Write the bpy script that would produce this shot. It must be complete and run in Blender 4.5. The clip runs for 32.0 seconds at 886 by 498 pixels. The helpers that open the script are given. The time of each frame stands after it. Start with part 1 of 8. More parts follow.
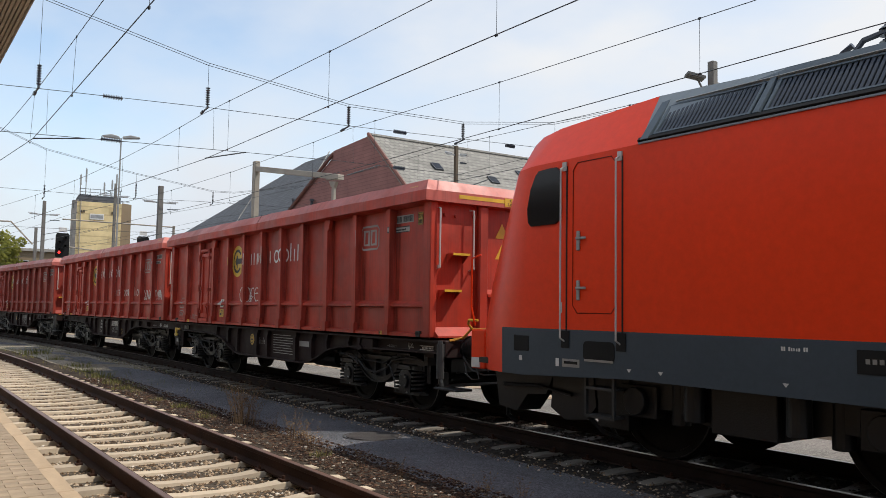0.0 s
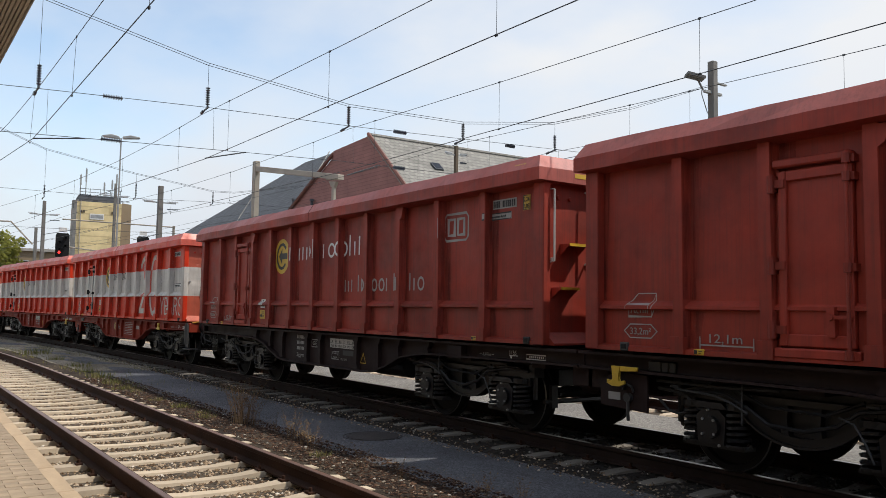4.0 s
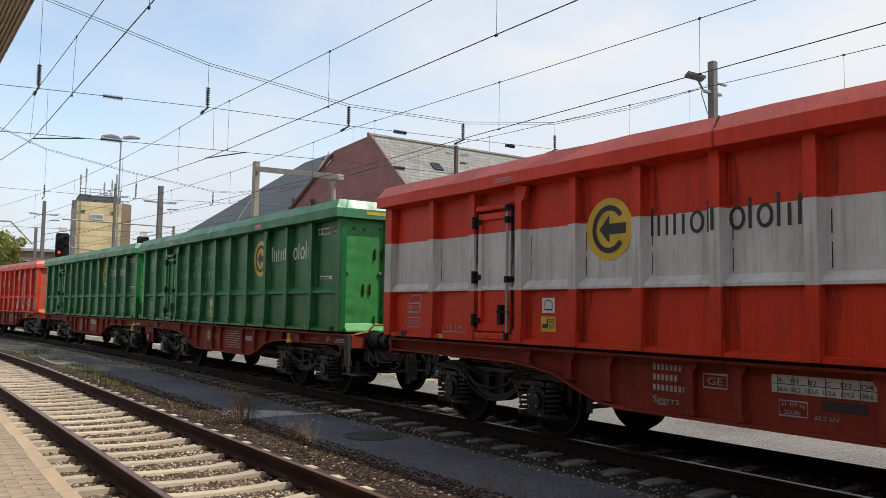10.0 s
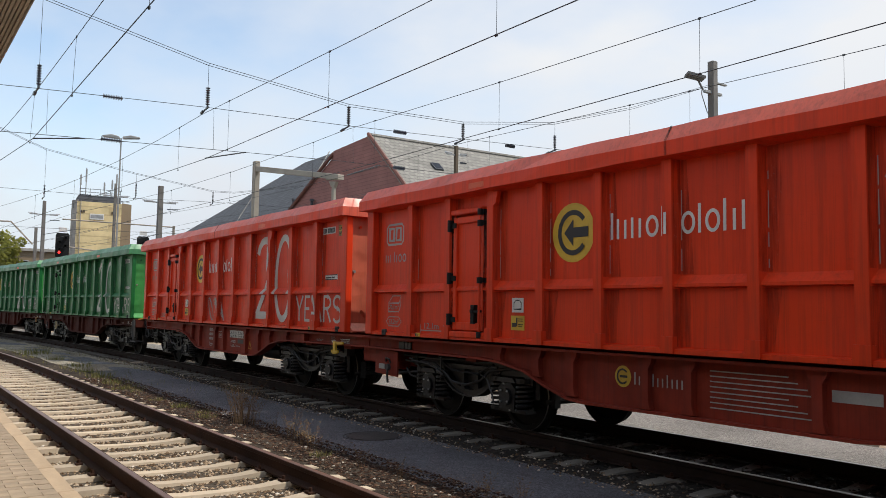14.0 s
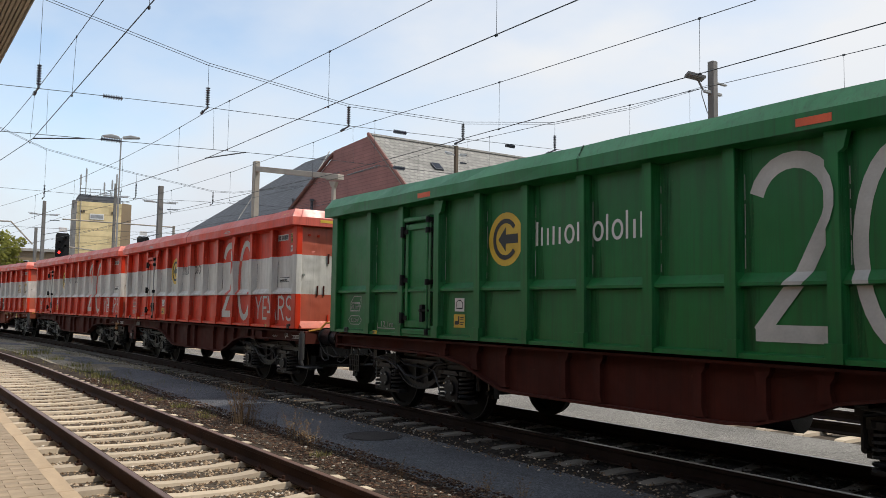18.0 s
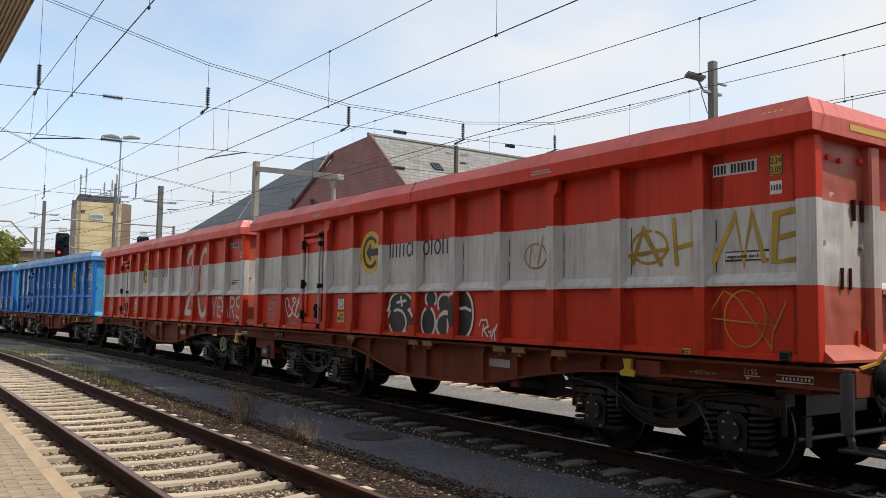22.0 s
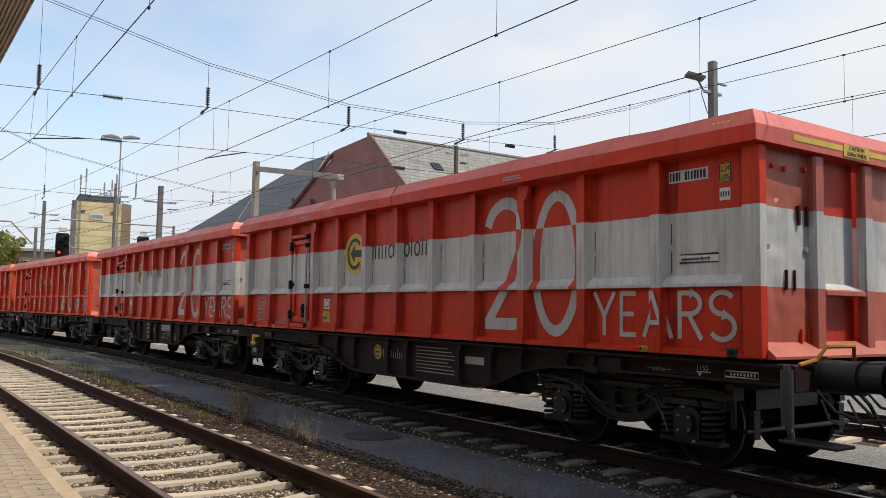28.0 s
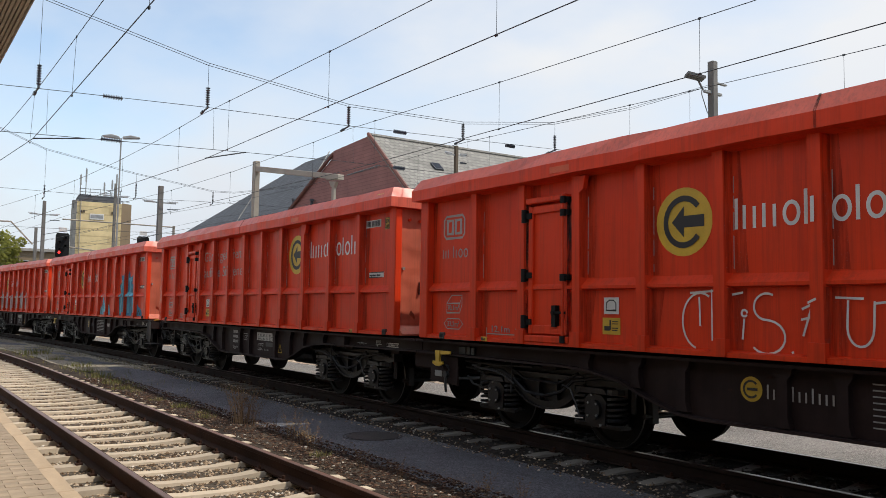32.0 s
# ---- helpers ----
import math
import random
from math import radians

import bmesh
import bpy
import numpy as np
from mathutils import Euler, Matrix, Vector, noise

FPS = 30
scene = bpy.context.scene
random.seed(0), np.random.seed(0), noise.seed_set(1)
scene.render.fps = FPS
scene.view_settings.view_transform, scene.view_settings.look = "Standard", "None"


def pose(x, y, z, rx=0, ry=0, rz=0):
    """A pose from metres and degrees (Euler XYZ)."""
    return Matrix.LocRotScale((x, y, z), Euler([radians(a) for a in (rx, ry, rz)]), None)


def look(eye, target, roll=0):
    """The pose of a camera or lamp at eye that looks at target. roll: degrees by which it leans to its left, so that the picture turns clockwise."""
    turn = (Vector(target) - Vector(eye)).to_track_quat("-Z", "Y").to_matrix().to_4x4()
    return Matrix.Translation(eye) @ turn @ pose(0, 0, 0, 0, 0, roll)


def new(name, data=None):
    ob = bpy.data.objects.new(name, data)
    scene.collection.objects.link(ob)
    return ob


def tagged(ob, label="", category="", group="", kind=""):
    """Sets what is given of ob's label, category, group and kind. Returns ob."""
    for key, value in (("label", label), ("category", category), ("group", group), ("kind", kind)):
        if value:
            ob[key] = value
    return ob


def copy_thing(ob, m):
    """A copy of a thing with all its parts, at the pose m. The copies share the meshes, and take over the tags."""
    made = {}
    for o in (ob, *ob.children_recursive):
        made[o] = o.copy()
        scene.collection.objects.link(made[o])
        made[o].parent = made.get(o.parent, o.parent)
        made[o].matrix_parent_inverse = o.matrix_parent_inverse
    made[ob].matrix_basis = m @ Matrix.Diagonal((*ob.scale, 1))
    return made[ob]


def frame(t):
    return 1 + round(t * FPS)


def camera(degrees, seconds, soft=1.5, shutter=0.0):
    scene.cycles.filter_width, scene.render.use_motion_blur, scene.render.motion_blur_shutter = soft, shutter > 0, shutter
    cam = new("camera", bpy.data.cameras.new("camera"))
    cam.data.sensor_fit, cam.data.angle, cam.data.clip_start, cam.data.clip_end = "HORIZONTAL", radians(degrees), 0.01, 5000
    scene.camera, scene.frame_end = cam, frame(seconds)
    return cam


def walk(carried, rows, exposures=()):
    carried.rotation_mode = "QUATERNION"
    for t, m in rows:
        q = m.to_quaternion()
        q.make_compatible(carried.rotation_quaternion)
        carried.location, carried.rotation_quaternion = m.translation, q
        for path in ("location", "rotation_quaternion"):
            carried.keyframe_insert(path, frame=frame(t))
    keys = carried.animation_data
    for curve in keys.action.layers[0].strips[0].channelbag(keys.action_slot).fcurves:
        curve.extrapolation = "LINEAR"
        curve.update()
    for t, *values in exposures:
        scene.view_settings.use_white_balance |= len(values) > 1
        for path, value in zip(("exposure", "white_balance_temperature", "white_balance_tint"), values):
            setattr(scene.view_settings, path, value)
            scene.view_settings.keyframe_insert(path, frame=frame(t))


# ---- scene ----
# ---------- camera: held still on the platform ----------
cam = camera(56.64, 32.0, soft=0.4)
EYE = (0.0, -7.895, 1.545)
YAW, PITCH = radians(34.667), radians(4.274)
AIM = (EYE[0] - math.cos(YAW) * math.cos(PITCH), EYE[1] + math.sin(YAW) * math.cos(PITCH), EYE[2] + math.sin(PITCH))
VIEW = look(EYE, AIM, 0.936)
walk(cam, [(0.0, VIEW), (32.0, VIEW)], [(0.0, 0.0), (32.0, 0.0)])

# ---------- sky and sun ----------
SUN = Vector((0.40, 0.515, 1.0)).normalized()
sky_world = bpy.data.worlds.new("sky")
scene.world = sky_world
sky_world.use_nodes = True
wn, wl = sky_world.node_tree.nodes, sky_world.node_tree.links
wn.clear()
w_out, w_bg = wn.new("ShaderNodeOutputWorld"), wn.new("ShaderNodeBackground")
w_sky = wn.new("ShaderNodeTexSky")
w_sky.sky_type, w_sky.sun_disc = "NISHITA", False
w_sky.sun_elevation = math.asin(SUN.z)
w_sky.sun_rotation = math.atan2(SUN.x, SUN.y)
w_sky.air_density, w_sky.dust_density, w_sky.ozone_density = 1.0, 0.25, 2.0
w_co, w_map = wn.new("ShaderNodeTexCoord"), wn.new("ShaderNodeMapping")
w_map.inputs["Scale"].default_value = (1.0, 1.3, 2.6)
w_no = wn.new("ShaderNodeTexNoise")
w_no.inputs["Scale"].default_value, w_no.inputs["Detail"].default_value, w_no.inputs["Roughness"].default_value = 1.4, 6.0, 0.5
w_ra = wn.new("ShaderNodeValToRGB")
w_ra.color_ramp.elements[0].position, w_ra.color_ramp.elements[1].position = 0.35, 0.60
w_ra.color_ramp.elements[0].color, w_ra.color_ramp.elements[1].color = (0.17, 0.17, 0.17, 1), (0.97, 0.97, 0.97, 1)
w_mx = wn.new("ShaderNodeMix")
w_mx.data_type = "RGBA"
CLOUD = (10.35, 10.5, 10.75, 1)
w_tone = wn.new("ShaderNodeMix")
w_tone.data_type = "RGBA"
w_tone.inputs["A"].default_value, w_tone.inputs["B"].default_value = (8.2, 8.8, 9.7, 1), CLOUD
wl.new(w_co.outputs["Generated"], w_map.inputs["Vector"])
wl.new(w_map.outputs["Vector"], w_no.inputs["Vector"])
# cloud thickens towards the horizon
w_sep, w_thick, w_add = wn.new("ShaderNodeSeparateXYZ"), wn.new("ShaderNodeMapRange"), wn.new("ShaderNodeMath")
w_thick.inputs["From Min"].default_value, w_thick.inputs["From Max"].default_value = 0.08, 0.38
w_thick.inputs["To Min"].default_value, w_thick.inputs["To Max"].default_value = 0.09, -0.045
wl.new(w_co.outputs["Generated"], w_sep.inputs[0])
wl.new(w_sep.outputs["Z"], w_thick.inputs["Value"])
w_low = wn.new("ShaderNodeMapRange")
w_low.inputs["From Min"].default_value, w_low.inputs["From Max"].default_value = 0.02, 0.30
wl.new(w_sep.outputs["Z"], w_low.inputs["Value"])
wl.new(w_low.outputs["Result"], w_tone.inputs["Factor"])
wl.new(w_tone.outputs["Result"], w_mx.inputs["B"])
wl.new(w_no.outputs["Fac"], w_add.inputs[0])
wl.new(w_thick.outputs["Result"], w_add.inputs[1])
wl.new(w_add.outputs[0], w_ra.inputs["Fac"])
wl.new(w_ra.outputs["Color"], w_mx.inputs["Factor"])
w_gain = wn.new("ShaderNodeVectorMath")
w_gain.operation = "MULTIPLY"
w_gain.inputs[1].default_value = (2.75, 2.68, 2.45)
wl.new(w_sky.outputs["Color"], w_gain.inputs[0])
wl.new(w_gain.outputs["Vector"], w_mx.inputs["A"])
wl.new(w_mx.outputs["Result"], w_bg.inputs["Color"])
wl.new(w_bg.outputs["Background"], w_out.inputs["Surface"])
w_bg.inputs["Strength"].default_value = 0.085
sun_data = bpy.data.lights.new("sun", "SUN")
sun_data.energy, sun_data.angle, sun_data.color = 4.2, radians(0.55), (1.0, 0.935, 0.835)
sun = new("sun", sun_data)
sun.matrix_world = look((60, 80, 150), Vector((60, 80, 150)) - SUN)


# ---------- materials ----------
def shader(name):
    m = bpy.data.materials.new(name)
    m.use_nodes = True
    return m, m.node_tree.nodes, m.node_tree.links, m.node_tree.nodes["Principled BSDF"]


def ramp(n, l, fac, stops):
    r = n.new("ShaderNodeValToRGB")
    e = r.color_ramp.elements
    while len(e) < len(stops):
        e.new(0.5)
    for k, (pos, col) in enumerate(stops):
        e[k].position, e[k].color = pos, (*col, 1) if len(col) == 3 else col
    l.new(fac, r.inputs["Fac"])
    return r.outputs["Color"]


def noise_tex(n, l, vec, scale, detail=4.0, rough=0.6):
    t = n.new("ShaderNodeTexNoise")
    t.inputs["Scale"].default_value, t.inputs["Detail"].default_value, t.inputs["Roughness"].default_value = scale, detail, rough
    if vec is not None:
        l.new(vec, t.inputs["Vector"])
    return t.outputs["Fac"]


def mix(n, l, fac, a, b, mode="MIX"):
    m = n.new("ShaderNodeMix")
    m.data_type, m.blend_type = "RGBA", mode
    for key, v in (("Factor", fac), ("A", a), ("B", b)):
        if isinstance(v, (tuple, list)):
            m.inputs[key].default_value = (*v, 1) if len(v) == 3 else v
        elif isinstance(v, (int, float)):
            m.inputs[key].default_value = v
        else:
            l.new(v, m.inputs[key])
    return m.outputs["Result"]


def mapped(n, l, scale=(1, 1, 1), kind="Object", rot=(0, 0, 0)):
    c, m = n.new("ShaderNodeTexCoord"), n.new("ShaderNodeMapping")
    m.inputs["Scale"].default_value, m.inputs["Rotation"].default_value = scale, rot
    l.new(c.outputs[kind], m.inputs["Vector"])
    return m.outputs["Vector"]


def bump(n, l, height, strength, dist, bsdf):
    b = n.new("ShaderNodeBump")
    b.inputs["Strength"].default_value, b.inputs["Distance"].default_value = strength, dist
    l.new(height, b.inputs["Height"])
    l.new(b.outputs["Normal"], bsdf.inputs["Normal"])


def plain(name, col, rough=0.5, metal=0.0, vary=0.18, scale=9.0, bump_s=0.1, random_amount=0.0, spec=0.5):
    """Painted or bare surface with fine grain and broad blotches."""
    m, n, l, b = shader(name)
    v = mapped(n, l)
    dark, light = tuple(c * (1 - vary) for c in col), tuple(min(1, c * (1 + vary)) for c in col)
    broad = ramp(n, l, noise_tex(n, l, v, scale * 0.13, 3), [(0.3, dark), (0.72, light)])
    fine = ramp(n, l, noise_tex(n, l, v, scale * 3.1, 6, 0.7), [(0.3, (0.82,) * 3), (0.7, (1.0,) * 3)])
    out = mix(n, l, 0.7, broad, fine, "MULTIPLY")
    if random_amount:
        info = n.new("ShaderNodeObjectInfo")
        k = ramp(n, l, info.outputs["Random"], [(0.0, (1 - random_amount,) * 3), (1.0, (1.0,) * 3)])
        out = mix(n, l, 1.0, out, k, "MULTIPLY")
    l.new(out, b.inputs["Base Color"])
    b.inputs["Roughness"].default_value, b.inputs["Metallic"].default_value = rough, metal
    b.inputs["Specular IOR Level"].default_value = spec
    if bump_s:
        bump(n, l, noise_tex(n, l, v, scale * 4, 5, 0.7), bump_s, 0.01, b)
    return m


def paint(name, col, band=None, fade=0.25, rust=0.35, rough=0.40, dirt=(0.028, 0.018, 0.013), spec=0.46, drips=0.35):
    """Weathered steel paint: faded patches, vertical dirt runs, rust chips. band: (z0, z1, colour) of a painted stripe."""
    m, n, l, b = shader(name)
    v = mapped(n, l)
    info = n.new("ShaderNodeObjectInfo")
    base = col
    if band:
        sep = n.new("ShaderNodeSeparateXYZ")
        l.new(v, sep.inputs[0])
        lo, hi, both = (n.new("ShaderNodeMath") for _ in range(3))
        lo.operation, hi.operation, both.operation = "GREATER_THAN", "LESS_THAN", "MULTIPLY"
        lo.inputs[1].default_value, hi.inputs[1].default_value = band[0], band[1]
        l.new(sep.outputs["Z"], lo.inputs[0])
        l.new(sep.outputs["Z"], hi.inputs[0])
        l.new(lo.outputs[0], both.inputs[0])
        l.new(hi.outputs[0], both.inputs[1])
        base = mix(n, l, both.outputs[0], col, band[2])
        smear = noise_tex(n, l, mapped(n, l, (1.6, 1.6, 0.5)), 2.2, 7, 0.72)
        grime = mix(n, l, ramp(n, l, smear, [(0.42, (0.0,) * 3), (0.75, (0.42,) * 3)]), band[2], (0.20, 0.17, 0.14))
        base = mix(n, l, both.outputs[0], col, grime)
    faded = ramp(n, l, noise_tex(n, l, v, 0.9, 5, 0.65), [(0.32, (1 - fade,) * 3), (0.7, (1.0,) * 3)])
    out = mix(n, l, 1.0, base, faded, "MULTIPLY")
    run = noise_tex(n, l, mapped(n, l, (3.2, 3.2, 0.16)), 3.0, 6, 0.7)
    out = mix(n, l, ramp(n, l, run, [(0.48, (0,) * 3), (0.8, (0.42,) * 3)]), out, dirt)
    chip = noise_tex(n, l, v, 7.0, 8, 0.72)
    out = mix(n, l, ramp(n, l, chip, [(0.66, (0,) * 3), (0.74, (rust,) * 3)]), out, (0.16, 0.055, 0.028))
    drip = noise_tex(n, l, mapped(n, l, (13.0, 13.0, 0.22)), 3.0, 5, 0.65)
    out = mix(n, l, ramp(n, l, drip, [(0.50, (0.0,) * 3), (0.78, (drips,) * 3)]), out, dirt)
    film = noise_tex(n, l, mapped(n, l, (1.0, 1.0, 0.6)), 1.7, 7, 0.7)
    out = mix(n, l, ramp(n, l, film, [(0.45, (0.0,) * 3), (0.8, (0.03,) * 3)]), out, (0.34, 0.26, 0.22))
    scuff = noise_tex(n, l, mapped(n, l, (0.7, 0.7, 5.0)), 5.0, 6, 0.75)
    out = mix(n, l, ramp(n, l, scuff, [(0.62, (0.0,) * 3), (0.78, (0.25,) * 3)]), out, dirt)
    l.new(out, b.inputs["Base Color"])
    b.inputs["Specular IOR Level"].default_value = spec
    l.new(ramp(n, l, noise_tex(n, l, v, 2.2, 5), [(0.3, (rough - 0.1,) * 3), (0.7, (rough + 0.18,) * 3)]), b.inputs["Roughness"])
    bump(n, l, noise_tex(n, l, v, 2.6, 5, 0.6), 0.22, 0.02, b)
    return m


RED, WHITE = (0.64, 0.041, 0.012), (0.66, 0.635, 0.59)
MAT = {
    "flag": paint("flag_paint", RED, band=(0.655, 1.40, WHITE), fade=0.22, drips=0.16, spec=0.24),
    "orange": paint("orange_red_paint", (0.74, 0.050, 0.010), fade=0.15, rust=0.2, drips=0.2, spec=0.22),
    # end-wall copies of the paints, lightened to carry the sun, with more rust chips
    "green_end": paint("sunlit_green_end", (0.055, 0.31, 0.075), fade=0.3, drips=0.12, rust=0.6, dirt=(0.04, 0.04, 0.03)),
    "blue_end": paint("sunlit_blue_end", (0.07, 0.36, 0.66), fade=0.3, drips=0.12, rust=0.6, dirt=(0.04, 0.04, 0.05)),
    "orange_end": paint("sunlit_orange_end", (0.60, 0.145, 0.082), fade=0.3, drips=0.12, rust=0.6, dirt=(0.06, 0.035, 0.025)),
    "flag_end": paint("sunlit_flag_end", (0.52, 0.115, 0.066), band=(0.655, 1.40, WHITE), fade=0.30, rust=0.9, dirt=(0.06, 0.04, 0.03), drips=0.10),
    "green": paint("green_paint", (0.004, 0.150, 0.032), fade=0.25, rust=0.2),
    "blue": paint("blue_paint", (0.0, 0.172, 0.56), fade=0.2, rust=0.25),
    "old": paint("old_red_paint", (0.53, 0.043, 0.017), fade=0.5, rust=0.5, rough=0.5),
    "older": paint("old_brown_paint", (0.38, 0.037, 0.017), fade=0.55, rust=0.6, rough=0.55),
    # rim caps: paler paint copies standing in for sun and sky sheen
    "flag_cap": paint("sunlit_rim_red", (0.62, 0.105, 0.066), fade=0.2, rust=0.3, rough=0.4, spec=0.5),
    "orange_cap": paint("sunlit_rim_orange", (0.70, 0.115, 0.062), fade=0.2, rust=0.2, rough=0.4, spec=0.5),
    "old_cap": paint("sunlit_rim_dull_red", (0.50, 0.115, 0.085), fade=0.3, rust=0.5, rough=0.45, spec=0.5),
    "older_cap": paint("sunlit_rim_brown", (0.44, 0.105, 0.080), fade=0.3, rust=0.5, rough=0.45, spec=0.5),
    "green_cap": paint("sunlit_rim_green", (0.055, 0.235, 0.095), fade=0.2, rust=0.2, rough=0.4, spec=0.5),
    "blue_cap": paint("sunlit_rim_blue", (0.085, 0.27, 0.50), fade=0.25, rust=0.2, rough=0.4, spec=0.5),
    "wagon_red": paint("wagon_red_paint", (0.285, 0.035, 0.017), fade=0.5, rust=0.8, rough=0.6, dirt=(0.02, 0.012, 0.01), spec=0.2),
    "wagon_brown": paint("wagon_brown_paint", (0.235, 0.056, 0.027), fade=0.6, rust=0.9, rough=0.65, dirt=(0.02, 0.012, 0.01), spec=0.2),
    "wagon_rust": paint("wagon_rust_paint", (0.088, 0.019, 0.012), fade=0.6, rust=0.9, rough=0.7, dirt=(0.012, 0.008, 0.007), spec=0.15),
    "wagon_dark": paint("wagon_dark_paint", (0.032, 0.019, 0.018), fade=0.5, rust=0.4, rough=0.6, dirt=(0.012, 0.008, 0.007), spec=0.15),
    "bogie": plain("bogie_iron", (0.0110, 0.0108, 0.0118), 0.42, 0.0, 0.4, 12, 0.3, spec=0.4),
    "wheel": plain("wheel_steel", (0.0135, 0.012, 0.0115), 0.65, 0.0, 0.3, 14, spec=0.12),
    "tread": plain("wheel_tread", (0.20, 0.195, 0.185), 0.35, 0.8, 0.15),
    "steel": plain("galvanised_steel", (0.34, 0.34, 0.33), 0.5, 0.6, 0.2, 14),
    "rail": plain("rail_rust", (0.045, 0.020, 0.012), 0.8, 0.0, 0.4, 10, 0.3, spec=0.15),
    "railtop": plain("rail_head", (0.30, 0.25, 0.21), 0.32, 0.85, 0.2, 8),
    "rail_dark": plain("dark_brown_rail", (0.024, 0.014, 0.011), 0.75, 0.0, 0.4, 10, 0.3, spec=0.15),
    "rail_worn": plain("dull_rail_head", (0.20, 0.115, 0.08), 0.42, 0.5, 0.25, 8),
    "sleeper": plain("sleeper_concrete", (0.59, 0.480, 0.350), 0.85, 0, 0.22, 10, 0.35, 0.25),
    "sleeper_dark": plain("sleeper_dark_concrete", (0.25, 0.22, 0.185), 0.85, 0, 0.35, 10, 0.35, 0.35),
    "black": plain("black_rubber", (0.010, 0.010, 0.010), 0.6, 0, 0.3, spec=0.2),
    "white": plain("white_lettering", (0.66, 0.65, 0.62), 0.5, 0, 0.1, 30, 0.02),
    "silver": plain("silver_lettering", (0.50, 0.48, 0.45), 0.45, 0.0, 0.22, 12, 0.02),
    "dark_text": plain("black_lettering", (0.02, 0.02, 0.022), 0.5, 0, 0.1, 30, 0.02),
    "step_steel": plain("worn_step_steel", (0.055, 0.055, 0.055), 0.5, 0.2, 0.4, 12, spec=0.3),
    "rail_yellow": plain("handrail_yellow", (0.36, 0.17, 0.022), 0.5, 0, 0.25, 20, 0.05, spec=0.3),
    "seam": plain("door_seam", (0.16, 0.014, 0.006), 0.6, 0, 0.1, spec=0.1),
    "yellow": plain("yellow_paint", (0.62, 0.40, 0.035), 0.45, 0, 0.2, 20, 0.05),
    "loco_red": plain("traffic_red_paint", (0.84, 0.049, 0.008), 0.34, 0, 0.06, 3, 0.02, spec=0.22),
    "loco_grey": plain("loco_grey_paint", (0.058, 0.075, 0.092), 0.45, 0, 0.12, 5, 0.03, spec=0.2),
    "loco_roof": plain("loco_roof_paint", (0.20, 0.235, 0.26), 0.5, 0, 0.1, 5, 0.03),
    "wire": plain("wire_copper", (0.035, 0.04, 0.045), 0.5, 0.5, 0.1),
    "mast": plain("mast_concrete", (0.155, 0.145, 0.132), 0.8, 0, 0.25, 5, 0.3),
    "concrete": plain("weathered_concrete", (0.33, 0.31, 0.28), 0.85, 0, 0.25, 8, 0.3),
    "insulator": plain("brown_porcelain", (0.055, 0.06, 0.075), 0.22, 0, 0.2),
}


def glass(name, col, rough=0.05):
    m, n, l, b = shader(name)
    b.inputs["Base Color"].default_value = (*col, 1)
    b.inputs["Roughness"].default_value, b.inputs["IOR"].default_value = rough, 1.5
    b.inputs["Specular IOR Level"].default_value = 0.6
    return m


MAT["dark_glass"] = glass("tinted_glass", (0.004, 0.005, 0.008), 0.12)
MAT["dark_glass"].node_tree.nodes["Principled BSDF"].inputs["Specular IOR Level"].default_value = 0.3


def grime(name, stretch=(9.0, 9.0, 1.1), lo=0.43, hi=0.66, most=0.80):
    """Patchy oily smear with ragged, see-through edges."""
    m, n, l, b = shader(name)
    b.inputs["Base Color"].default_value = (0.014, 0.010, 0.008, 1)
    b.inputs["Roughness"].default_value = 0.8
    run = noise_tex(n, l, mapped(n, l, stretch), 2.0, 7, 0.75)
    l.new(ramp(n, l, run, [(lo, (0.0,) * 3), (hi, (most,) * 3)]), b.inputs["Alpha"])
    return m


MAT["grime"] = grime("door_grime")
# see-through dark tone: the ribs' shade painted in, mixed with grime
MAT["lee_grime"] = grime("rib_shade_grime", (9.0, 9.0, 0.5), 0.40, 0.70, 0.55)


# ---------- mesh helpers ----------
def box(bm, x0, x1, y0, y1, z0, z1):
    vs = [bm.verts.new((x, y, z)) for x in (x0, x1) for y in (y0, y1) for z in (z0, z1)]
    for f in ((0, 1, 3, 2), (4, 6, 7, 5), (0, 4, 5, 1), (2, 3, 7, 6), (0, 2, 6, 4), (1, 5, 7, 3)):
        bm.faces.new([vs[i] for i in f])


def prism(bm, pts, a0, a1, axis="x"):
    """A closed outline swept along an axis. Outline in (y, z) for x, (x, z) for y, (x, y) for z."""
    put = {"x": lambda u, v, a: (a, u, v), "y": lambda u, v, a: (u, a, v), "z": lambda u, v, a: (u, v, a)}[axis]
    lo, hi = [bm.verts.new(put(u, v, a0)) for u, v in pts], [bm.verts.new(put(u, v, a1)) for u, v in pts]
    k = len(pts)
    for i in range(k):
        bm.faces.new((lo[i], lo[(i + 1) % k], hi[(i + 1) % k], hi[i]))
    bm.faces.new(lo[::-1])
    bm.faces.new(hi)


def rod(bm, p0, p1, r, n=8, r1=None):
    a, b = Vector(p0), Vector(p1)
    d = (b - a).normalized()
    u = d.orthogonal().normalized()
    v = d.cross(u)
    r1 = r if r1 is None else r1
    ring0 = [bm.verts.new(a + (u * math.cos(t) + v * math.sin(t)) * r) for t in (2 * math.pi * i / n for i in range(n))]
    ring1 = [bm.verts.new(b + (u * math.cos(t) + v * math.sin(t)) * r1) for t in (2 * math.pi * i / n for i in range(n))]
    for i in range(n):
        bm.faces.new((ring0[i], ring0[(i + 1) % n], ring1[(i + 1) % n], ring1[i]))
    bm.faces.new(ring0[::-1])
    bm.faces.new(ring1)


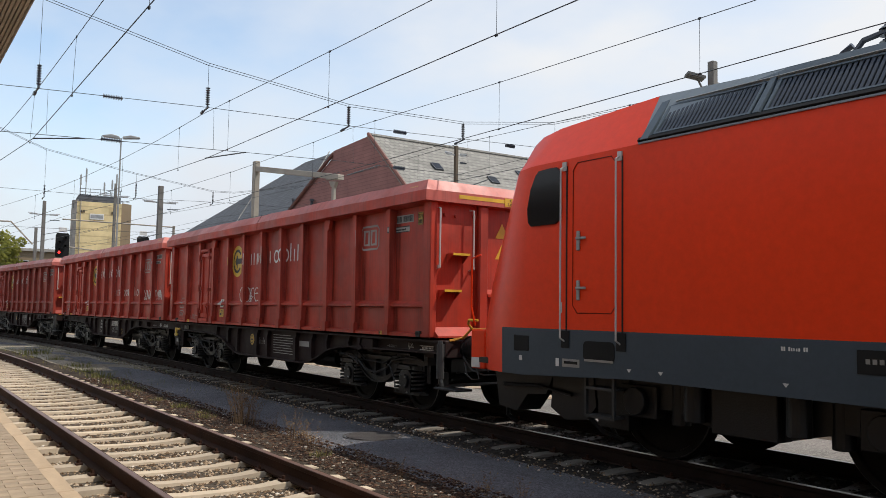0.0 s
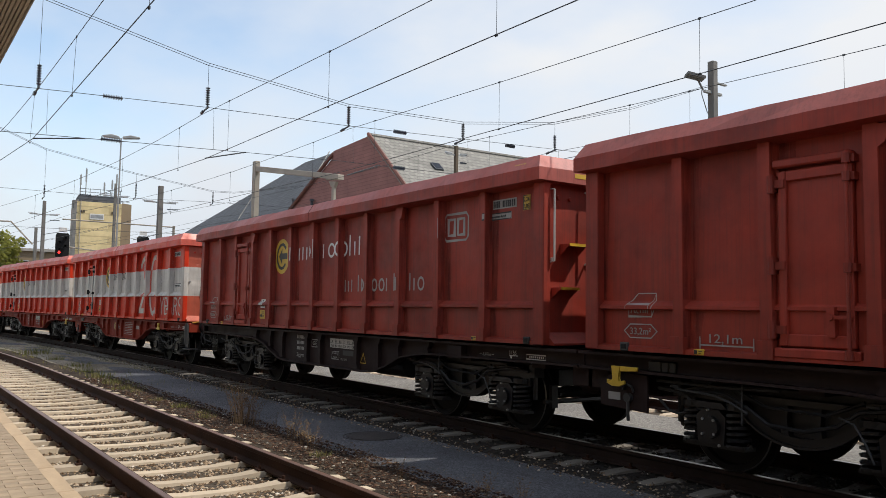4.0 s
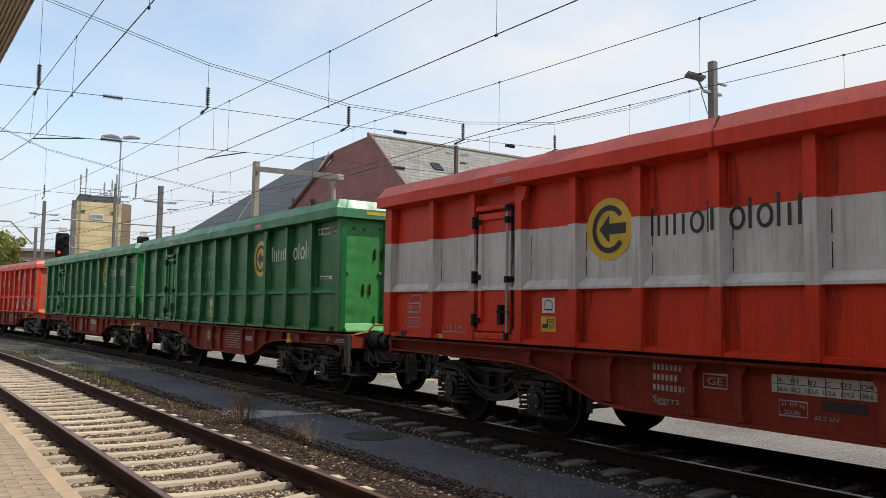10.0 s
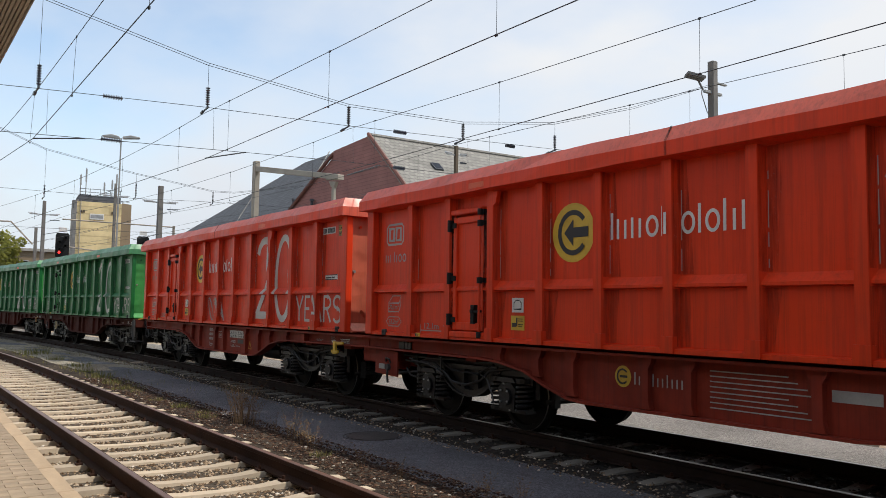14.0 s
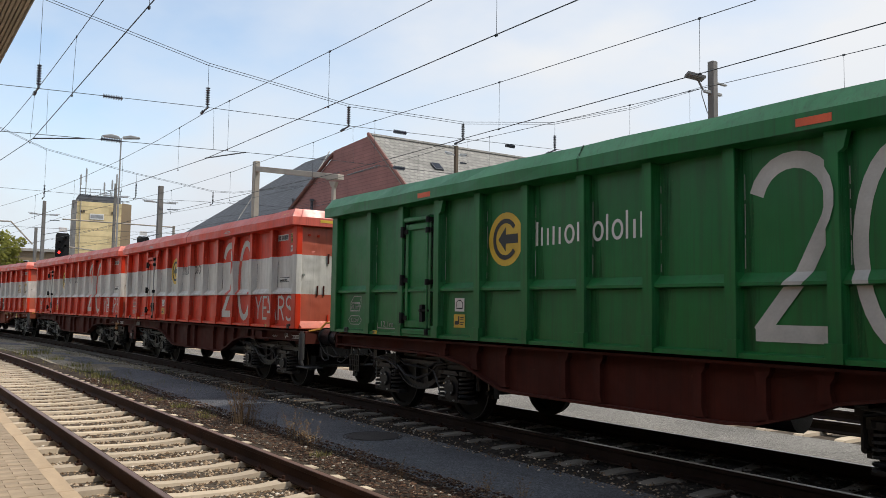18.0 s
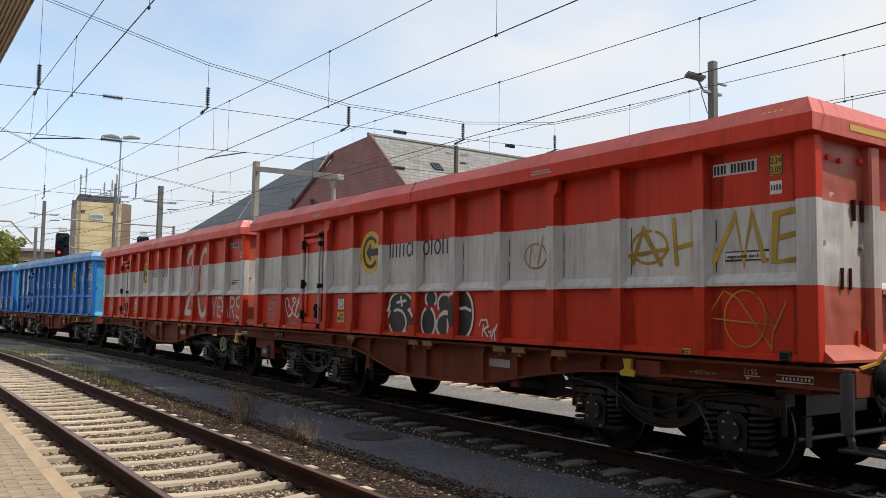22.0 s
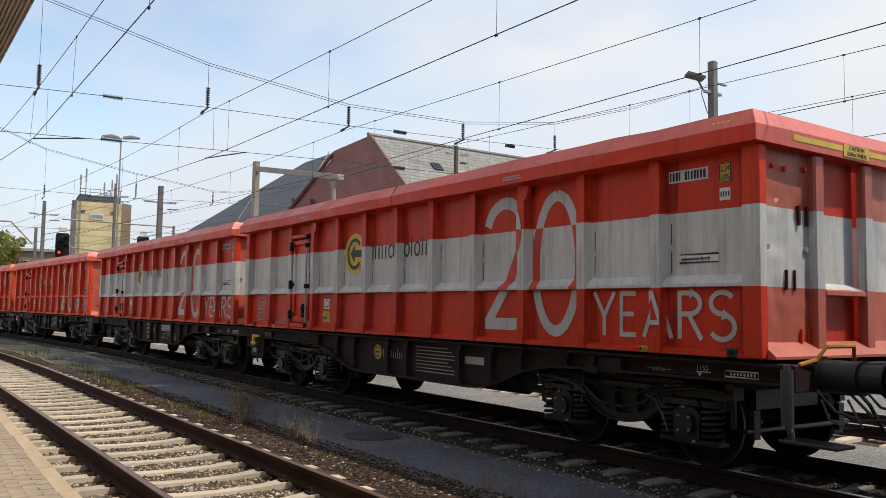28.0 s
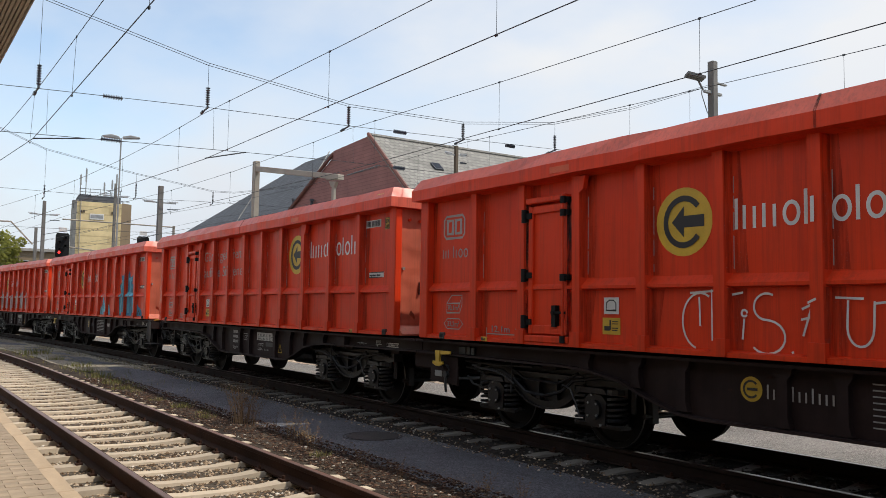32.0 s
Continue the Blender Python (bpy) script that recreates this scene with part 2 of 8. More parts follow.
def pipe(bm, pts, r, n=6):
    """One tube along a bent line."""
    v = [Vector(p) for p in pts]
    closed = (v[0] - v[-1]).length < 1e-6
    if closed:
        v.pop()
    k, loops, u = len(v), [], None
    for i, p in enumerate(v):
        a = v[i - 1] if i or closed else p
        b = v[(i + 1) % k] if i < k - 1 or closed else p
        d = (b - a).normalized()
        u = d.orthogonal() if u is None else u - d * u.dot(d)
        u.normalize()
        w = d.cross(u)
        loops.append([bm.verts.new(p + (u * math.cos(t) + w * math.sin(t)) * r) for t in (2 * math.pi * j / n for j in range(n))])
    for a, b in zip(loops, loops[1:] + (loops[:1] if closed else [])):
        for j in range(n):
            bm.faces.new((a[j], a[(j + 1) % n], b[(j + 1) % n], b[j]))
    if not closed:
        bm.faces.new(loops[0][::-1])
        bm.faces.new(loops[-1])


def ring(bm, c, r0, r1, y0, y1, n=28, a0=0.0, a1=2 * math.pi):
    """A flat ring in the xz plane, from y0 to y1."""
    closed = abs(a1 - a0) > 6.28
    k = n if closed else n + 1
    vs = []
    for i in range(k):
        t = a0 + (a1 - a0) * i / n
        s, q = math.sin(t), math.cos(t)
        vs.append([bm.verts.new((c[0] + q * r, y, c[1] + s * r)) for r, y in ((r0, y0), (r1, y0), (r1, y1), (r0, y1))])
    for i in range(n if closed else n):
        a, b = vs[i], vs[(i + 1) % k]
        for j in range(4):
            bm.faces.new((a[j], a[(j + 1) % 4], b[(j + 1) % 4], b[j]))
    if not closed:
        bm.faces.new(vs[0][::-1])
        bm.faces.new(vs[-1])


def mesh_of(name, fill, bevel=0.0, smooth=False):
    bm = bmesh.new()
    fill(bm)
    if bevel:
        bmesh.ops.bevel(bm, geom=list(bm.edges), offset=bevel, segments=1, affect="EDGES", clamp_overlap=True)
    bmesh.ops.recalc_face_normals(bm, faces=list(bm.faces))
    me = bpy.data.meshes.new(name)
    bm.to_mesh(me)
    bm.free()
    if smooth:
        for f in me.polygons:
            f.use_smooth = True
    me.materials.append(None)
    return me


def part(name, me, mat, parent=None, label="", loc=None):
    """One mesh object, its paint held by the object, so that alike things share meshes."""
    ob = new(name, me)
    ob.material_slots[0].link = "OBJECT"
    ob.material_slots[0].material = MAT[mat] if isinstance(mat, str) else mat
    if parent is not None:
        ob.parent = parent
    if loc:
        ob.location = loc
    if label:
        tagged(ob, label)
    return ob


def text_mesh(name, words, size, width=None, depth=0.004):
    """Letters of the built-in font standing in the xz plane, read from -y."""
    cu = bpy.data.curves.new(name, "FONT")
    cu.body, cu.size, cu.extrude, cu.resolution_u = words, size, depth, 3
    tmp = bpy.data.objects.new(name, cu)
    scene.collection.objects.link(tmp)
    bpy.context.view_layer.update()
    me = bpy.data.meshes.new_from_object(tmp.evaluated_get(bpy.context.evaluated_depsgraph_get()))
    bpy.data.objects.remove(tmp)
    xs = [v.co.x for v in me.vertices]
    k = width / (max(xs) - min(xs)) if width else 1.0
    x0 = min(xs)
    for v in me.vertices:
        v.co = Vector(((v.co.x - x0) * k, -v.co.z, v.co.y))
    me.materials.clear()
    me.materials.append(None)
    return me


# ---------- the line of the tracks: straight, easing into a wide curve ----------
def bend(x):
    """Sideways shift of all tracks at x, and its slope."""
    if x > -20:
        return 0.0, 0.0
    if x > -44:
        return -0.0018 * (x + 20) ** 2, -0.0036 * (x + 20)
    return -0.0018 * 576 + 0.0864 * (x + 44), 0.0864


def train_s(t):
    """Way of the foremost container's front along the line."""
    u = t / 32.0
    return -9.648 + 338.092 * u + 16.943 * u**2 - 107.741 * u**3 + 87.917 * u**4 - 27.445 * u**5


PITCH_WAGON, PITCH_UNIT = 26.879, 13.054


# ---------- ground, tracks, platform ----------
def ground_mat(name, dark, light, grain, speck, fine=60.0, b_s=0.5, patches=0.12, rough=0.93, spec=0.15):
    m, n, l, b = shader(name)
    v = mapped(n, l)
    broad = ramp(n, l, noise_tex(n, l, v, patches, 6, 0.6), [(0.33, dark), (0.7, light)])
    g = ramp(n, l, noise_tex(n, l, v, grain, 4, 0.7), [(0.3, (0.62,) * 3), (0.7, (1.0,) * 3)])
    out = mix(n, l, 1.0, broad, g, "MULTIPLY")
    vo = n.new("ShaderNodeTexVoronoi")
    vo.inputs["Scale"].default_value = fine
    l.new(v, vo.inputs["Vector"])
    s = ramp(n, l, vo.outputs["Color"], [(0.35, (0.6,) * 3), (0.8, speck)])
    out = mix(n, l, 0.75, out, s, "MULTIPLY")
    l.new(out, b.inputs["Base Color"])
    b.inputs["Roughness"].default_value = rough
    b.inputs["Specular IOR Level"].default_value = spec
    bump(n, l, vo.outputs["Distance"], b_s, 0.012, b)
    return m


MAT["gravel"] = ground_mat("yard_gravel", (0.20, 0.185, 0.16), (0.34, 0.32, 0.285), 3.0, (1.25,) * 3)
MAT["asphalt"] = ground_mat("worn_asphalt", (0.040, 0.042, 0.049), (0.098, 0.101, 0.113), 9.0, (2.7,) * 3, 75.0, 0.8, 0.5, 0.66, 0.5)
MAT["ballast"] = ground_mat("ballast_bed", (0.055, 0.042, 0.03), (0.13, 0.105, 0.08), 8.0, (1.4,) * 3, 26.0, 1.0, 0.8)
MAT["ballast_dark"] = ground_mat("dark_ballast", (0.026, 0.022, 0.019), (0.054, 0.046, 0.039), 8.0, (1.4,) * 3, 26.0, 1.0, 0.8)
MAT["soil"] = ground_mat("weedy_soil", (0.034, 0.025, 0.019), (0.085, 0.066, 0.048), 6.0, (1.4,) * 3, 40.0, 0.9, 0.9)
MAT["verge_soil"] = ground_mat("trodden_verge", (0.23, 0.20, 0.15), (0.43, 0.385, 0.30), 5.0, (1.4,) * 3, 40.0, 0.8, 0.6)
MAT["pale_lane"] = ground_mat("pale_asphalt_lane", (0.19, 0.18, 0.165), (0.29, 0.275, 0.25), 22.0, (1.5,) * 3, 65.0, 0.9, 0.5)

XS = [-420, -240, -140, -100, -80] + [-70 + 2.0 * i for i in range(48)] + [40, 80, 160, 420]


def strip(name, mat, y0, y1, z0, z1, xs=XS, crown=0.0, cols=1, rough=0.0):
    """A ground band that follows the tracks' line."""
    rnd = random.Random(name)

    def fill(bm):
        rows = []
        for x in xs:
            c = bend(x)[0]
            row = []
            for j in range(cols + 1):
                u = j / cols
                zz = z0 + (z1 - z0) * u + crown * math.sin(math.pi * u)
                row.append(bm.verts.new((x, y0 + (y1 - y0) * u + c + (rnd.uniform(-rough, rough) if 0 < j < cols or rough else 0), zz + rnd.uniform(-rough, rough) * 0.2)))
            rows.append(row)
        for a, b in zip(rows, rows[1:]):
            for j in range(cols):
                bm.faces.new((a[j], b[j], b[j + 1], a[j + 1]))
    ob = part(name, mesh_of(name, fill), mat)
    for f in ob.data.polygons:
        f.use_smooth = True
    return tagged(ob, kind="structure")


def ground_sheet():
    def fill(bm):
        vs = [bm.verts.new(p) for p in ((-2500, -2500, -0.42), (2500, -2500, -0.42), (2500, 2500, -0.42), (-2500, 2500, -0.42))]
        bm.faces.new(vs)
    return tagged(part("ground", mesh_of("ground", fill), "gravel"), "pale grey yard gravel", "ground", kind="structure")


ground_sheet()
NEAR_Y = -5.08
FINE = [-60 + 0.5 * i for i in range(140)]
tagged(strip("ballast_near", "ballast", -6.75, -4.22, -0.225, -0.225, FINE, 0.0, 6, 0.02), "tan crushed-stone ballast of the platform track", "ballast")
tagged(strip("soil_strip", "soil", -4.22, -3.02, -0.215, -0.205, FINE, 0.02, 4, 0.03), "weedy strip of dark soil and stones", "soil")
tagged(strip("asphalt_path", "asphalt", -3.1, -1.62, -0.2, -0.19, XS, 0.015, 4), "dark worn asphalt path between the tracks", "path")
tagged(strip("ballast_far", "ballast_dark", -1.62, 1.6, -0.2, -0.2, FINE, 0.0, 6, 0.02), "dark ballast under the train", "ballast")
tagged(strip("pale_lane", "pale_lane", 1.6, 3.1, -0.16, -0.16, XS), "pale sunlit asphalt lane behind the train", "path")
tagged(strip("ballast_third", "ballast", 3.1, 6.3, -0.22, -0.22, XS), "crushed-stone ballast of the third track", "ballast")

RAIL_PROFILE = [(-0.036, 0.0), (-0.036, -0.035), (-0.009, -0.05), (-0.009, -0.13), (-0.072, -0.155), (-0.075, -0.172),
                (0.075, -0.172), (0.072, -0.155), (0.009, -0.13), (0.009, -0.05), (0.036, -0.035), (0.036, 0.0)]


def rail_mesh(y):
    def fill(bm):
        rows = []
        for x in XS:
            c = bend(x)[0]
            rows.append([bm.verts.new((x, y + c + u, v - 0.004)) for u, v in RAIL_PROFILE])
        k = len(RAIL_PROFILE)
        for a, b in zip(rows, rows[1:]):
            for j in range(k):
                bm.faces.new((a[j], a[(j + 1) % k], b[(j + 1) % k], b[j]))
    return mesh_of("rail", fill)


def head_mesh(y):
    def fill(bm):
        rows = []
        for x in XS:
            c = bend(x)[0]
            rows.append([bm.verts.new((x, y + c + u, v)) for u, v in ((-0.030, -0.006), (-0.024, 0.0), (0.024, 0.0), (0.030, -0.006))])
        for a, b in zip(rows, rows[1:]):
            for j in range(3):
                bm.faces.new((a[j], a[j + 1], b[j + 1], b[j]))
    return mesh_of("running_surface", fill)


def sleeper_fill(bm, dx=0.0, dy=0.0):
    """Concrete sleeper: broad chamfered ends, a lower waist in the middle."""
    rows = []
    for y, h, w in ((-1.335, -0.215, 0.09), (-1.28, -0.183, 0.115), (-1.10, -0.172, 0.125), (-0.62, -0.170, 0.125), (-0.38, -0.192, 0.112), (0.0, -0.20, 0.105), (0.38, -0.192, 0.112), (0.62, -0.170, 0.125), (1.10, -0.172, 0.125), (1.28, -0.183, 0.115), (1.335, -0.215, 0.09)):
        rows.append([bm.verts.new((x + dx, y + dy, z)) for x, z in ((-w, -0.34), (-w + 0.035, h), (w - 0.035, h), (w, -0.34))])
    for a, b in zip(rows, rows[1:]):
        for j in range(3):
            bm.faces.new((a[j], a[j + 1], b[j + 1], b[j]))
    bm.faces.new(rows[0][::-1])
    bm.faces.new(rows[-1])


SLEEPER = mesh_of("sleeper", sleeper_fill)


def fastening_fill(bm):
    for s in (-1, 1):
        for q in (-1, 1):
            y = s * 0.7535 + q * 0.115
            box(bm, -0.055, 0.055, y - 0.035, y + 0.035, -0.172, -0.15)
            rod(bm, (0, y, -0.16), (0, y, -0.115), 0.018, 6)


FASTENING = mesh_of("rail_clips", fastening_fill)


def track(name, y, mat, label):
    tr = tagged(new(name), label, "track", kind="structure")
    for s in (-1, 1):
        r = part("rail", rail_mesh(y + s * 0.7535), "rail" if y < -4 else "rail_dark", tr, "rust-brown steel rail")
        part("running_surface", head_mesh(y + s * 0.7535), "rail_worn" if y < -4 else "railtop", r, "dull rusty rail head" if y < -4 else "worn shiny rail head")
    return tr


track_1 = track("track_1", NEAR_Y, "sleeper", "platform track with rusty rails on pale concrete sleepers")
track_2 = track("track_2", 0.0, "sleeper_dark", "track under the train with dark sleepers")
track_3 = track("track_3", 4.7, "sleeper", "third track behind the train")


def lay_sleepers(tr, y, mat, x0, x1, rnd, pitch=0.63):
    x = x0
    while x < x1:
        c, slope = bend(x)
        s = part("sleeper", SLEEPER, mat, tr)
        s.matrix_basis = pose(x + rnd.uniform(-0.015, 0.015), y + c + rnd.uniform(-0.02, 0.02), rnd.uniform(-0.006, 0.004), 0, 0, math.degrees(slope) + rnd.uniform(-0.6, 0.6))
        part("rail_clips", FASTENING, "rail", s)
        x += pitch


def rest_sleepers(tr, y, mat, spans):
    def fill(bm):
        for x0, x1 in spans:
            x = x0
            while x < x1:
                sleeper_fill(bm, x, y + bend(x)[0])
                x += 0.63
    tagged(part("sleepers_far", mesh_of("sleepers_far", fill), mat, tr, "sleepers far along the line"), kind="stuff")


# platform with block paving and a kerb
PLAT_Z = 0.2
tagged(strip("platform", "concrete", -16.0, -6.75, PLAT_Z - 0.06, PLAT_Z - 0.06, [x for x in XS if -75 < x < 50]), "paved station platform", "platform")


# ---------- scrap containers ----------
L_BOX = 12.48
RIBS = [-1.27, -2.34, -3.38, -4.38, -5.37, -6.34, -7.31, -8.27, -9.22, -10.18, -11.15]
DOOR = (-10.12, -9.28)


def ledge_rise(bar):
    return 0.085 if bar < 0.5 else 0.115


def side_profile(bar):
    """Outline (y, z) of a pressed side wall with a ledge at height bar."""
    return [(1.385, 0.0), (1.385, 0.045), (1.30, 0.06), (1.295, bar - 0.015), (1.362, bar), (1.362, bar + 0.03), (1.285, bar + ledge_rise(bar)), (1.285, 1.95), (1.22, 1.95), (1.22, 0.0)]


def side_y(x, z, bar):
    """How far out the wall's surface lies at x, z."""
    for r in RIBS:
        if abs(x - r) < 0.065:
            return 1.405
    if z > bar + ledge_rise(bar):
        return 1.285
    if z > bar + 0.03:
        return 1.362 - (z - bar - 0.03) * 0.077 / (ledge_rise(bar) - 0.03)
    return 1.363 if z > bar else 1.302


def side_wall_mesh(sgn, bar):
    def fill(bm):
        prism(bm, [(sgn * y, z) for y, z in side_profile(bar)], -L_BOX + 0.14, -0.14)
    return mesh_of("side_wall", fill)


def rib_mesh(sgn):
    def fill(bm):
        pts = [(-0.085, 1.28), (-0.06, 1.40), (0.06, 1.40), (0.085, 1.28)]
        lo = [bm.verts.new((u, sgn * (v if v < 1.3 else v - 0.015), 0.015)) for u, v in pts]
        hi = [bm.verts.new((u, sgn * v, 1.95)) for u, v in pts]
        box(bm, -0.078, 0.078, min(sgn * 1.30, sgn * 1.412), max(sgn * 1.30, sgn * 1.412), 0.004, 0.17)
        for i in range(4):
            bm.faces.new((lo[i], lo[(i + 1) % 4], hi[(i + 1) % 4], hi[i]))
        bm.faces.new(lo[::-1])
        bm.faces.new(hi)
    return mesh_of("rib", fill)


RIM_PROFILE = [(1.22, 1.93), (1.30, 1.93), (1.525, 1.955), (1.525, 2.105), (1.43, 2.264), (1.22, 2.264)]


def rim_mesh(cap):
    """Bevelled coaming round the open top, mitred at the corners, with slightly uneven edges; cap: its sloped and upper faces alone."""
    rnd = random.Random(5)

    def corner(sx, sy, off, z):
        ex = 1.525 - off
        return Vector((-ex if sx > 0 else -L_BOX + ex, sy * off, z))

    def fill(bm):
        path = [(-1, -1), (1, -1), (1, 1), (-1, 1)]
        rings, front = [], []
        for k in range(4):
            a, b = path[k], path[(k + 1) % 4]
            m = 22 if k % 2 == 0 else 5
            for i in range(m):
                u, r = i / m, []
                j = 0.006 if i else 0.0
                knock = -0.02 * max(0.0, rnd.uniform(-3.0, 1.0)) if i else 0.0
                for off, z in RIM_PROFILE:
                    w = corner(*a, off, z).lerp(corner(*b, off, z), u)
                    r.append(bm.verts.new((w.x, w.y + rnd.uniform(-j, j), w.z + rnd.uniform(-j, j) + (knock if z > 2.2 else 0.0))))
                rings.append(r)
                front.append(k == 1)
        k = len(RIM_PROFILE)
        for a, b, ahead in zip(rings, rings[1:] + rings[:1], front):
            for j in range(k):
                # up-facing faces and the front one get the painted sunlit tone
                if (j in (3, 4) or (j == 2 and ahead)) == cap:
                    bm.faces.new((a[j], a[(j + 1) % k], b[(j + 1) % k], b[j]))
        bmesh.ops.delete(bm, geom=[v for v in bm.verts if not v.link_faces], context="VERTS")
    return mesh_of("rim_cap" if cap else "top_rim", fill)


def dented_panel(x, y0, y1, z0, z1, seed, amount, facing):
    """A sheet that has been knocked about from inside, with its thickness."""
    rnd = random.Random(seed)
    off = Vector((rnd.uniform(0, 50), rnd.uniform(0, 50), 0))

    def fill(bm):
        nu, nv = 16, 36
        front, back = [], []
        for i in range(nu + 1):
            a, b = [], []
            for j in range(nv + 1):
                u, v = i / nu, j / nv
                y, z = y0 + (y1 - y0) * u, z0 + (z1 - z0) * v
                edge = min(1.0, 6 * min(u, 1 - u)) * min(1.0, 8 * min(v, 1 - v))
                d = noise.noise(Vector((y * 1.5, z * 1.7, seed)) + off) * amount * 0.55 + noise.noise(Vector((y * 6, z * 7, seed)) + off) * amount * (0.30 + 1.1 * max(0.0, abs(y) - 0.95))
                a.append(bm.verts.new((x + facing * d * edge, y, z)))
                b.append(bm.verts.new((x - facing * 0.05, y, z)))
            front.append(a)
            back.append(b)
        for i in range(nu):
            for j in range(nv):
                bm.faces.new((front[i][j], front[i + 1][j], front[i + 1][j + 1], front[i][j + 1]))
        box(bm, min(x - facing * 0.05, x - facing * 0.012), max(x - facing * 0.05, x - facing * 0.012), y0, y1, z0, z1)
    return mesh_of("end_panel", fill, 0.0, True)


MESH = {}


def cached(key, make):
    if key not in MESH:
        MESH[key] = make()
    return MESH[key]


def boxes_mesh(name, *dims, bevel=0.0):
    def fill(bm):
        for d in dims:
            box(bm, *d)
    return mesh_of(name, fill, bevel)


def stroke_faces(bm, pts, w, closed=False):
    """A ribbon of even width along points in the xz plane."""
    lift = 0.0004 * len(bm.verts) ** 0.5
    pts = [Vector((x, lift, z)) for x, z in pts]
    k = len(pts)
    left, right = [], []
    for i, p in enumerate(pts):
        p.y += 0.00012 * i
        a = pts[i - 1] if i or closed else p
        b = pts[(i + 1) % k] if i < k - 1 or closed else p
        d = (b - a).normalized()
        nrm = Vector((-d.z, 0, d.x))
        if 0 < i < k - 1 or closed:
            d1 = (p - a).normalized()
            c = max(0.45, nrm.dot(Vector((-d1.z, 0, d1.x))))
        else:
            c = 1.0
        left.append(bm.verts.new(p + nrm * (w / 2 / c)))
        right.append(bm.verts.new(p - nrm * (w / 2 / c)))
    for i in range(k if closed else k - 1):
        j = (i + 1) % k
        bm.faces.new((left[i], right[i], right[j], left[j]))


def arc(cx, cz, rx, rz, a0, a1, n=12):
    return [(cx + rx * math.cos(radians(a0 + (a1 - a0) * i / n)), cz + rz * math.sin(radians(a0 + (a1 - a0) * i / n))) for i in range(n + 1)]


def glyph(ch, x, z, w, h):
    """Strokes of a slim letter in a box."""
    r = w / 2
    P = lambda *q: [(x + w * u, z + h * v) for u, v in q]
    if ch == "2":
        return [arc(x + r, z + h * 0.76, r, h * 0.24, 165, -25, 12) + P((0.62, 0.36), (0.06, 0.04)), P((0.0, 0.04), (1.0, 0.04))]
    if ch == "0":
        return [arc(x + r, z + h / 2, r, h / 2, 90, 450, 30)]
    if ch == "Y":
        return [P((0, 1), (0.5, 0.45)), P((1, 1), (0.5, 0.45)), P((0.5, 0.5), (0.5, 0))]
    if ch == "E":
        return [P((0.06, 1), (0.06, 0)), P((0, 0.96), (0.9, 0.96)), P((0, 0.5), (0.8, 0.5)), P((0, 0.04), (0.9, 0.04))]
    if ch == "A":
        return [P((0, 0), (0.5, 1)), P((1, 0), (0.5, 1)), P((0.22, 0.33), (0.78, 0.33))]
    if ch == "R":
        return [P((0.06, 0), (0.06, 1)), P((0, 0.96), (0.5, 0.96)) + arc(x + w * 0.5, z + h * 0.74, r * 0.9, h * 0.22, 90, -90, 8) + P((0, 0.52)), P((0.45, 0.52), (1.0, 0))]
    if ch == "S":
        return [arc(x + r, z + h * 0.75, r * 0.85, h * 0.22, 30, 270, 10) + arc(x + r, z + h * 0.27, r * 0.92, h * 0.25, 90, -150, 10)]
    return []


def drape(bm, bar, name, sgn=-1):
    """Lays a flat drawing in the xz plane on the ribbed wall, as paint on panel and rib alike."""
    for r in RIBS:
        for d in (-0.066, 0.066):
            bmesh.ops.bisect_plane(bm, geom=bm.verts[:] + bm.edges[:] + bm.faces[:], plane_co=(r + d, 0, 0), plane_no=(1, 0, 0))
    for z in (bar, bar + 0.03, bar + ledge_rise(bar)):
        bmesh.ops.bisect_plane(bm, geom=bm.verts[:] + bm.edges[:] + bm.faces[:], plane_co=(0, 0, z), plane_no=(0, 0, 1))
    out_v, out_f = [], []
    for f in bm.faces:
        c = f.calc_center_median()
        on_rib = any(abs(c.x - r) < 0.066 for r in RIBS)
        base = len(out_v)
        for v in f.verts:
            z = v.co.z + (1e-4 if c.z > v.co.z else -1e-4)
            y = 1.402 if on_rib else side_y(RIBS[0] + 0.5, z, bar)
            out_v.append((v.co.x, sgn * (y + 0.004 + v.co.y), v.co.z))
        out_f.append(list(range(base, len(out_v))))
    bm.free()
    me = bpy.data.meshes.new(name)
    me.from_pydata(out_v, [], out_f)
    me.materials.append(None)
    return me


def drawing(name, bar, fill):
    bm = bmesh.new()
    fill(bm)
    return drape(bm, bar, name)


def quad(bm, x0, x1, z0, z1):
    q = 0.0004 * len(bm.verts) ** 0.5
    bm.faces.new([bm.verts.new(p) for p in ((x0, q, z0), (x1, q, z0), (x1, q, z1), (x0, q, z1))])


def numeral(ch, x, w):
    def fill(bm):
        for q in glyph(ch, x, 0.17, w, 1.60):
            stroke_faces(bm, q, 0.15 if ch == "2" else 0.13)
    return fill


def big_letter(ch, x, w):
    def fill(bm):
        for q in glyph(ch, x, 0.15, w, 0.47):
            stroke_faces(bm, q, 0.05)
    return fill


def disc(bm, cx, cz, r, n=28):
    bm.faces.new([bm.verts.new((cx + r * math.cos(2 * math.pi * i / n), 0, cz + r * math.sin(2 * math.pi * i / n))) for i in range(n)])


BAR_LETTERS = (("i", 1.32), ("n", 1.0), ("n", 1.0), ("o", 1.0), ("f", 1.4), ("r", 1.0), ("e", 1.0), ("i", 1.32), ("g", 1.0), ("h", 1.4), ("t", 1.25))


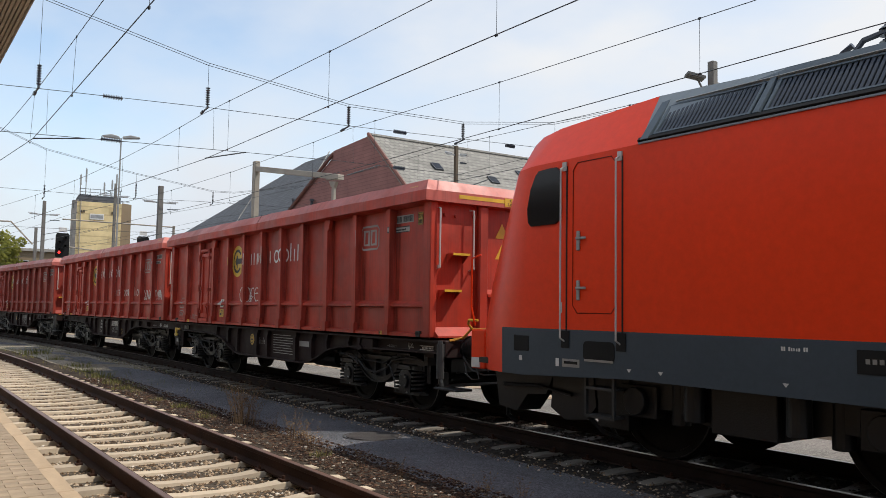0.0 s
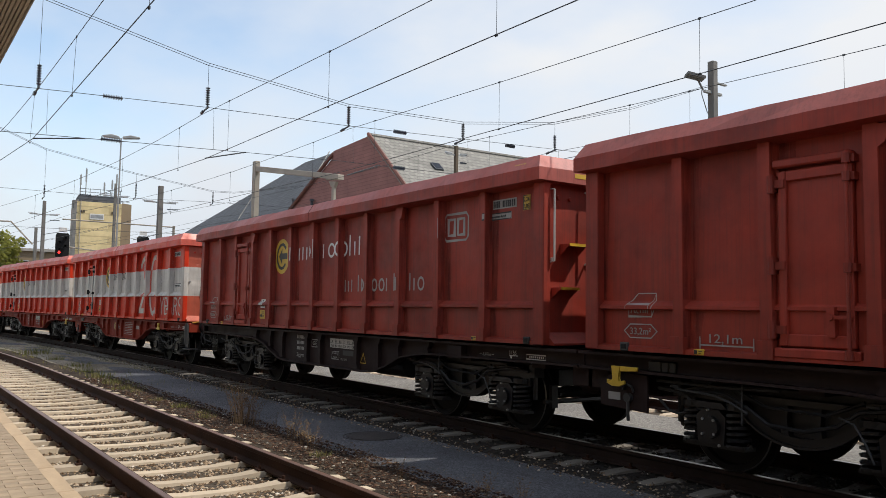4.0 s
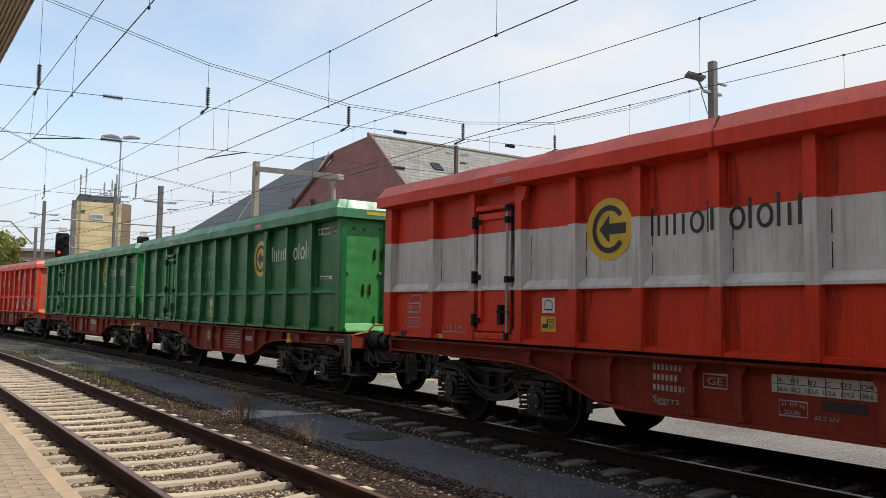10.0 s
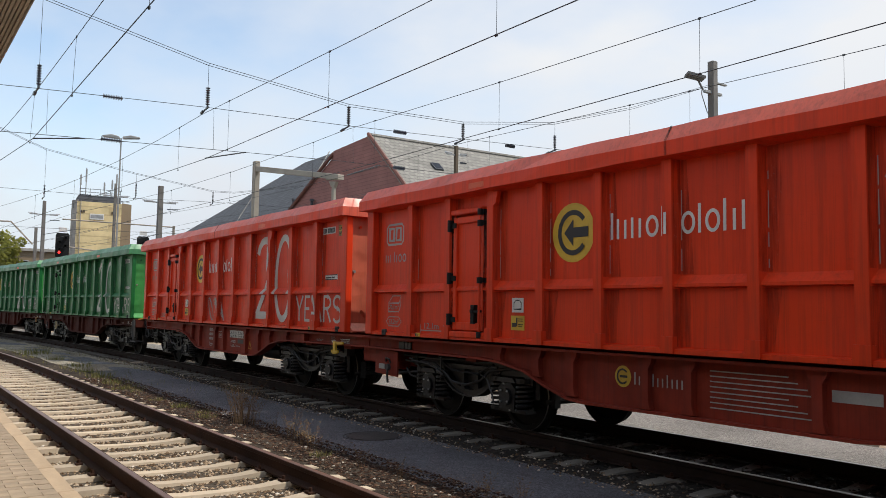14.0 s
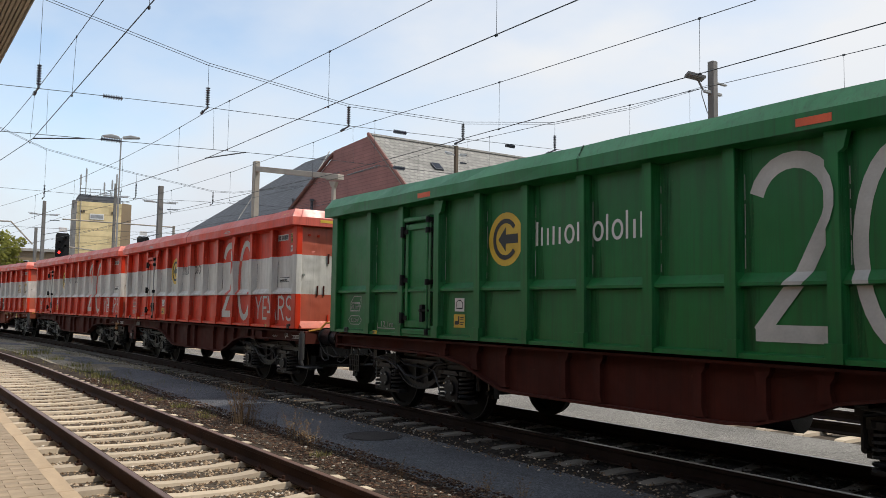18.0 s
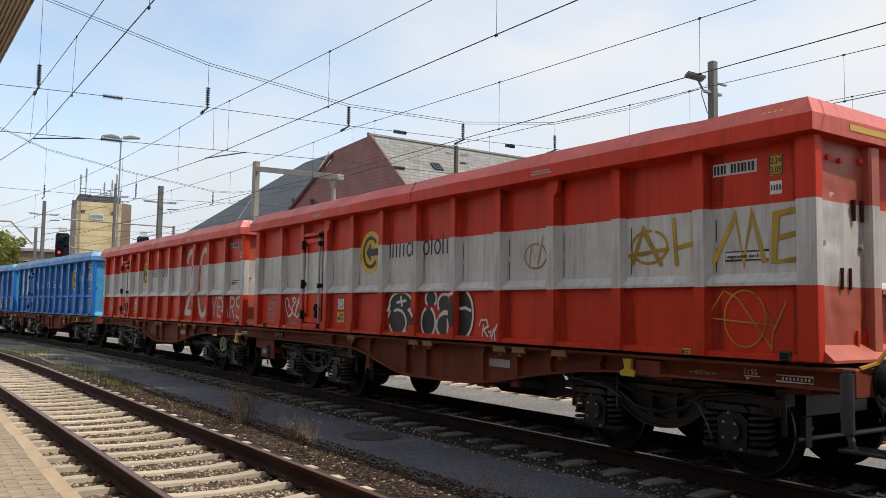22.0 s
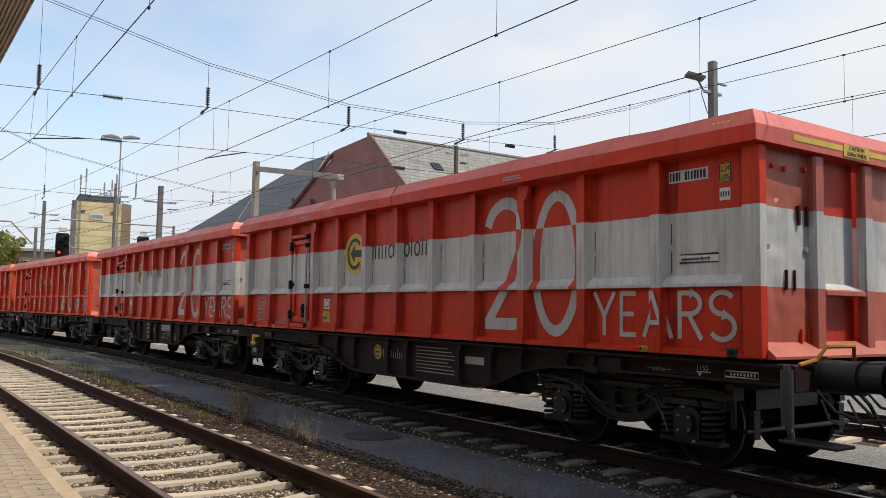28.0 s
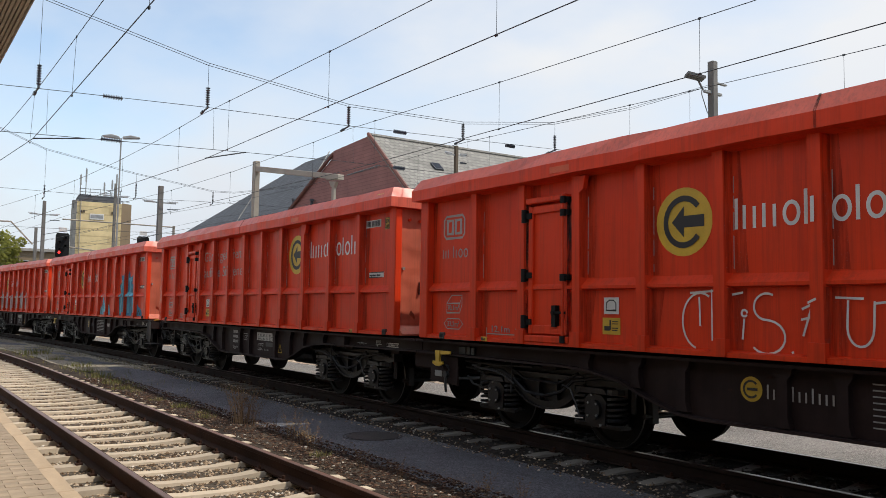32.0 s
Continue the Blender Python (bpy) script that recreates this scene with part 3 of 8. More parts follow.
def bar_letter(kind, k, x, z, h, p):
    """One plain shape in place of each letter of a company's name: an upright, two uprights or a ring."""
    def fill(bm):
        t = min(p * 0.17, h * 0.17)
        if kind in "oeg":
            stroke_faces(bm, arc(x + p * 0.42, z + h * 0.5, p * 0.34, h * 0.44, 90, 434, 18), t, True)
            return
        quad(bm, x, x + t, z, z + h * k)
        if kind in "nh":
            quad(bm, x + p * 0.52, x + p * 0.52 + t, z, z + h * 0.92)
    return fill


def lettering(thing, key, mat, bar, fill, name="lettering", label=""):
    return part(name, cached((key, bar), lambda: drawing(name, bar, fill)), mat, thing, label)


def emblem(thing, cx, cz, r, bar):
    def c_shape(bm):
        stroke_faces(bm, arc(cx, cz, r * 0.64, r * 0.68, 38, 322, 22), r * 0.17)
        bm.faces.new([bm.verts.new((cx + r * u, 0, cz + r * v)) for u, v in ((-0.42, 0), (0.02, 0.46), (0.02, 0.17), (0.72, 0.17), (0.72, -0.17), (0.02, -0.17), (0.02, -0.46))])
    lettering(thing, ("disc", cx, cz, r), "yellow", bar, lambda bm: disc(bm, cx, cz, r), "emblem_disc", "round yellow emblem")
    ob = lettering(thing, ("arrow", cx, cz, r), "dark_text", bar, c_shape, "emblem_arrow", "dark ring and arrow on the emblem")
    ob.location.y = -0.004


def volume_sign(bm):
    stroke_faces(bm, [(-11.86, 0.36), (-11.55, 0.36), (-11.55, 0.49), (-11.86, 0.49)], 0.012, True)
    stroke_faces(bm, [(-11.86, 0.49), (-11.74, 0.60), (-11.50, 0.60), (-11.55, 0.49)], 0.012)
    stroke_faces(bm, [(-11.50, 0.60), (-11.50, 0.47), (-11.55, 0.36)], 0.012)


def area_sign(bm):
    stroke_faces(bm, [(-11.92, 0.21), (-11.84, 0.28), (-11.56, 0.28), (-11.48, 0.21), (-11.56, 0.14), (-11.84, 0.14)], 0.012, True)


def length_mark(bm):
    stroke_faces(bm, [(-10.95, 0.10), (-10.36, 0.10)], 0.014)
    stroke_faces(bm, [(-10.95, 0.04), (-10.95, 0.18)], 0.012)
    stroke_faces(bm, [(-10.36, 0.04), (-10.36, 0.18)], 0.012)


def words_on_wall(thing, words, x, z, size, width, mat, y=None, label=""):
    me = cached(("words", words, size, width), lambda: text_mesh("lettering", words, size, width, 0.002))
    return part("lettering", me, mat, thing, label, (x, y if y is not None else (-1.2905 if z > 0.7 else -1.3065), z))


def rib_shade_mesh(bar, clear):
    """Thin sheets that paint shade and some grime on the rear flank of each rib and on the panel beside it, in uneven
    lengths.
    """
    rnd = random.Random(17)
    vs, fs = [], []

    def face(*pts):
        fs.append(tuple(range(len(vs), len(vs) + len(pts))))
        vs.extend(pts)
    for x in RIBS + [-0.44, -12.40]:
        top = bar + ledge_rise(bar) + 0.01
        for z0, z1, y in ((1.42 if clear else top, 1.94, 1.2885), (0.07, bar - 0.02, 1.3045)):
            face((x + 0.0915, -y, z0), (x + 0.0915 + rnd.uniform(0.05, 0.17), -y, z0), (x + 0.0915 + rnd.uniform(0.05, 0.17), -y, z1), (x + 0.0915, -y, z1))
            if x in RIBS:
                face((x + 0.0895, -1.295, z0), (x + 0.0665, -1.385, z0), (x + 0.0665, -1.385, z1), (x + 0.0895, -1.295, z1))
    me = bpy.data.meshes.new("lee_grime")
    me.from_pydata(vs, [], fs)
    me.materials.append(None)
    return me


def container(livery, bar=0.66):
    """Open-topped scrap container with ribbed sides; origin at its front end, at the corner fittings' foot."""
    old = livery in ("old", "older")
    if old:
        bar = 0.44
    # newer containers' ends take the copy with sunlight in its colour
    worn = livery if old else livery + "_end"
    c = new("scrap_container")
    P = lambda name, key, make, mat=livery, label="", loc=None: part(name, cached(key, make), mat, c, label, loc)
    for s in (-1, 1):
        P("side_wall", ("side", s, bar), lambda: side_wall_mesh(s, bar))
        for x in RIBS:
            P("rib", ("rib", s), lambda: rib_mesh(s), loc=(x, 0, 0))
        for x in (-0.14, -L_BOX + 0.14):
            P("corner_post", ("post", s, x), lambda: boxes_mesh("corner_post", (x - 0.08 if x < -1 else x - 0.11, x + 0.11 if x < -1 else x + 0.08, min(s * 1.28, s * 1.40), max(s * 1.28, s * 1.40), 0.0, 1.95), bevel=0.012))
    P("top_rim", ("rim",), lambda: rim_mesh(False))
    P("rim_cap", ("rimcap",), lambda: rim_mesh(True), livery + "_cap", "sloped top of the rim, painted paler as if sunlit")
    P("rim_joint", ("rimjoint",), lambda: mesh_of("rim_joint", lambda bm: prism(bm, [(-1.527, 1.958), (-1.529, 2.106), (-1.433, 2.267), (-1.430, 2.262), (-1.522, 2.103), (-1.520, 1.958)], -6.26, -6.235)), "grime", "dark weld seam across the rim")
    P("floor_plate", ("floor",), lambda: boxes_mesh("floor_plate", (-L_BOX + 0.1, -0.1, -1.3, 1.3, 0.012, 0.1)))
    for e, (xe, fc) in enumerate(((-0.125, 1), (-L_BOX + 0.125, -1))):
        for s in (-1, 1):
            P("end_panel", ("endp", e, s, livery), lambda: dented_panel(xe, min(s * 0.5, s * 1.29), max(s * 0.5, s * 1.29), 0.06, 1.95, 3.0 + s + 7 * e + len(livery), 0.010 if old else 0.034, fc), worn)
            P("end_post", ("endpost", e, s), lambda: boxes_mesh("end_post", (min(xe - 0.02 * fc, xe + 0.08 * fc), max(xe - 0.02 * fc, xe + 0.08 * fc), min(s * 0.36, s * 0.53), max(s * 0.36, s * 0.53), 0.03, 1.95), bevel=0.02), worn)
        P("centre_panel", ("endc", e), lambda: boxes_mesh("centre_panel", (min(xe - 0.12 * fc, xe - 0.06 * fc), max(xe - 0.12 * fc, xe - 0.06 * fc), -0.37, 0.37, 0.03, 1.95)))

        def ledge(bm):
            prism(bm, [(xe - 0.07 * fc, 0.58), (xe + 0.08 * fc, 0.60), (xe + 0.08 * fc, 0.64), (xe - 0.07 * fc, 0.72)], -0.36, 0.36, "y")
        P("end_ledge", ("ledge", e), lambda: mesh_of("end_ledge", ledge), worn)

        def foot(bm):
            prism(bm, [(xe, 0.0), (xe + 0.15 * fc, 0.0), (xe + 0.15 * fc, 0.025), (xe, 0.15)], -1.30, 1.30, "y")
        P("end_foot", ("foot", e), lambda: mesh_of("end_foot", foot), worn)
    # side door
    tagged(P("lee_grime", ("lee", bar, livery == "flag"), lambda: rib_shade_mesh(bar, livery == "flag"), "lee_grime", "painted shade and grime beside the ribs"), kind="stuff")
    if not old:
        for x0, x1 in ((DOOR[0] - 0.07, DOOR[0] + 0.07), (DOOR[1] - 0.11, DOOR[1] - 0.02)):
            P("grime_streak", ("grime", x0), lambda: boxes_mesh("grime_streak", (x0, x1, -1.360, -1.356, 0.08, 1.72)), "grime", "oily smear along the door hinges")
    x0, x1 = DOOR[0] + 0.06, DOOR[1] - 0.13
    P("door", ("door",), lambda: boxes_mesh("door", (x0 + 0.07, x1 - 0.02, -1.334, -1.30, 0.20, 1.58), bevel=0.006))
    P("door_frame", ("dframe",), lambda: boxes_mesh("door_frame", (x0, x0 + 0.075, -1.372, -1.30, 0.13, 1.66), (x1 - 0.03, x1 + 0.02, -1.366, -1.30, 0.13, 1.66),
                                                    (x0 + 0.076, x1 - 0.031, -1.368, -1.30, 1.57, 1.66), (x0 + 0.076, x1 - 0.031, -1.368, -1.30, 0.13, 0.235), bevel=0.008), label="raised frame of the side door")
    P("door_lintel", ("lintel",), lambda: boxes_mesh("door_lintel", (DOOR[0] + 0.02, x1 + 0.02, -1.395, -1.28, 1.69, 1.765), bevel=0.014))
    P("door_sill", ("sill",), lambda: boxes_mesh("door_sill", (DOOR[0] + 0.02, DOOR[1] - 0.05, -1.40, -1.30, 0.03, 0.115), bevel=0.012))
    P("hinge_channel", ("hchan",), lambda: boxes_mesh("hinge_channel", (DOOR[0] - 0.035, DOOR[0] + 0.05, -1.325, -1.30, 0.10, 1.72)), "wagon_rust" if livery == "flag" else livery, "rusty channel behind the hinges")
    P("lock_channel", ("lchan",), lambda: boxes_mesh("lock_channel", (x1 + 0.03, DOOR[1] - 0.015, -1.318, -1.30, 0.10, 1.74)), "wagon_rust" if livery == "flag" else livery, "rusty channel beside the lock bar")
    for z in (0.20, 0.76, 1.48):
        P("hinge", ("hinge",), lambda: mesh_of("hinge", lambda bm: (rod(bm, (0.0, -1.40, -0.01), (0.0, -1.40, 0.15), 0.032, 10), box(bm, -0.055, 0.03, -1.395, -1.32, 0.0, 0.14), box(bm, 0.0, 0.12, -1.39, -1.355, 0.035, 0.105))), livery if old else "black", "", (DOOR[0] + 0.01, 0, z))
    for z in (0.07, 0.78, 1.53, 1.68):
        P("bar_keeper", ("keeper",), lambda: mesh_of("bar_keeper", lambda bm: (rod(bm, (0, -1.405, -0.03), (0, -1.405, 0.05), 0.036, 10), box(bm, -0.03, 0.06, -1.39, -1.31, -0.02, 0.045))), livery if old else "black", "", (x1 - 0.005, 0, z))
    P("door_handle", ("handle",), lambda: mesh_of("door_handle", lambda bm: (box(bm, x1 - 0.20, x1 + 0.02, -1.405, -1.38, 0.37, 0.40), box(bm, x1 - 0.20, x1 - 0.13, -1.40, -1.334, 0.22, 0.47), rod(bm, (x1 - 0.165, -1.35, 0.385), (x1 - 0.165, -1.42, 0.385), 0.028, 8))), livery if old else "black", "dark lever handle of the side door")
    P("door_bar", ("dbar",), lambda: mesh_of("door_bar", lambda bm: rod(bm, (0, -1.405, 0.05), (0, -1.405, 1.75), 0.017, 8)), "steel" if livery == "flag" else livery, "upright lock bar of the side door", (x1 - 0.005, 0, 0))

    def hook(bm):
        prism(bm, [(-0.07, 1.93), (0.07, 1.93), (0.03, 1.78), (-0.03, 1.74)], -1.40, -1.34, "y")
    for x in (-3.30, -9.13):
        P("hook_plate", ("hooks",), lambda: mesh_of("hook_plate", hook), loc=(x, 0, 0))

    def bolt_head(bm):
        rod(bm, (-0.18, 0, 0), (-0.09, 0, 0), 0.026, 8)
    for y, z in ((-1.12, 1.78), (-0.93, 1.77), (-0.60, 1.80), (-1.22, 1.02), (-0.60, 1.02)):
        P("bolt_head", ("bolt_head",), lambda: mesh_of("bolt_head", bolt_head), "steel" if z < 1.2 else livery, loc=(0, y, z))

    if not old:
        for z, y in ((1.25, -0.70), (1.25, -0.57), (0.63, -0.92), (0.63, -0.79), (0.08, -0.69), (0.08, -0.56)):
            P("slot_lug", ("slot",), lambda: boxes_mesh("slot_lug", (-0.15, -0.098, -0.011, 0.011, 0.0, 0.19)), livery if z < 0.2 else "wagon_rust", "", (0, y, z))
    if old:
        def tread(bm):
            box(bm, -0.14, 0.04, -0.15, 0.15, 0.0, 0.025)
            prism(bm, [(-0.14, 0.0), (0.02, 0.0), (-0.14, -0.12)], -0.15, -0.13, "y")
            prism(bm, [(-0.14, 0.0), (0.02, 0.0), (-0.14, -0.12)], 0.13, 0.15, "y")
        for y, z in ((-1.06, 0.66), (-0.92, 1.19)):
            st = P("end_step", ("tread",), lambda: mesh_of("end_step", tread), livery, "step bracket with a worn yellow edge", (0, y, z))
            part("step_edge", cached("tread_edge", lambda: boxes_mesh("step_edge", (0.041, 0.047, -0.15, 0.15, -0.004, 0.029))), "yellow", st)

        def grip(bm):
            pipe(bm, [(-0.14, 0, 1.88), (-0.02, 0, 1.86), (-0.02, 0, 1.0), (-0.14, 0, 0.98)], 0.014, 6)
        for y in (-1.26, -0.66):
            P("end_handrail", ("grip",), lambda: mesh_of("end_handrail", grip), "silver", "pale bent handrail", (0, y, 0))
        for z in (1.50, 1.18):
            P("warning_triangle", ("wtri", z), lambda: mesh_of("warning_triangle", lambda bm: prism(bm, [(-0.13, z), (0.13, z), (0.0, z + 0.23)], -0.185, -0.180, "x")), "yellow", "yellow warning triangle")
        for z in (1.52, 1.35, 1.18):
            P("warning_sign", ("wsign", z), lambda: boxes_mesh("warning_sign", (-0.145, -0.140, -1.17, -1.06, z, z + 0.11)), "yellow", "yellow warning sign")
    # caution strip and plate on the front rim
    P("caution_strip", ("strip",), lambda: boxes_mesh("caution_strip", (0.0, 0.004, -0.95, 1.0, 2.02, 2.075)), "yellow", "yellow strip along the front rim")
    P("caution_plate", ("plate",), lambda: boxes_mesh("caution_plate", (0.003, 0.009, -0.10, 0.37, 1.972, 2.098)), "yellow", "yellow width caution plate")
    for words, z, wd in (("CAUTION", 2.048, 0.28), ("3,05m WIDE", 1.986, 0.36)):
        me = cached(("caution", words), lambda: text_mesh("lettering", words, 0.06, wd, 0.001))
        t = part("lettering", me, "dark_text", c)
        t.matrix_basis = pose(0.0115, 0.135 - wd / 2, z, 0, 0, 90)
    if livery in ("green", "blue", "orange"):
        for x in (-3.45, -9.35):
            P("rim_label", ("rlab", x), lambda: boxes_mesh("rim_label", (x - 0.16, x + 0.16, -1.531, -1.524, 1.99, 2.06)), "label_orange", "small orange label on the rim")
    if livery == "flag":
        for x in (-3.40, -9.35):
            P("rim_label", ("rlabw", x), lambda: boxes_mesh("rim_label", (x - 0.15, x + 0.15, -1.529, -1.524, 2.035, 2.05), (x - 0.18, x + 0.18, -1.529, -1.524, 2.005, 2.02)), "faded_white", "faint pale writing bars on the rim")
    for x in (-1.42, -10.9):
        P("side_marker", ("smark", x), lambda: boxes_mesh("side_marker", (x - 0.06, x + 0.06, -1.395, -1.37, 0.004, 0.062), bevel=0.008), "yellow", "small yellow side marker")
        P("marker_print", ("smprint", x), lambda: boxes_mesh("marker_print", (x - 0.05, x - 0.015, -1.397, -1.394, 0.015, 0.051), (x, x + 0.04, -1.397, -1.394, 0.038, 0.046), (x, x + 0.03, -1.397, -1.394, 0.020, 0.028)), "dark_text")["kind"] = "stuff"
    for x in (-0.37, -11.85):
        P("corner_socket", ("csock", x), lambda: boxes_mesh("corner_socket", (x - 0.055, x + 0.055, -1.402, -1.36, 0.0, 0.09), bevel=0.01), "step_steel", "worn steel corner fitting")
        P("socket_hole", ("chole", x), lambda: boxes_mesh("socket_hole", (x - 0.04, x + 0.04, -1.406, -1.38, 0.018, 0.077), bevel=0.008), "black")
    # plates on the side
    lettering(c, "numplate", "faded_white" if old else "white", bar, lambda bm: quad(bm, -1.17, -0.69, 1.71, 1.83), "number_plate", "white plate with plain bars")

    def num(bm):
        for i in range(12):
            if i != 4:
                quad(bm, -1.155 + i * 0.0375, -1.134 + i * 0.0375 + 0.004 * (i % 3), 1.727, 1.812)
    tagged(lettering(c, "numbars", "dark_text", bar, num, "plate_bars"), kind="stuff").location.y = -0.004
    lettering(c, "dimplate", "yellow", bar, lambda bm: quad(bm, -0.565, -0.425, 1.65, 1.84), "size_plate", "small yellow size plate")
    lettering(c, "dimframe", "dark_text", bar, lambda bm: stroke_faces(bm, [(-0.557, 1.658), (-0.433, 1.658), (-0.433, 1.832), (-0.557, 1.832)], 0.010, True), "plate_frame").location.y = -0.003
    words_on_wall(c, "2,24", -0.545, 1.757, 0.078, 0.10, "dark_text", -1.2945)
    words_on_wall(c, "3,05", -0.545, 1.675, 0.078, 0.10, "dark_text", -1.2945)
    if livery in ("flag", "blue"):
        lettering(c, "ruleplate", "white", bar, lambda bm: quad(bm, -0.56, -0.44, 1.48, 1.60), "rule_plate", "small white plate with dark strokes")
        lettering(c, "rulebars", "dark_text", bar, lambda bm: [quad(bm, -0.548 + 0.028 * k, -0.534 + 0.028 * k, 1.515, 1.565) for k in range(4)], "rule_bars").location.y = -0.004
    plate = "faded_white" if old else "white"
    hx, hz = (-0.22, 0.675) if old else (0.0, 0.0)
    lettering(c, ("hireplate", hx), plate, bar, lambda bm: quad(bm, hx - 1.04, hx - 0.57, hz + 0.895, hz + 0.985), "hire_plate", "narrow white plate with black writing")
    lettering(c, ("hireframe", hx), "dark_text", bar, lambda bm: stroke_faces(bm, [(hx - 1.035, hz + 0.90), (hx - 0.575, hz + 0.90), (hx - 0.575, hz + 0.98), (hx - 1.035, hz + 0.98)], 0.009, True), "plate_frame").location.y = -0.003
    words_on_wall(c, "angemietet durch", hx - 1.015, hz + 0.922, 0.05, 0.34, "dark_text", -1.2945)
    lettering(c, "ramp", "white", bar, lambda bm: quad(bm, -8.86, -8.64, 0.38, 0.56), "pictogram_plate", "white pictogram plate")
    lettering(c, "fork", "yellow", bar, lambda bm: quad(bm, -8.88, -8.62, 0.16, 0.34), "pictogram_plate", "yellow pictogram plate with a black sign")

    def picto(bm):
        for q in ((-8.775, -8.75, 0.21, 0.315), (-8.85, -8.77, 0.20, 0.25), (-8.735, -8.645, 0.295, 0.305), (-8.735, -8.65, 0.270, 0.280), (-8.735, -8.645, 0.225, 0.235), (-8.735, -8.655, 0.20, 0.21)):
            quad(bm, *q)
    tagged(lettering(c, "pictos", "dark_text", bar, picto, "pictogram"), kind="stuff").location.y = -0.004
    lettering(c, "pictobox", "dark_text", bar, lambda bm: stroke_faces(bm, [(-8.82, 0.42), (-8.82, 0.50), (-8.78, 0.53), (-8.72, 0.53), (-8.68, 0.50), (-8.68, 0.42)], 0.012, True), "pictogram").location.y = -0.004
    for key, draw in (("volume_sign", volume_sign), ("area_sign", area_sign), ("length_mark", length_mark)):
        lettering(c, key, "faded_white", bar, draw, key)
    words_on_wall(c, "70,1m³", -11.84, 0.395, 0.10, 0.27, "faded_white")
    words_on_wall(c, "33,2m²", -11.84, 0.175, 0.10, 0.28, "faded_white")
    words_on_wall(c, "12,1m", -10.84, 0.125, 0.12, 0.36, "faded_white")

    def warn(bm):
        for i in range(4):
            for x in (0.0,):
                bm.faces.new([bm.verts.new(p) for p in ((x + i * 0.055, -1.482, 2.169), (x + i * 0.055 + 0.024, -1.482, 2.169), (x + i * 0.055 + 0.052, -1.457, 2.203), (x + i * 0.055 + 0.028, -1.457, 2.203))])
    for k in range(4):
        P("warning_square", ("wsq",), lambda: mesh_of("warning_square", lambda bm: bm.faces.new([bm.verts.new(p) for p in ((-0.036, -0.022, 2.160), (-0.036, 0.022, 2.160), (-0.062, 0.022, 2.195), (-0.062, -0.022, 2.195))])), "yellow" if k % 2 else "faded_white", "", (0.002, -1.26 + k * 0.075, 0.002))
    for x in (-0.50, -L_BOX + 0.3):
        P("warning_stripes", ("warn",), lambda: mesh_of("warning_stripes", warn), "yellow", "worn yellow warning stripes on black", (x, -0.004, 0.003))
        P("stripe_ground", ("warnbase",), lambda: mesh_of("stripe_ground", lambda bm: bm.faces.new([bm.verts.new(p) for p in ((-0.01, -1.482, 2.169), (0.215, -1.482, 2.169), (0.235, -1.457, 2.203), (0.012, -1.457, 2.203))])), "black", "", (x, -0.002, 0.0015))
    return c


def brand_row(c, x, z, h, width, mat, bar):
    wd = {"i": 0.42, "f": 0.62, "r": 0.62, "t": 0.62}
    total = sum(wd.get(k, 1.0) for k, _ in BAR_LETTERS)
    u = width / total
    for k, tall in BAR_LETTERS:
        w = wd.get(k, 1.0) * u
        lettering(c, ("brand", k, round(x, 2), z, h), mat, bar, bar_letter(k, tall, x, z, h, u), "brand_stroke")
        x += w


def rail_badge(c, x0, x1, z0, z1, mat, bar):
    """Plain outlined oblong with two blocks inside."""
    def frame_fill(bm):
        stroke_faces(bm, [(x0 + 0.05, z0), (x1 - 0.05, z0), (x1, z0 + 0.05), (x1, z1 - 0.05), (x1 - 0.05, z1), (x0 + 0.05, z1), (x0, z1 - 0.05), (x0, z0 + 0.05)], 0.028, True)

    def block(u):
        def fill(bm):
            w, h = x1 - x0, z1 - z0
            stroke_faces(bm, [(x0 + w * u, z0 + h * 0.2), (x0 + w * (u + 0.26), z0 + h * 0.2), (x0 + w * (u + 0.26), z0 + h * 0.8), (x0 + w * u, z0 + h * 0.8)], 0.04, True)
        return fill
    lettering(c, ("badge", x0, z0), mat, bar, frame_fill, "badge_frame", "plain outlined oblong badge")
    for u in (0.17, 0.57):
        lettering(c, ("badge", x0, z0, u), mat, bar, block(u), "badge_block")


def word_blocks(c, x, z, h, width, n, mat, bar):
    """Upright strokes of a word that is not written out."""
    p = width / n
    for i in range(n):
        lettering(c, ("wb", x, z, i, h), mat, bar, bar_letter("norheig"[i * 5 % 7], (1.0, 1.0, 1.35, 1.0, 1.3)[i % 5], x + i * p, z, h, p), "word_stroke")


def scribble(c, x0, x1, z0, z1, mat, bar, seed, n=5, w=0.02, name="graffiti_line", label="sprayed graffiti line"):
    """A row of sprayed loops, one line a letter."""
    rnd = random.Random(seed)
    step = (x1 - x0) / n
    for i in range(n):
        cx, cz, rx, rz = x0 + step * (i + 0.5), (z0 + z1) / 2, step * 0.62, (z1 - z0) / 2
        ph, a, b = rnd.uniform(0, 6), rnd.choice((1, 2, 2)), rnd.choice((1, 2, 3))
        pts = []
        for k in range(26):
            t = k / 25 * rnd.uniform(5.2, 5.4)
            pts.append((cx + rx * math.sin(a * t + ph) * 0.8, cz + rz * math.cos(b * t * 0.7 + ph * 1.7)))
        pts = [q for k, q in enumerate(pts) if k == 0 or abs(q[0] - pts[k - 1][0]) + abs(q[1] - pts[k - 1][1]) > 0.004]
        lettering(c, ("scr", seed, i, x0), mat, bar, lambda bm: stroke_faces(bm, pts, w), name, label)["kind"] = "stuff"


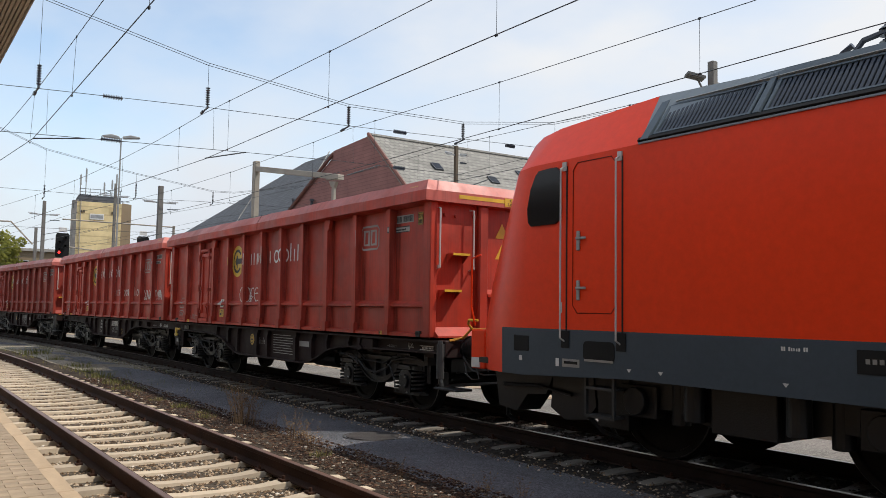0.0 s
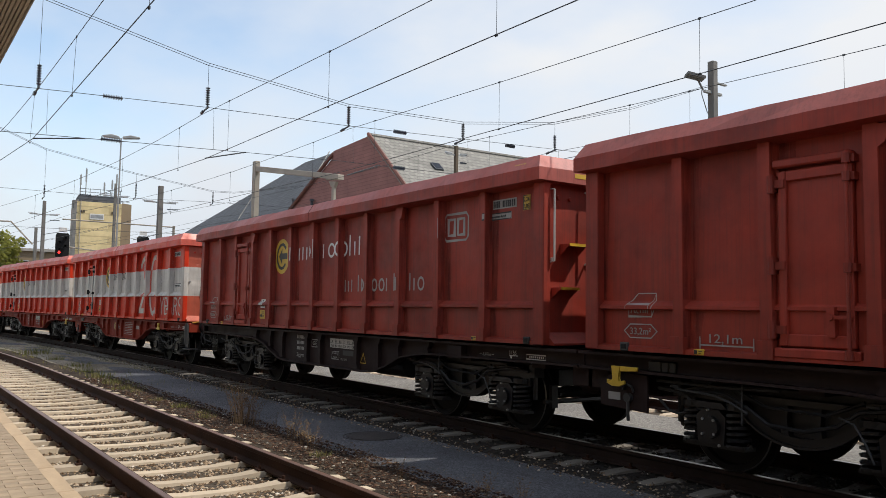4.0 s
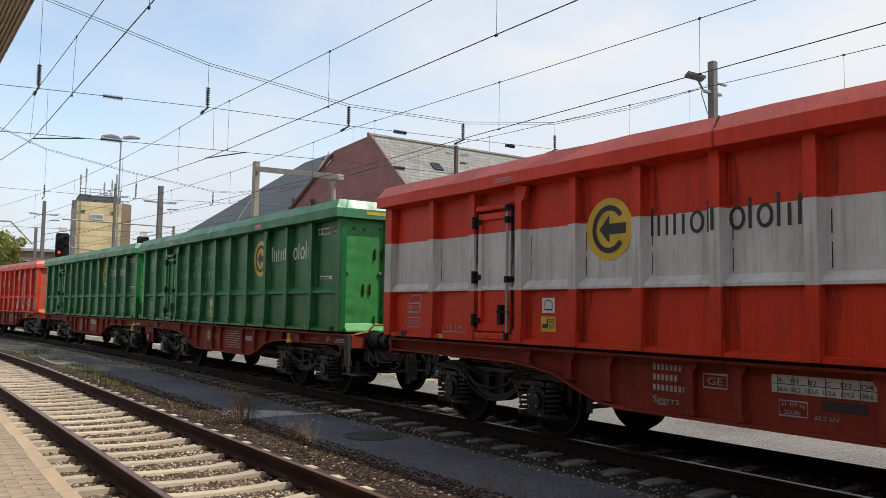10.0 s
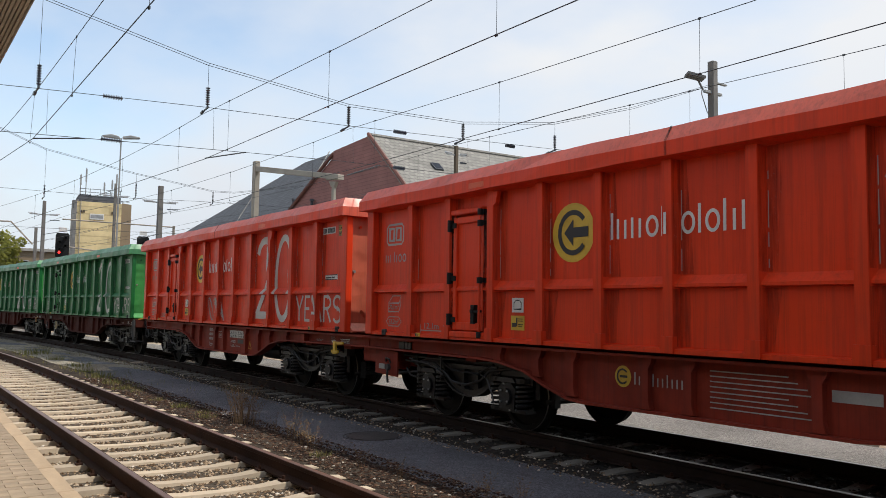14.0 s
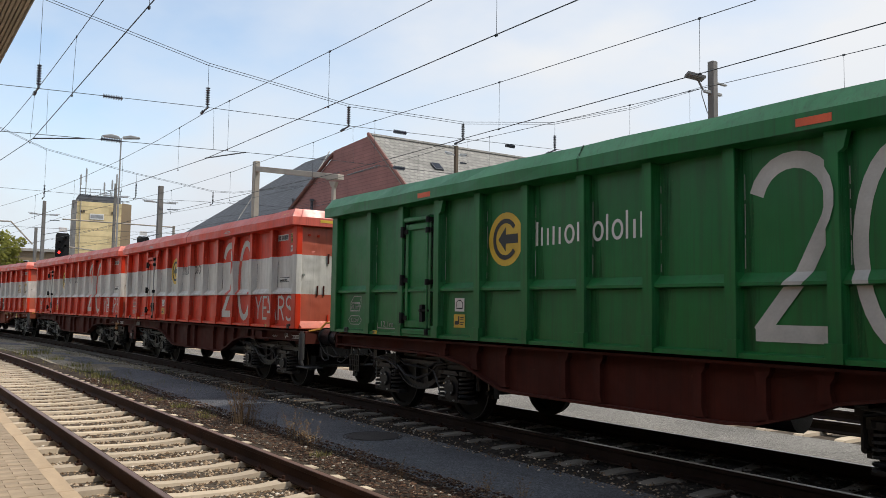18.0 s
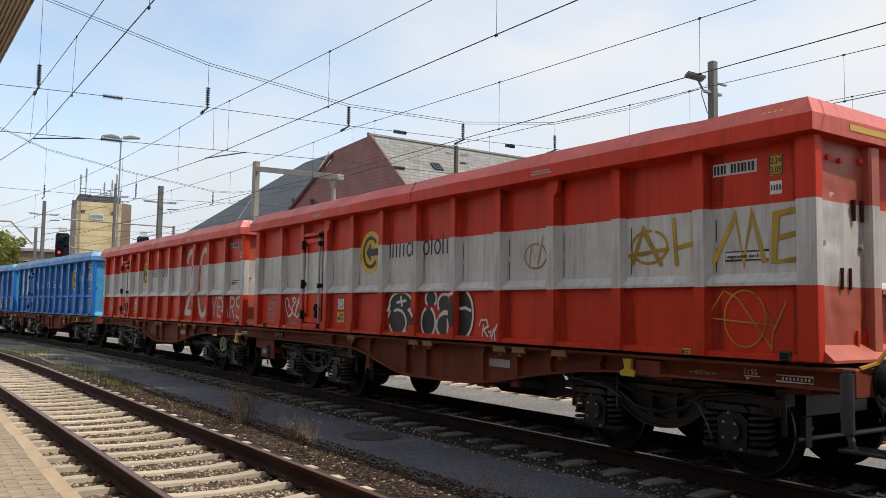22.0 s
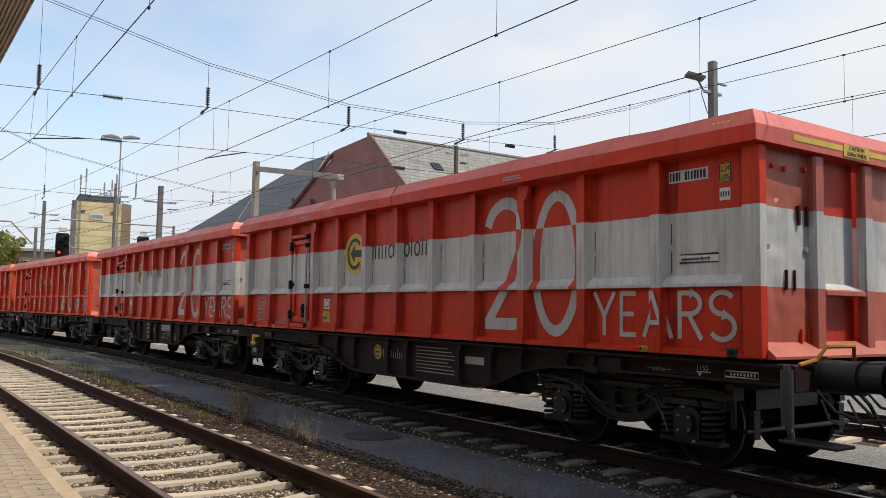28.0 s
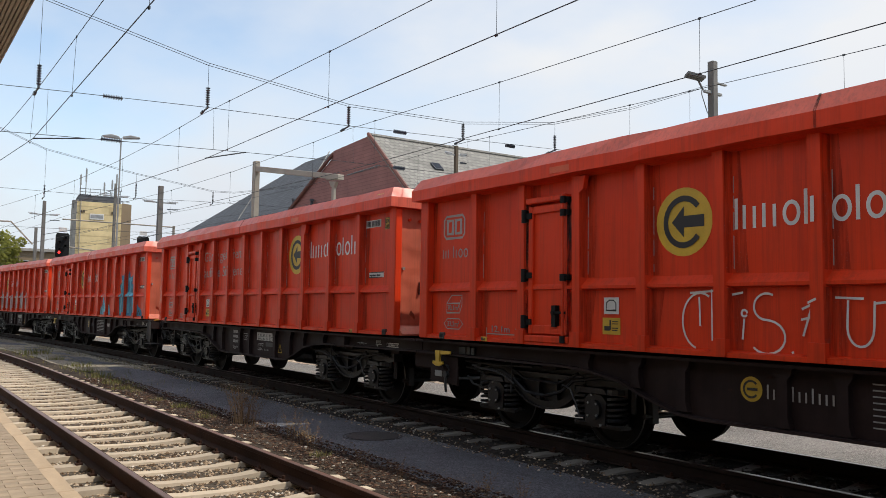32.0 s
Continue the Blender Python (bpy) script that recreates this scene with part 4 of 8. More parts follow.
def spray_line(c, key, mat, bar, w, strokes):
    """Hand-sprayed strokes, one part each."""
    for i, pts in enumerate(strokes):
        ob = lettering(c, ("spray", key, i), mat, bar, lambda bm: stroke_faces(bm, pts, w), "graffiti_line", "sprayed graffiti line")
        ob["kind"], ob.location.y = "stuff", -0.006 - 0.0006 * (i % 5)


def sprayed_patch(c, key, mat, bar, pts, lift=0.0):
    ob = lettering(c, ("patch", key), mat, bar, lambda bm: bm.faces.new([bm.verts.new((x, 0.0, z)) for x, z in pts]), "graffiti_fill", "sprayed ragged graffiti letter")
    ob.location.y = -lift


def teal_piece(c, bar):
    """Tall ragged teal letters with a lower flame-shaped patch beside them."""
    sprayed_patch(c, "flames", "sky_spray", bar, [(-5.3, 0.07), (-5.22, 0.36), (-5.08, 0.28), (-4.97, 0.78), (-4.78, 0.44), (-4.62, 0.62), (-4.5, 0.30), (-4.22, 0.42), (-4.05, 0.07)])
    sprayed_patch(c, "tall", "teal_spray", bar, [(-3.0, 0.07), (-3.1, 0.6), (-2.92, 0.76), (-3.12, 1.0), (-2.88, 1.08), (-3.0, 1.36), (-2.7, 1.28), (-2.52, 1.52), (-2.36, 1.3), (-2.1, 1.46), (-2.0, 1.24), (-1.74, 1.32),
                                                  (-1.8, 1.05), (-1.42, 1.02), (-1.6, 0.86), (-1.2, 0.82), (-1.36, 0.6), (-1.14, 0.4), (-0.74, 0.25), (-0.68, 0.07)])
    spray_line(c, "tealpale", "sky_spray", bar, 0.13, [[(-2.92, 0.12), (-2.80, 0.55), (-2.93, 0.92), (-2.75, 1.22)], [(-2.05, 0.15), (-2.12, 0.62), (-1.92, 0.95), (-2.05, 1.18), (-1.8, 1.2)],
                                                        [(-1.62, 0.12), (-1.55, 0.45), (-1.75, 0.78)], [(-2.5, 0.66), (-2.2, 0.74), (-1.55, 0.70)]])
    spray_line(c, "tealdark", "dark_text", bar, 0.035, [[(-3.0, 0.10), (-3.08, 0.58), (-2.9, 0.75), (-3.08, 1.02), (-2.86, 1.10), (-2.96, 1.34)], [(-2.45, 0.10), (-2.38, 0.62), (-2.55, 1.0), (-2.4, 1.28)],
                                                        [(-1.35, 0.10), (-1.30, 0.35), (-1.48, 0.6), (-1.3, 0.8)], [(-5.1, 0.10), (-4.95, 0.55), (-4.8, 0.2), (-4.6, 0.5), (-4.45, 0.12)], [(-1.8, 0.35), (-1.9, 0.6), (-1.7, 0.9)],
                                                        [(-1.12, 0.10), (-1.0, 0.24), (-0.82, 0.10)], [(-2.75, 0.5), (-2.62, 0.72), (-2.3, 0.74)]])


def pale_piece(c, bar):
    """Washed-out grey block letters, ragged at the top."""
    rnd = random.Random(42)
    x = -10.6
    for i in range(9):
        w = rnd.uniform(0.52, 0.72)
        tops = [(x + w * (1 - k / 4), rnd.uniform(0.72, 1.02)) for k in range(5)]
        sprayed_patch(c, ("pale", i), "pale_spray", bar, [(x, 0.12), (x + w * 0.45, rnd.uniform(0.06, 0.2)), (x + w, 0.10)] + tops, 0.0004 * i)
        spray_line(c, ("paleline", i), "grey_spray", bar, 0.06, [[(x + 0.05, 0.14), (x + 0.08, 0.5), (x + 0.04, 0.86)], [(x + w * 0.5, rnd.uniform(0.1, 0.3)), (x + w * 0.55, rnd.uniform(0.5, 0.8))]])
        x += w + rnd.uniform(0.06, 0.2)


def slogan(c, words, x, z, size, width, mat):
    """Words painted over panels and ribs alike."""
    bar = 0.66

    def make():
        flat = text_mesh("slogan", words, size, width, 0.0)
        bm = bmesh.new()
        bm.from_mesh(flat)
        for v in bm.verts:
            v.co = Vector((v.co.x + x, 0.0, v.co.z + z))
        bpy.data.meshes.remove(flat)
        return drape(bm, bar, "slogan")
    return tagged(part("slogan", cached(("slogan", words, x, z, width), make), mat, c), kind="stuff")


def dress(c, livery, extra=()):
    """Livery lettering on the side."""
    bar = 0.44 if livery in ("old", "older") else 0.66
    text = "dark_text" if livery == "flag" else "white"
    if livery in ("old", "older"):
        emblem(c, -7.88, 1.40, 0.345, bar)
        brand_row(c, -7.42, 1.29, 0.25, 2.85, "white", bar)
        rail_badge(c, -2.27, -1.71, 1.36, 1.73, "faded_white", bar)
        if "b" in extra:
            word_blocks(c, -5.23, 0.68, 0.2, 2.5, 11, "faded_white" if livery == "older" else "white", bar)
    elif "care" in extra:
        emblem(c, -2.88, 1.31, 0.40, bar)
        brand_row(c, -2.27, 1.24, 0.26, 1.95, "white", bar)
    elif "late" in extra:
        emblem(c, -3.82, 1.40, 0.37, bar)
        brand_row(c, -3.24, 1.31, 0.23, 1.92, "white", bar)
    else:
        emblem(c, -7.79, 1.31, 0.345, bar)
        brand_row(c, -7.20, 1.19, 0.22, 1.78, text, bar)
    if "20" in extra:
        tone = "flag_digits" if livery == "flag" else "silver"
        for ch, x, w in (("2", -4.17, 0.74), ("0", -3.20, 0.74)):
            lettering(c, ("num", ch), tone, bar, numeral(ch, x, w), "numeral", "large slim silver numeral")
        x = -2.20
        for ch, w in (("Y", 0.30), ("E", 0.24), ("A", 0.36), ("R", 0.28), ("S", 0.30)):
            lettering(c, ("ltr", ch), "silver", bar, big_letter(ch, x, w), "letter", "slim silver letter")
            x += w + 0.085
    if "db" in extra or "goods" in extra or livery == "orange":
        tone = "faded_white"
        rail_badge(c, -11.97, -11.49, 1.395, 1.705, tone, bar)
        word_blocks(c, -12.0, 1.12, 0.12, 0.62, 5, tone, bar)
    if "goods" in extra:
        tone = "worn_white" if livery == "green" else "faded_white"
        slogan(c, "Güter gehören", -9.14, 1.47, 0.33, 2.4, tone)
        slogan(c, "auf die Schiene.", -9.12, 1.09, 0.33, 2.6, tone)
        if livery == "green":
            slogan(c, "WirSindGüter.de", -9.05, 0.27, 0.22, 1.75, tone)
            for o in [o for o in c.children if o.name.split(".")[0] in ("pictogram", "pictogram_plate")]:
                o.location.x = 2.07
    if "care" in extra:
        slogan(c, "BecauseWeCare.at", -9.05, 1.04, 0.42, 4.3, "white")
        word_blocks(c, -8.96, 1.66, 0.15, 1.75, 11, "faded_white", bar)
        lettering(c, "panel_white", "white", bar, lambda bm: quad(bm, -11.07, -10.26, 0.78, 1.86), "painted_panel", "white painted panel")
        lettering(c, "panel_white2", "white", bar, lambda bm: quad(bm, -11.95, -11.23, 0.78, 1.86), "painted_panel", "white painted panel")
        word_blocks(c, -11.9, 1.30, 0.12, 1.5, 10, "dark_text", bar)
        scribble(c, -8.1, -7.5, 0.16, 0.60, "faded_white", bar, 31, 3, 0.016)
        scribble(c, -7.15, -6.55, 0.16, 0.60, "faded_white", bar, 32, 3, 0.016)
    if livery == "older" and "b" not in extra:
        for words, y, z, wd in (("YO", 0.66, 0.80, 0.16), ("DEBIL", 0.62, 0.60, 0.36), ("LAN.", 0.66, 0.40, 0.28)):
            t = part("lettering", cached(("endtag", words), lambda: text_mesh("lettering", words, 0.17, wd, 0.001)), "white", c, "white sprayed words on the end wall")
            t.matrix_basis = pose(-0.105, y, z, 0, 0, 90)
    if "a" in extra:
        spray_line(c, "first", "white", bar, 0.022, [arc(-7.22, 0.66, 0.15, 0.15, 90, 440, 16), [(-7.10, 0.80), (-7.03, 0.52)], [(-6.98, 0.79), (-7.10, 0.63), (-6.95, 0.62)], arc(-6.93, 0.70, 0.09, 0.10, 30, 300, 10),
            [(-7.08, 0.58), (-6.97, 0.58), (-7.06, 0.51), (-6.95, 0.52)], arc(-6.71, 0.66, 0.13, 0.14, 60, 320, 12), [(-6.84, 0.68), (-6.60, 0.69)]])
    if "b" in extra and livery == "old":
        scribble(c, -2.2, -1.6, 0.57, 0.83, "white", bar, 3, 4, 0.026)
        scribble(c, -1.25, -0.58, 0.57, 0.83, "white", bar, 4, 4, 0.026)
    if "tag2" in extra:
        spray_line(c, "chalk", "white", bar, 0.020, [
            arc(-7.58, 0.33, 0.21, 0.27, 60, 255, 14), [(-7.70, 0.60), (-7.38, 0.62), (-7.37, 0.15)], [(-7.59, 0.56), (-7.58, 0.28)],
            [(-7.22, 0.58), (-7.10, 0.60)], [(-7.09, 0.36), (-7.11, 0.17)], arc(-7.09, 0.41, 0.03, 0.03, 0, 330, 8),
            arc(-6.86, 0.47, 0.13, 0.12, 60, 250, 10) + arc(-6.86, 0.20, 0.18, 0.15, 80, -140, 12), [(-6.62, 0.07), (-6.60, 0.08)],
            [(-6.52, 0.45), (-6.33, 0.54)], [(-6.42, 0.50), (-6.51, 0.22)], [(-6.53, 0.36), (-6.40, 0.39)],
            [(-6.22, 0.55), (-5.98, 0.54)], [(-6.11, 0.53), (-6.12, 0.32)] + arc(-6.01, 0.30, 0.11, 0.15, 180, 360, 10) + [(-5.89, 0.52)],
            [(-5.90, 0.50), (-5.66, 0.53)], [(-5.79, 0.50), (-5.77, 0.12)], arc(-5.45, 0.29, 0.17, 0.19, 80, 250, 12), [(-5.54, 0.10), (-5.50, 0.29), (-5.43, 0.18)], [(-5.33, 0.04), (-5.31, 0.05)]])
    if "tag" in extra:
        scribble(c, -7.1, -6.05, 0.08, 0.60, "faded_white", bar, 12, 3, 0.026)
    if "graffiti" in extra:
        for i, (cx, cz, rx, rz) in enumerate(((-6.80, 0.46, 0.34, 0.21), (-6.88, 0.20, 0.24, 0.19), (-6.45, 0.20, 0.15, 0.21), (-5.98, 0.56, 0.14, 0.11), (-6.04, 0.22, 0.17, 0.20), (-5.63, 0.48, 0.17, 0.13), (-5.62, 0.18, 0.21, 0.17), (-5.20, 0.34, 0.22, 0.31))):
            lettering(c, ("fatfill", i), "dark_text", bar, lambda bm: bm.faces.new([bm.verts.new((x, 0.0006 * i, z)) for x, z in arc(cx, cz, rx, rz, 0, 345, 23)]), "graffiti_fill", "black sprayed graffiti letter")
        spray_line(c, "fat", "white", bar, 0.042, [
            arc(-6.80, 0.46, 0.33, 0.20, 190, -20, 16), arc(-6.88, 0.20, 0.24, 0.19, 120, -170, 18), [(-7.16, 0.27), (-7.10, 0.38), (-7.18, 0.36), (-7.10, 0.47)],
            [(-6.92, 0.50), (-6.64, 0.53)], [(-6.80, 0.60), (-6.76, 0.44)], [(-6.60, 0.38), (-6.44, 0.43), (-6.31, 0.29)], [(-6.66, 0.08), (-6.60, 0.00)],
            arc(-5.98, 0.56, 0.14, 0.12, -50, 230, 16), arc(-6.04, 0.22, 0.18, 0.21, 110, 430, 22),
            arc(-5.63, 0.48, 0.17, 0.14, -10, 215, 14), arc(-5.62, 0.18, 0.21, 0.17, 140, -215, 22), [(-5.76, 0.31), (-5.64, 0.38), (-5.52, 0.36)],
            arc(-5.20, 0.34, 0.23, 0.32, 75, -75, 18), [(-5.28, 0.42), (-5.14, 0.43), (-5.01, 0.39)], [(-5.42, 0.60), (-5.30, 0.63)]])
        spray_line(c, "small", "white", bar, 0.024, [
            [(-4.84, 0.19), (-4.80, 0.27), (-4.68, 0.28), (-4.64, 0.20), (-4.76, 0.14)], [(-4.74, 0.22), (-4.78, 0.01)], [(-4.73, 0.14), (-4.60, 0.01)],
            [(-4.64, 0.12), (-4.52, 0.15)], [(-4.58, 0.13), (-4.60, 0.02)], [(-4.52, 0.13), (-4.50, 0.01)], [(-4.45, 0.15), (-4.46, 0.02), (-4.39, 0.17), (-4.37, 0.02)], [(-4.38, 0.14), (-4.33, 0.23)]])
        for i, (pts, wd) in enumerate((
                (arc(-1.97, 1.08, 0.24, 0.17, 80, 430, 22), 0.03), ([(-2.2, 0.90), (-2.05, 1.27), (-1.80, 0.88)], 0.05), ([(-2.25, 1.0), (-1.70, 1.05)], 0.04),
                ([(-1.65, 1.36), (-1.61, 0.87)], 0.045), ([(-1.35, 1.33), (-1.35, 0.80)], 0.045), ([(-1.62, 1.05), (-1.36, 1.10)], 0.045),
                ([(-1.18, 0.87), (-0.92, 1.33), (-0.84, 0.86), (-0.75, 1.34), (-0.62, 0.87)], 0.05),
                ([(-0.28, 1.33), (-0.50, 1.30), (-0.53, 0.87), (-0.28, 0.89)], 0.05), ([(-0.50, 1.08), (-0.28, 1.12)], 0.05),
                (arc(-3.75, 1.07, 0.20, 0.15, 70, 420, 20), 0.018), ([(-3.86, 0.92), (-3.83, 1.18), (-3.70, 0.95), (-3.62, 1.30)], 0.014),
                (arc(-0.82, 0.36, 0.22, 0.26, 60, 410, 20), 0.014), ([(-1.2, 0.42), (-1.05, 0.62), (-0.9, 0.55), (-0.55, 0.10)], 0.013), ([(-1.2, 0.36), (-0.5, 0.30)], 0.013), ([(-0.62, 0.45), (-0.52, 0.27), (-0.40, 0.52)], 0.013), ([(-0.53, 0.28), (-0.55, 0.07)], 0.013))):
            ob = lettering(c, ("spray", i), "yellow_spray", bar, lambda bm: stroke_faces(bm, pts, wd), "graffiti_line", "sprayed yellow graffiti line")
            ob["kind"], ob.location.y = "stuff", -0.002 * (i % 4)
        scribble(c, -11.05, -10.4, 0.22, 0.58, "white", bar, 27, 4, 0.03)
    if "teal" in extra:
        teal_piece(c, bar)
    if "pale" in extra:
        pale_piece(c, bar)
    if livery == "flag":
        def slits(x):
            def fill(bm):
                for z0, z1 in ((0.80, 1.02), (1.09, 1.30)):
                    quad(bm, x + 0.125, x + 0.137, z0, z1)
            return fill
        for x in RIBS:
            lettering(c, ("slit", x), "dark_text", bar, slits(x), "slot_line")
    elif livery not in ("old", "older"):
        def seams(bm):
            rnd = random.Random(5)
            for x in RIBS:
                z = 0.82
                while z < 1.66:
                    dz = rnd.uniform(0.08, 0.34)
                    quad(bm, x + 0.098, x + 0.107, z, min(z + dz, 1.70))
                    z += dz + rnd.uniform(0.02, 0.12)
        lettering(c, "seams", "faded_white", bar, seams, "worn_seam", "thin bare lines where the paint has worn off")
    return c


MAT["grid_pale"] = plain("pale_green_board", (0.27, 0.36, 0.30), 0.7, 0, 0.3, 14, 0.2, spec=0.2)
MAT["clamp_tan"] = plain("rusty_tan_paint", (0.30, 0.15, 0.055), 0.6, 0, 0.4, 14, 0.2, spec=0.25)
MAT["faded_yellow"] = plain("faded_yellow_paint", (0.42, 0.36, 0.22), 0.6, 0, 0.25, 14, 0.05)
MAT["label_orange"] = plain("orange_label", (0.65, 0.10, 0.03), 0.5, 0, 0.15, 20, 0.02)
MAT["faded_white"] = plain("faded_lettering", (0.34, 0.33, 0.31), 0.6, 0, 0.25, 12, 0.02)
MAT["worn_white"] = plain("worn_lettering", (0.22, 0.28, 0.22), 0.6, 0, 0.3, 12, 0.02)
MAT["yellow_spray"] = plain("yellow_spray", (0.40, 0.25, 0.025), 0.7, 0, 0.6, 9, 0.02)
MAT["sky_spray"] = plain("sky_blue_spray", (0.14, 0.48, 0.62), 0.6, 0, 0.4, 9, 0.02)
MAT["grey_spray"] = plain("smoky_spray", (0.11, 0.07, 0.065), 0.7, 0, 0.4, 9, 0.02)
MAT["teal_spray"] = plain("teal_spray", (0.02, 0.20, 0.34), 0.55, 0, 0.3, 9, 0.02)
MAT["pale_spray"] = plain("pale_spray", (0.40, 0.31, 0.29), 0.6, 0, 0.4, 9, 0.02)
MAT["flag_digits"] = paint("banded_lettering", (0.50, 0.48, 0.45), band=(0.655, 1.40, RED), fade=0.1)


# ---------- flat wagons (half of a twin unit each) ----------
WHEEL_R = 0.46


def lathe_wheel(r, hub, s):
    """A spokeless wheel turned as one piece; its outer tread corner is polished."""
    prof = [(0.001, 0.09), (hub, 0.09), (hub + 0.01, 0.03), (r * 0.5, 0.012), (r - 0.085, 0.022), (r - 0.07, 0.065), (r - 0.012, 0.067), (r, 0.056), (r, -0.05),
            (r + 0.028, -0.056), (r + 0.028, -0.08), (r - 0.07, -0.08), (r - 0.085, -0.02), (r * 0.5, -0.03), (hub + 0.01, -0.03), (hub, -0.09), (0.001, -0.09)]
    n = 40
    bm = bmesh.new()
    rows = [[bm.verts.new((q * math.cos(t), s * (0.75 + o), q * math.sin(t))) for q, o in prof] for t in (2 * math.pi * i / n for i in range(n))]
    for a, b in zip(rows, rows[1:] + rows[:1]):
        for j in range(len(prof) - 1):
            f = bm.faces.new((a[j], a[j + 1], b[j + 1], b[j]))
            f.material_index = 1 if j == 6 else 0
    bmesh.ops.recalc_face_normals(bm, faces=list(bm.faces))
    me = bpy.data.meshes.new("wheel")
    bm.to_mesh(me)
    bm.free()
    me.materials.append(None)
    me.materials.append(MAT["tread"])
    return me


def wheel_mesh(s):
    return lathe_wheel(WHEEL_R, 0.12, s)


def axle_mesh():
    def fill(bm):
        rod(bm, (0, -1.0, 0), (0, 1.0, 0), 0.075, 10)
    return mesh_of("axle", fill)


def bogie_side_mesh(s):
    """Cast side frame of a two-axle bogie: high ends over the boxes, bowed middle, long recesses between bow and chord."""
    def fill(bm):
        belly = lambda x: 0.375 + 0.33 * (abs(x) / 0.68) ** 2.3
        xs = [-0.68 + 0.085 * i for i in range(17)]
        prism(bm, [(x, belly(x) + 0.02) for x in xs] + [(0.68, 0.80), (-0.68, 0.80)], s * 0.95, s * 0.98, "y")
        # lower bow and upper chord, proud of the web
        prism(bm, [(x, belly(x)) for x in xs] + [(x, min(belly(x) + 0.085 + 0.03 * abs(x), 0.80)) for x in reversed(xs)], s * 0.95, s * 1.06, "y")
        for u, v in zip(xs, xs[1:]):
            prism(bm, [(u, belly(u) - 0.006), (v, belly(v) - 0.006), (v, belly(v) + 0.016), (u, belly(u) + 0.016)], s * 0.93, s * 1.10, "y")
        prism(bm, [(-0.66, 0.745), (0.66, 0.745), (0.62, 0.80), (-0.62, 0.80)], s * 0.93, s * 1.09, "y")
        for x in (-0.16, 0.16):
            prism(bm, [(x - 0.045, 0.44), (x + 0.045, 0.44), (x + 0.022, 0.60), (x + 0.04, 0.75), (x - 0.04, 0.75), (x - 0.022, 0.60)], s * 0.97, s * 1.05, "y")
        for q in (-1, 1):
            prism(bm, [(q * 0.62, 0.70), (q * 0.62, 0.83), (q * 1.05, 0.84), (q * 1.32, 0.78), (q * 1.32, 0.62), (q * 1.16, 0.62), (q * 1.14, 0.72)][::q], s * 0.95, s * 1.05, "y")
    return mesh_of("side_frame", fill)


def axle_box_mesh(s):
    def fill(bm):
        y0, y1 = s * 0.93, s * 1.13
        prism(bm, [(-0.15, 0.30), (0.15, 0.30), (0.17, 0.56), (0.09, 0.63), (-0.09, 0.63), (-0.17, 0.56)], y0, y1, "y")
        rod(bm, (0, s * 1.13, 0.46), (0, s * 1.17, 0.46), 0.11, 12)
        box(bm, -0.36, 0.36, min(y0, y1 - s * 0.03), max(y0, y1 - s * 0.03), 0.26, 0.295)
        for q in (-0.25, 0.25):
            rod(bm, (q, s * 1.03, 0.29), (q, s * 1.03, 0.315), 0.125, 12)
            rod(bm, (q, s * 1.03, 0.64), (q, s * 1.03, 0.70), 0.125, 12)
        prism(bm, [(-0.20, 0.64), (0.20, 0.64), (0.14, 0.70), (-0.14, 0.70)], y0, y1 + s * 0.02, "y")
    me = mesh_of("axle_box", fill)
    me.materials.append(MAT["steel"])
    bm = bmesh.new()
    bm.from_mesh(me)
    old = set(bm.faces)
    for dx, dz in ((-0.065, -0.07), (0.07, -0.06), (-0.06, 0.075), (0.065, 0.07), (0.0, 0.165), (0.13, -0.16)):
        rod(bm, (dx, s * 1.165, 0.46 + dz), (dx, s * 1.187, 0.46 + dz), 0.013, 6)
    for f in bm.faces:
        if f not in old:
            f.material_index = 1
    bm.to_mesh(me)
    bm.free()
    return me


def coil_mesh(s):
    def fill(bm):
        n, turns = 60, 5.5
        pts = [(0.105 * math.cos(2 * math.pi * turns * i / n), s * 1.03 + 0.105 * math.sin(2 * math.pi * turns * i / n), 0.315 + 0.325 * i / n) for i in range(n + 1)]
        pipe(bm, pts, 0.021, 5)
    return mesh_of("coil_springs", fill)


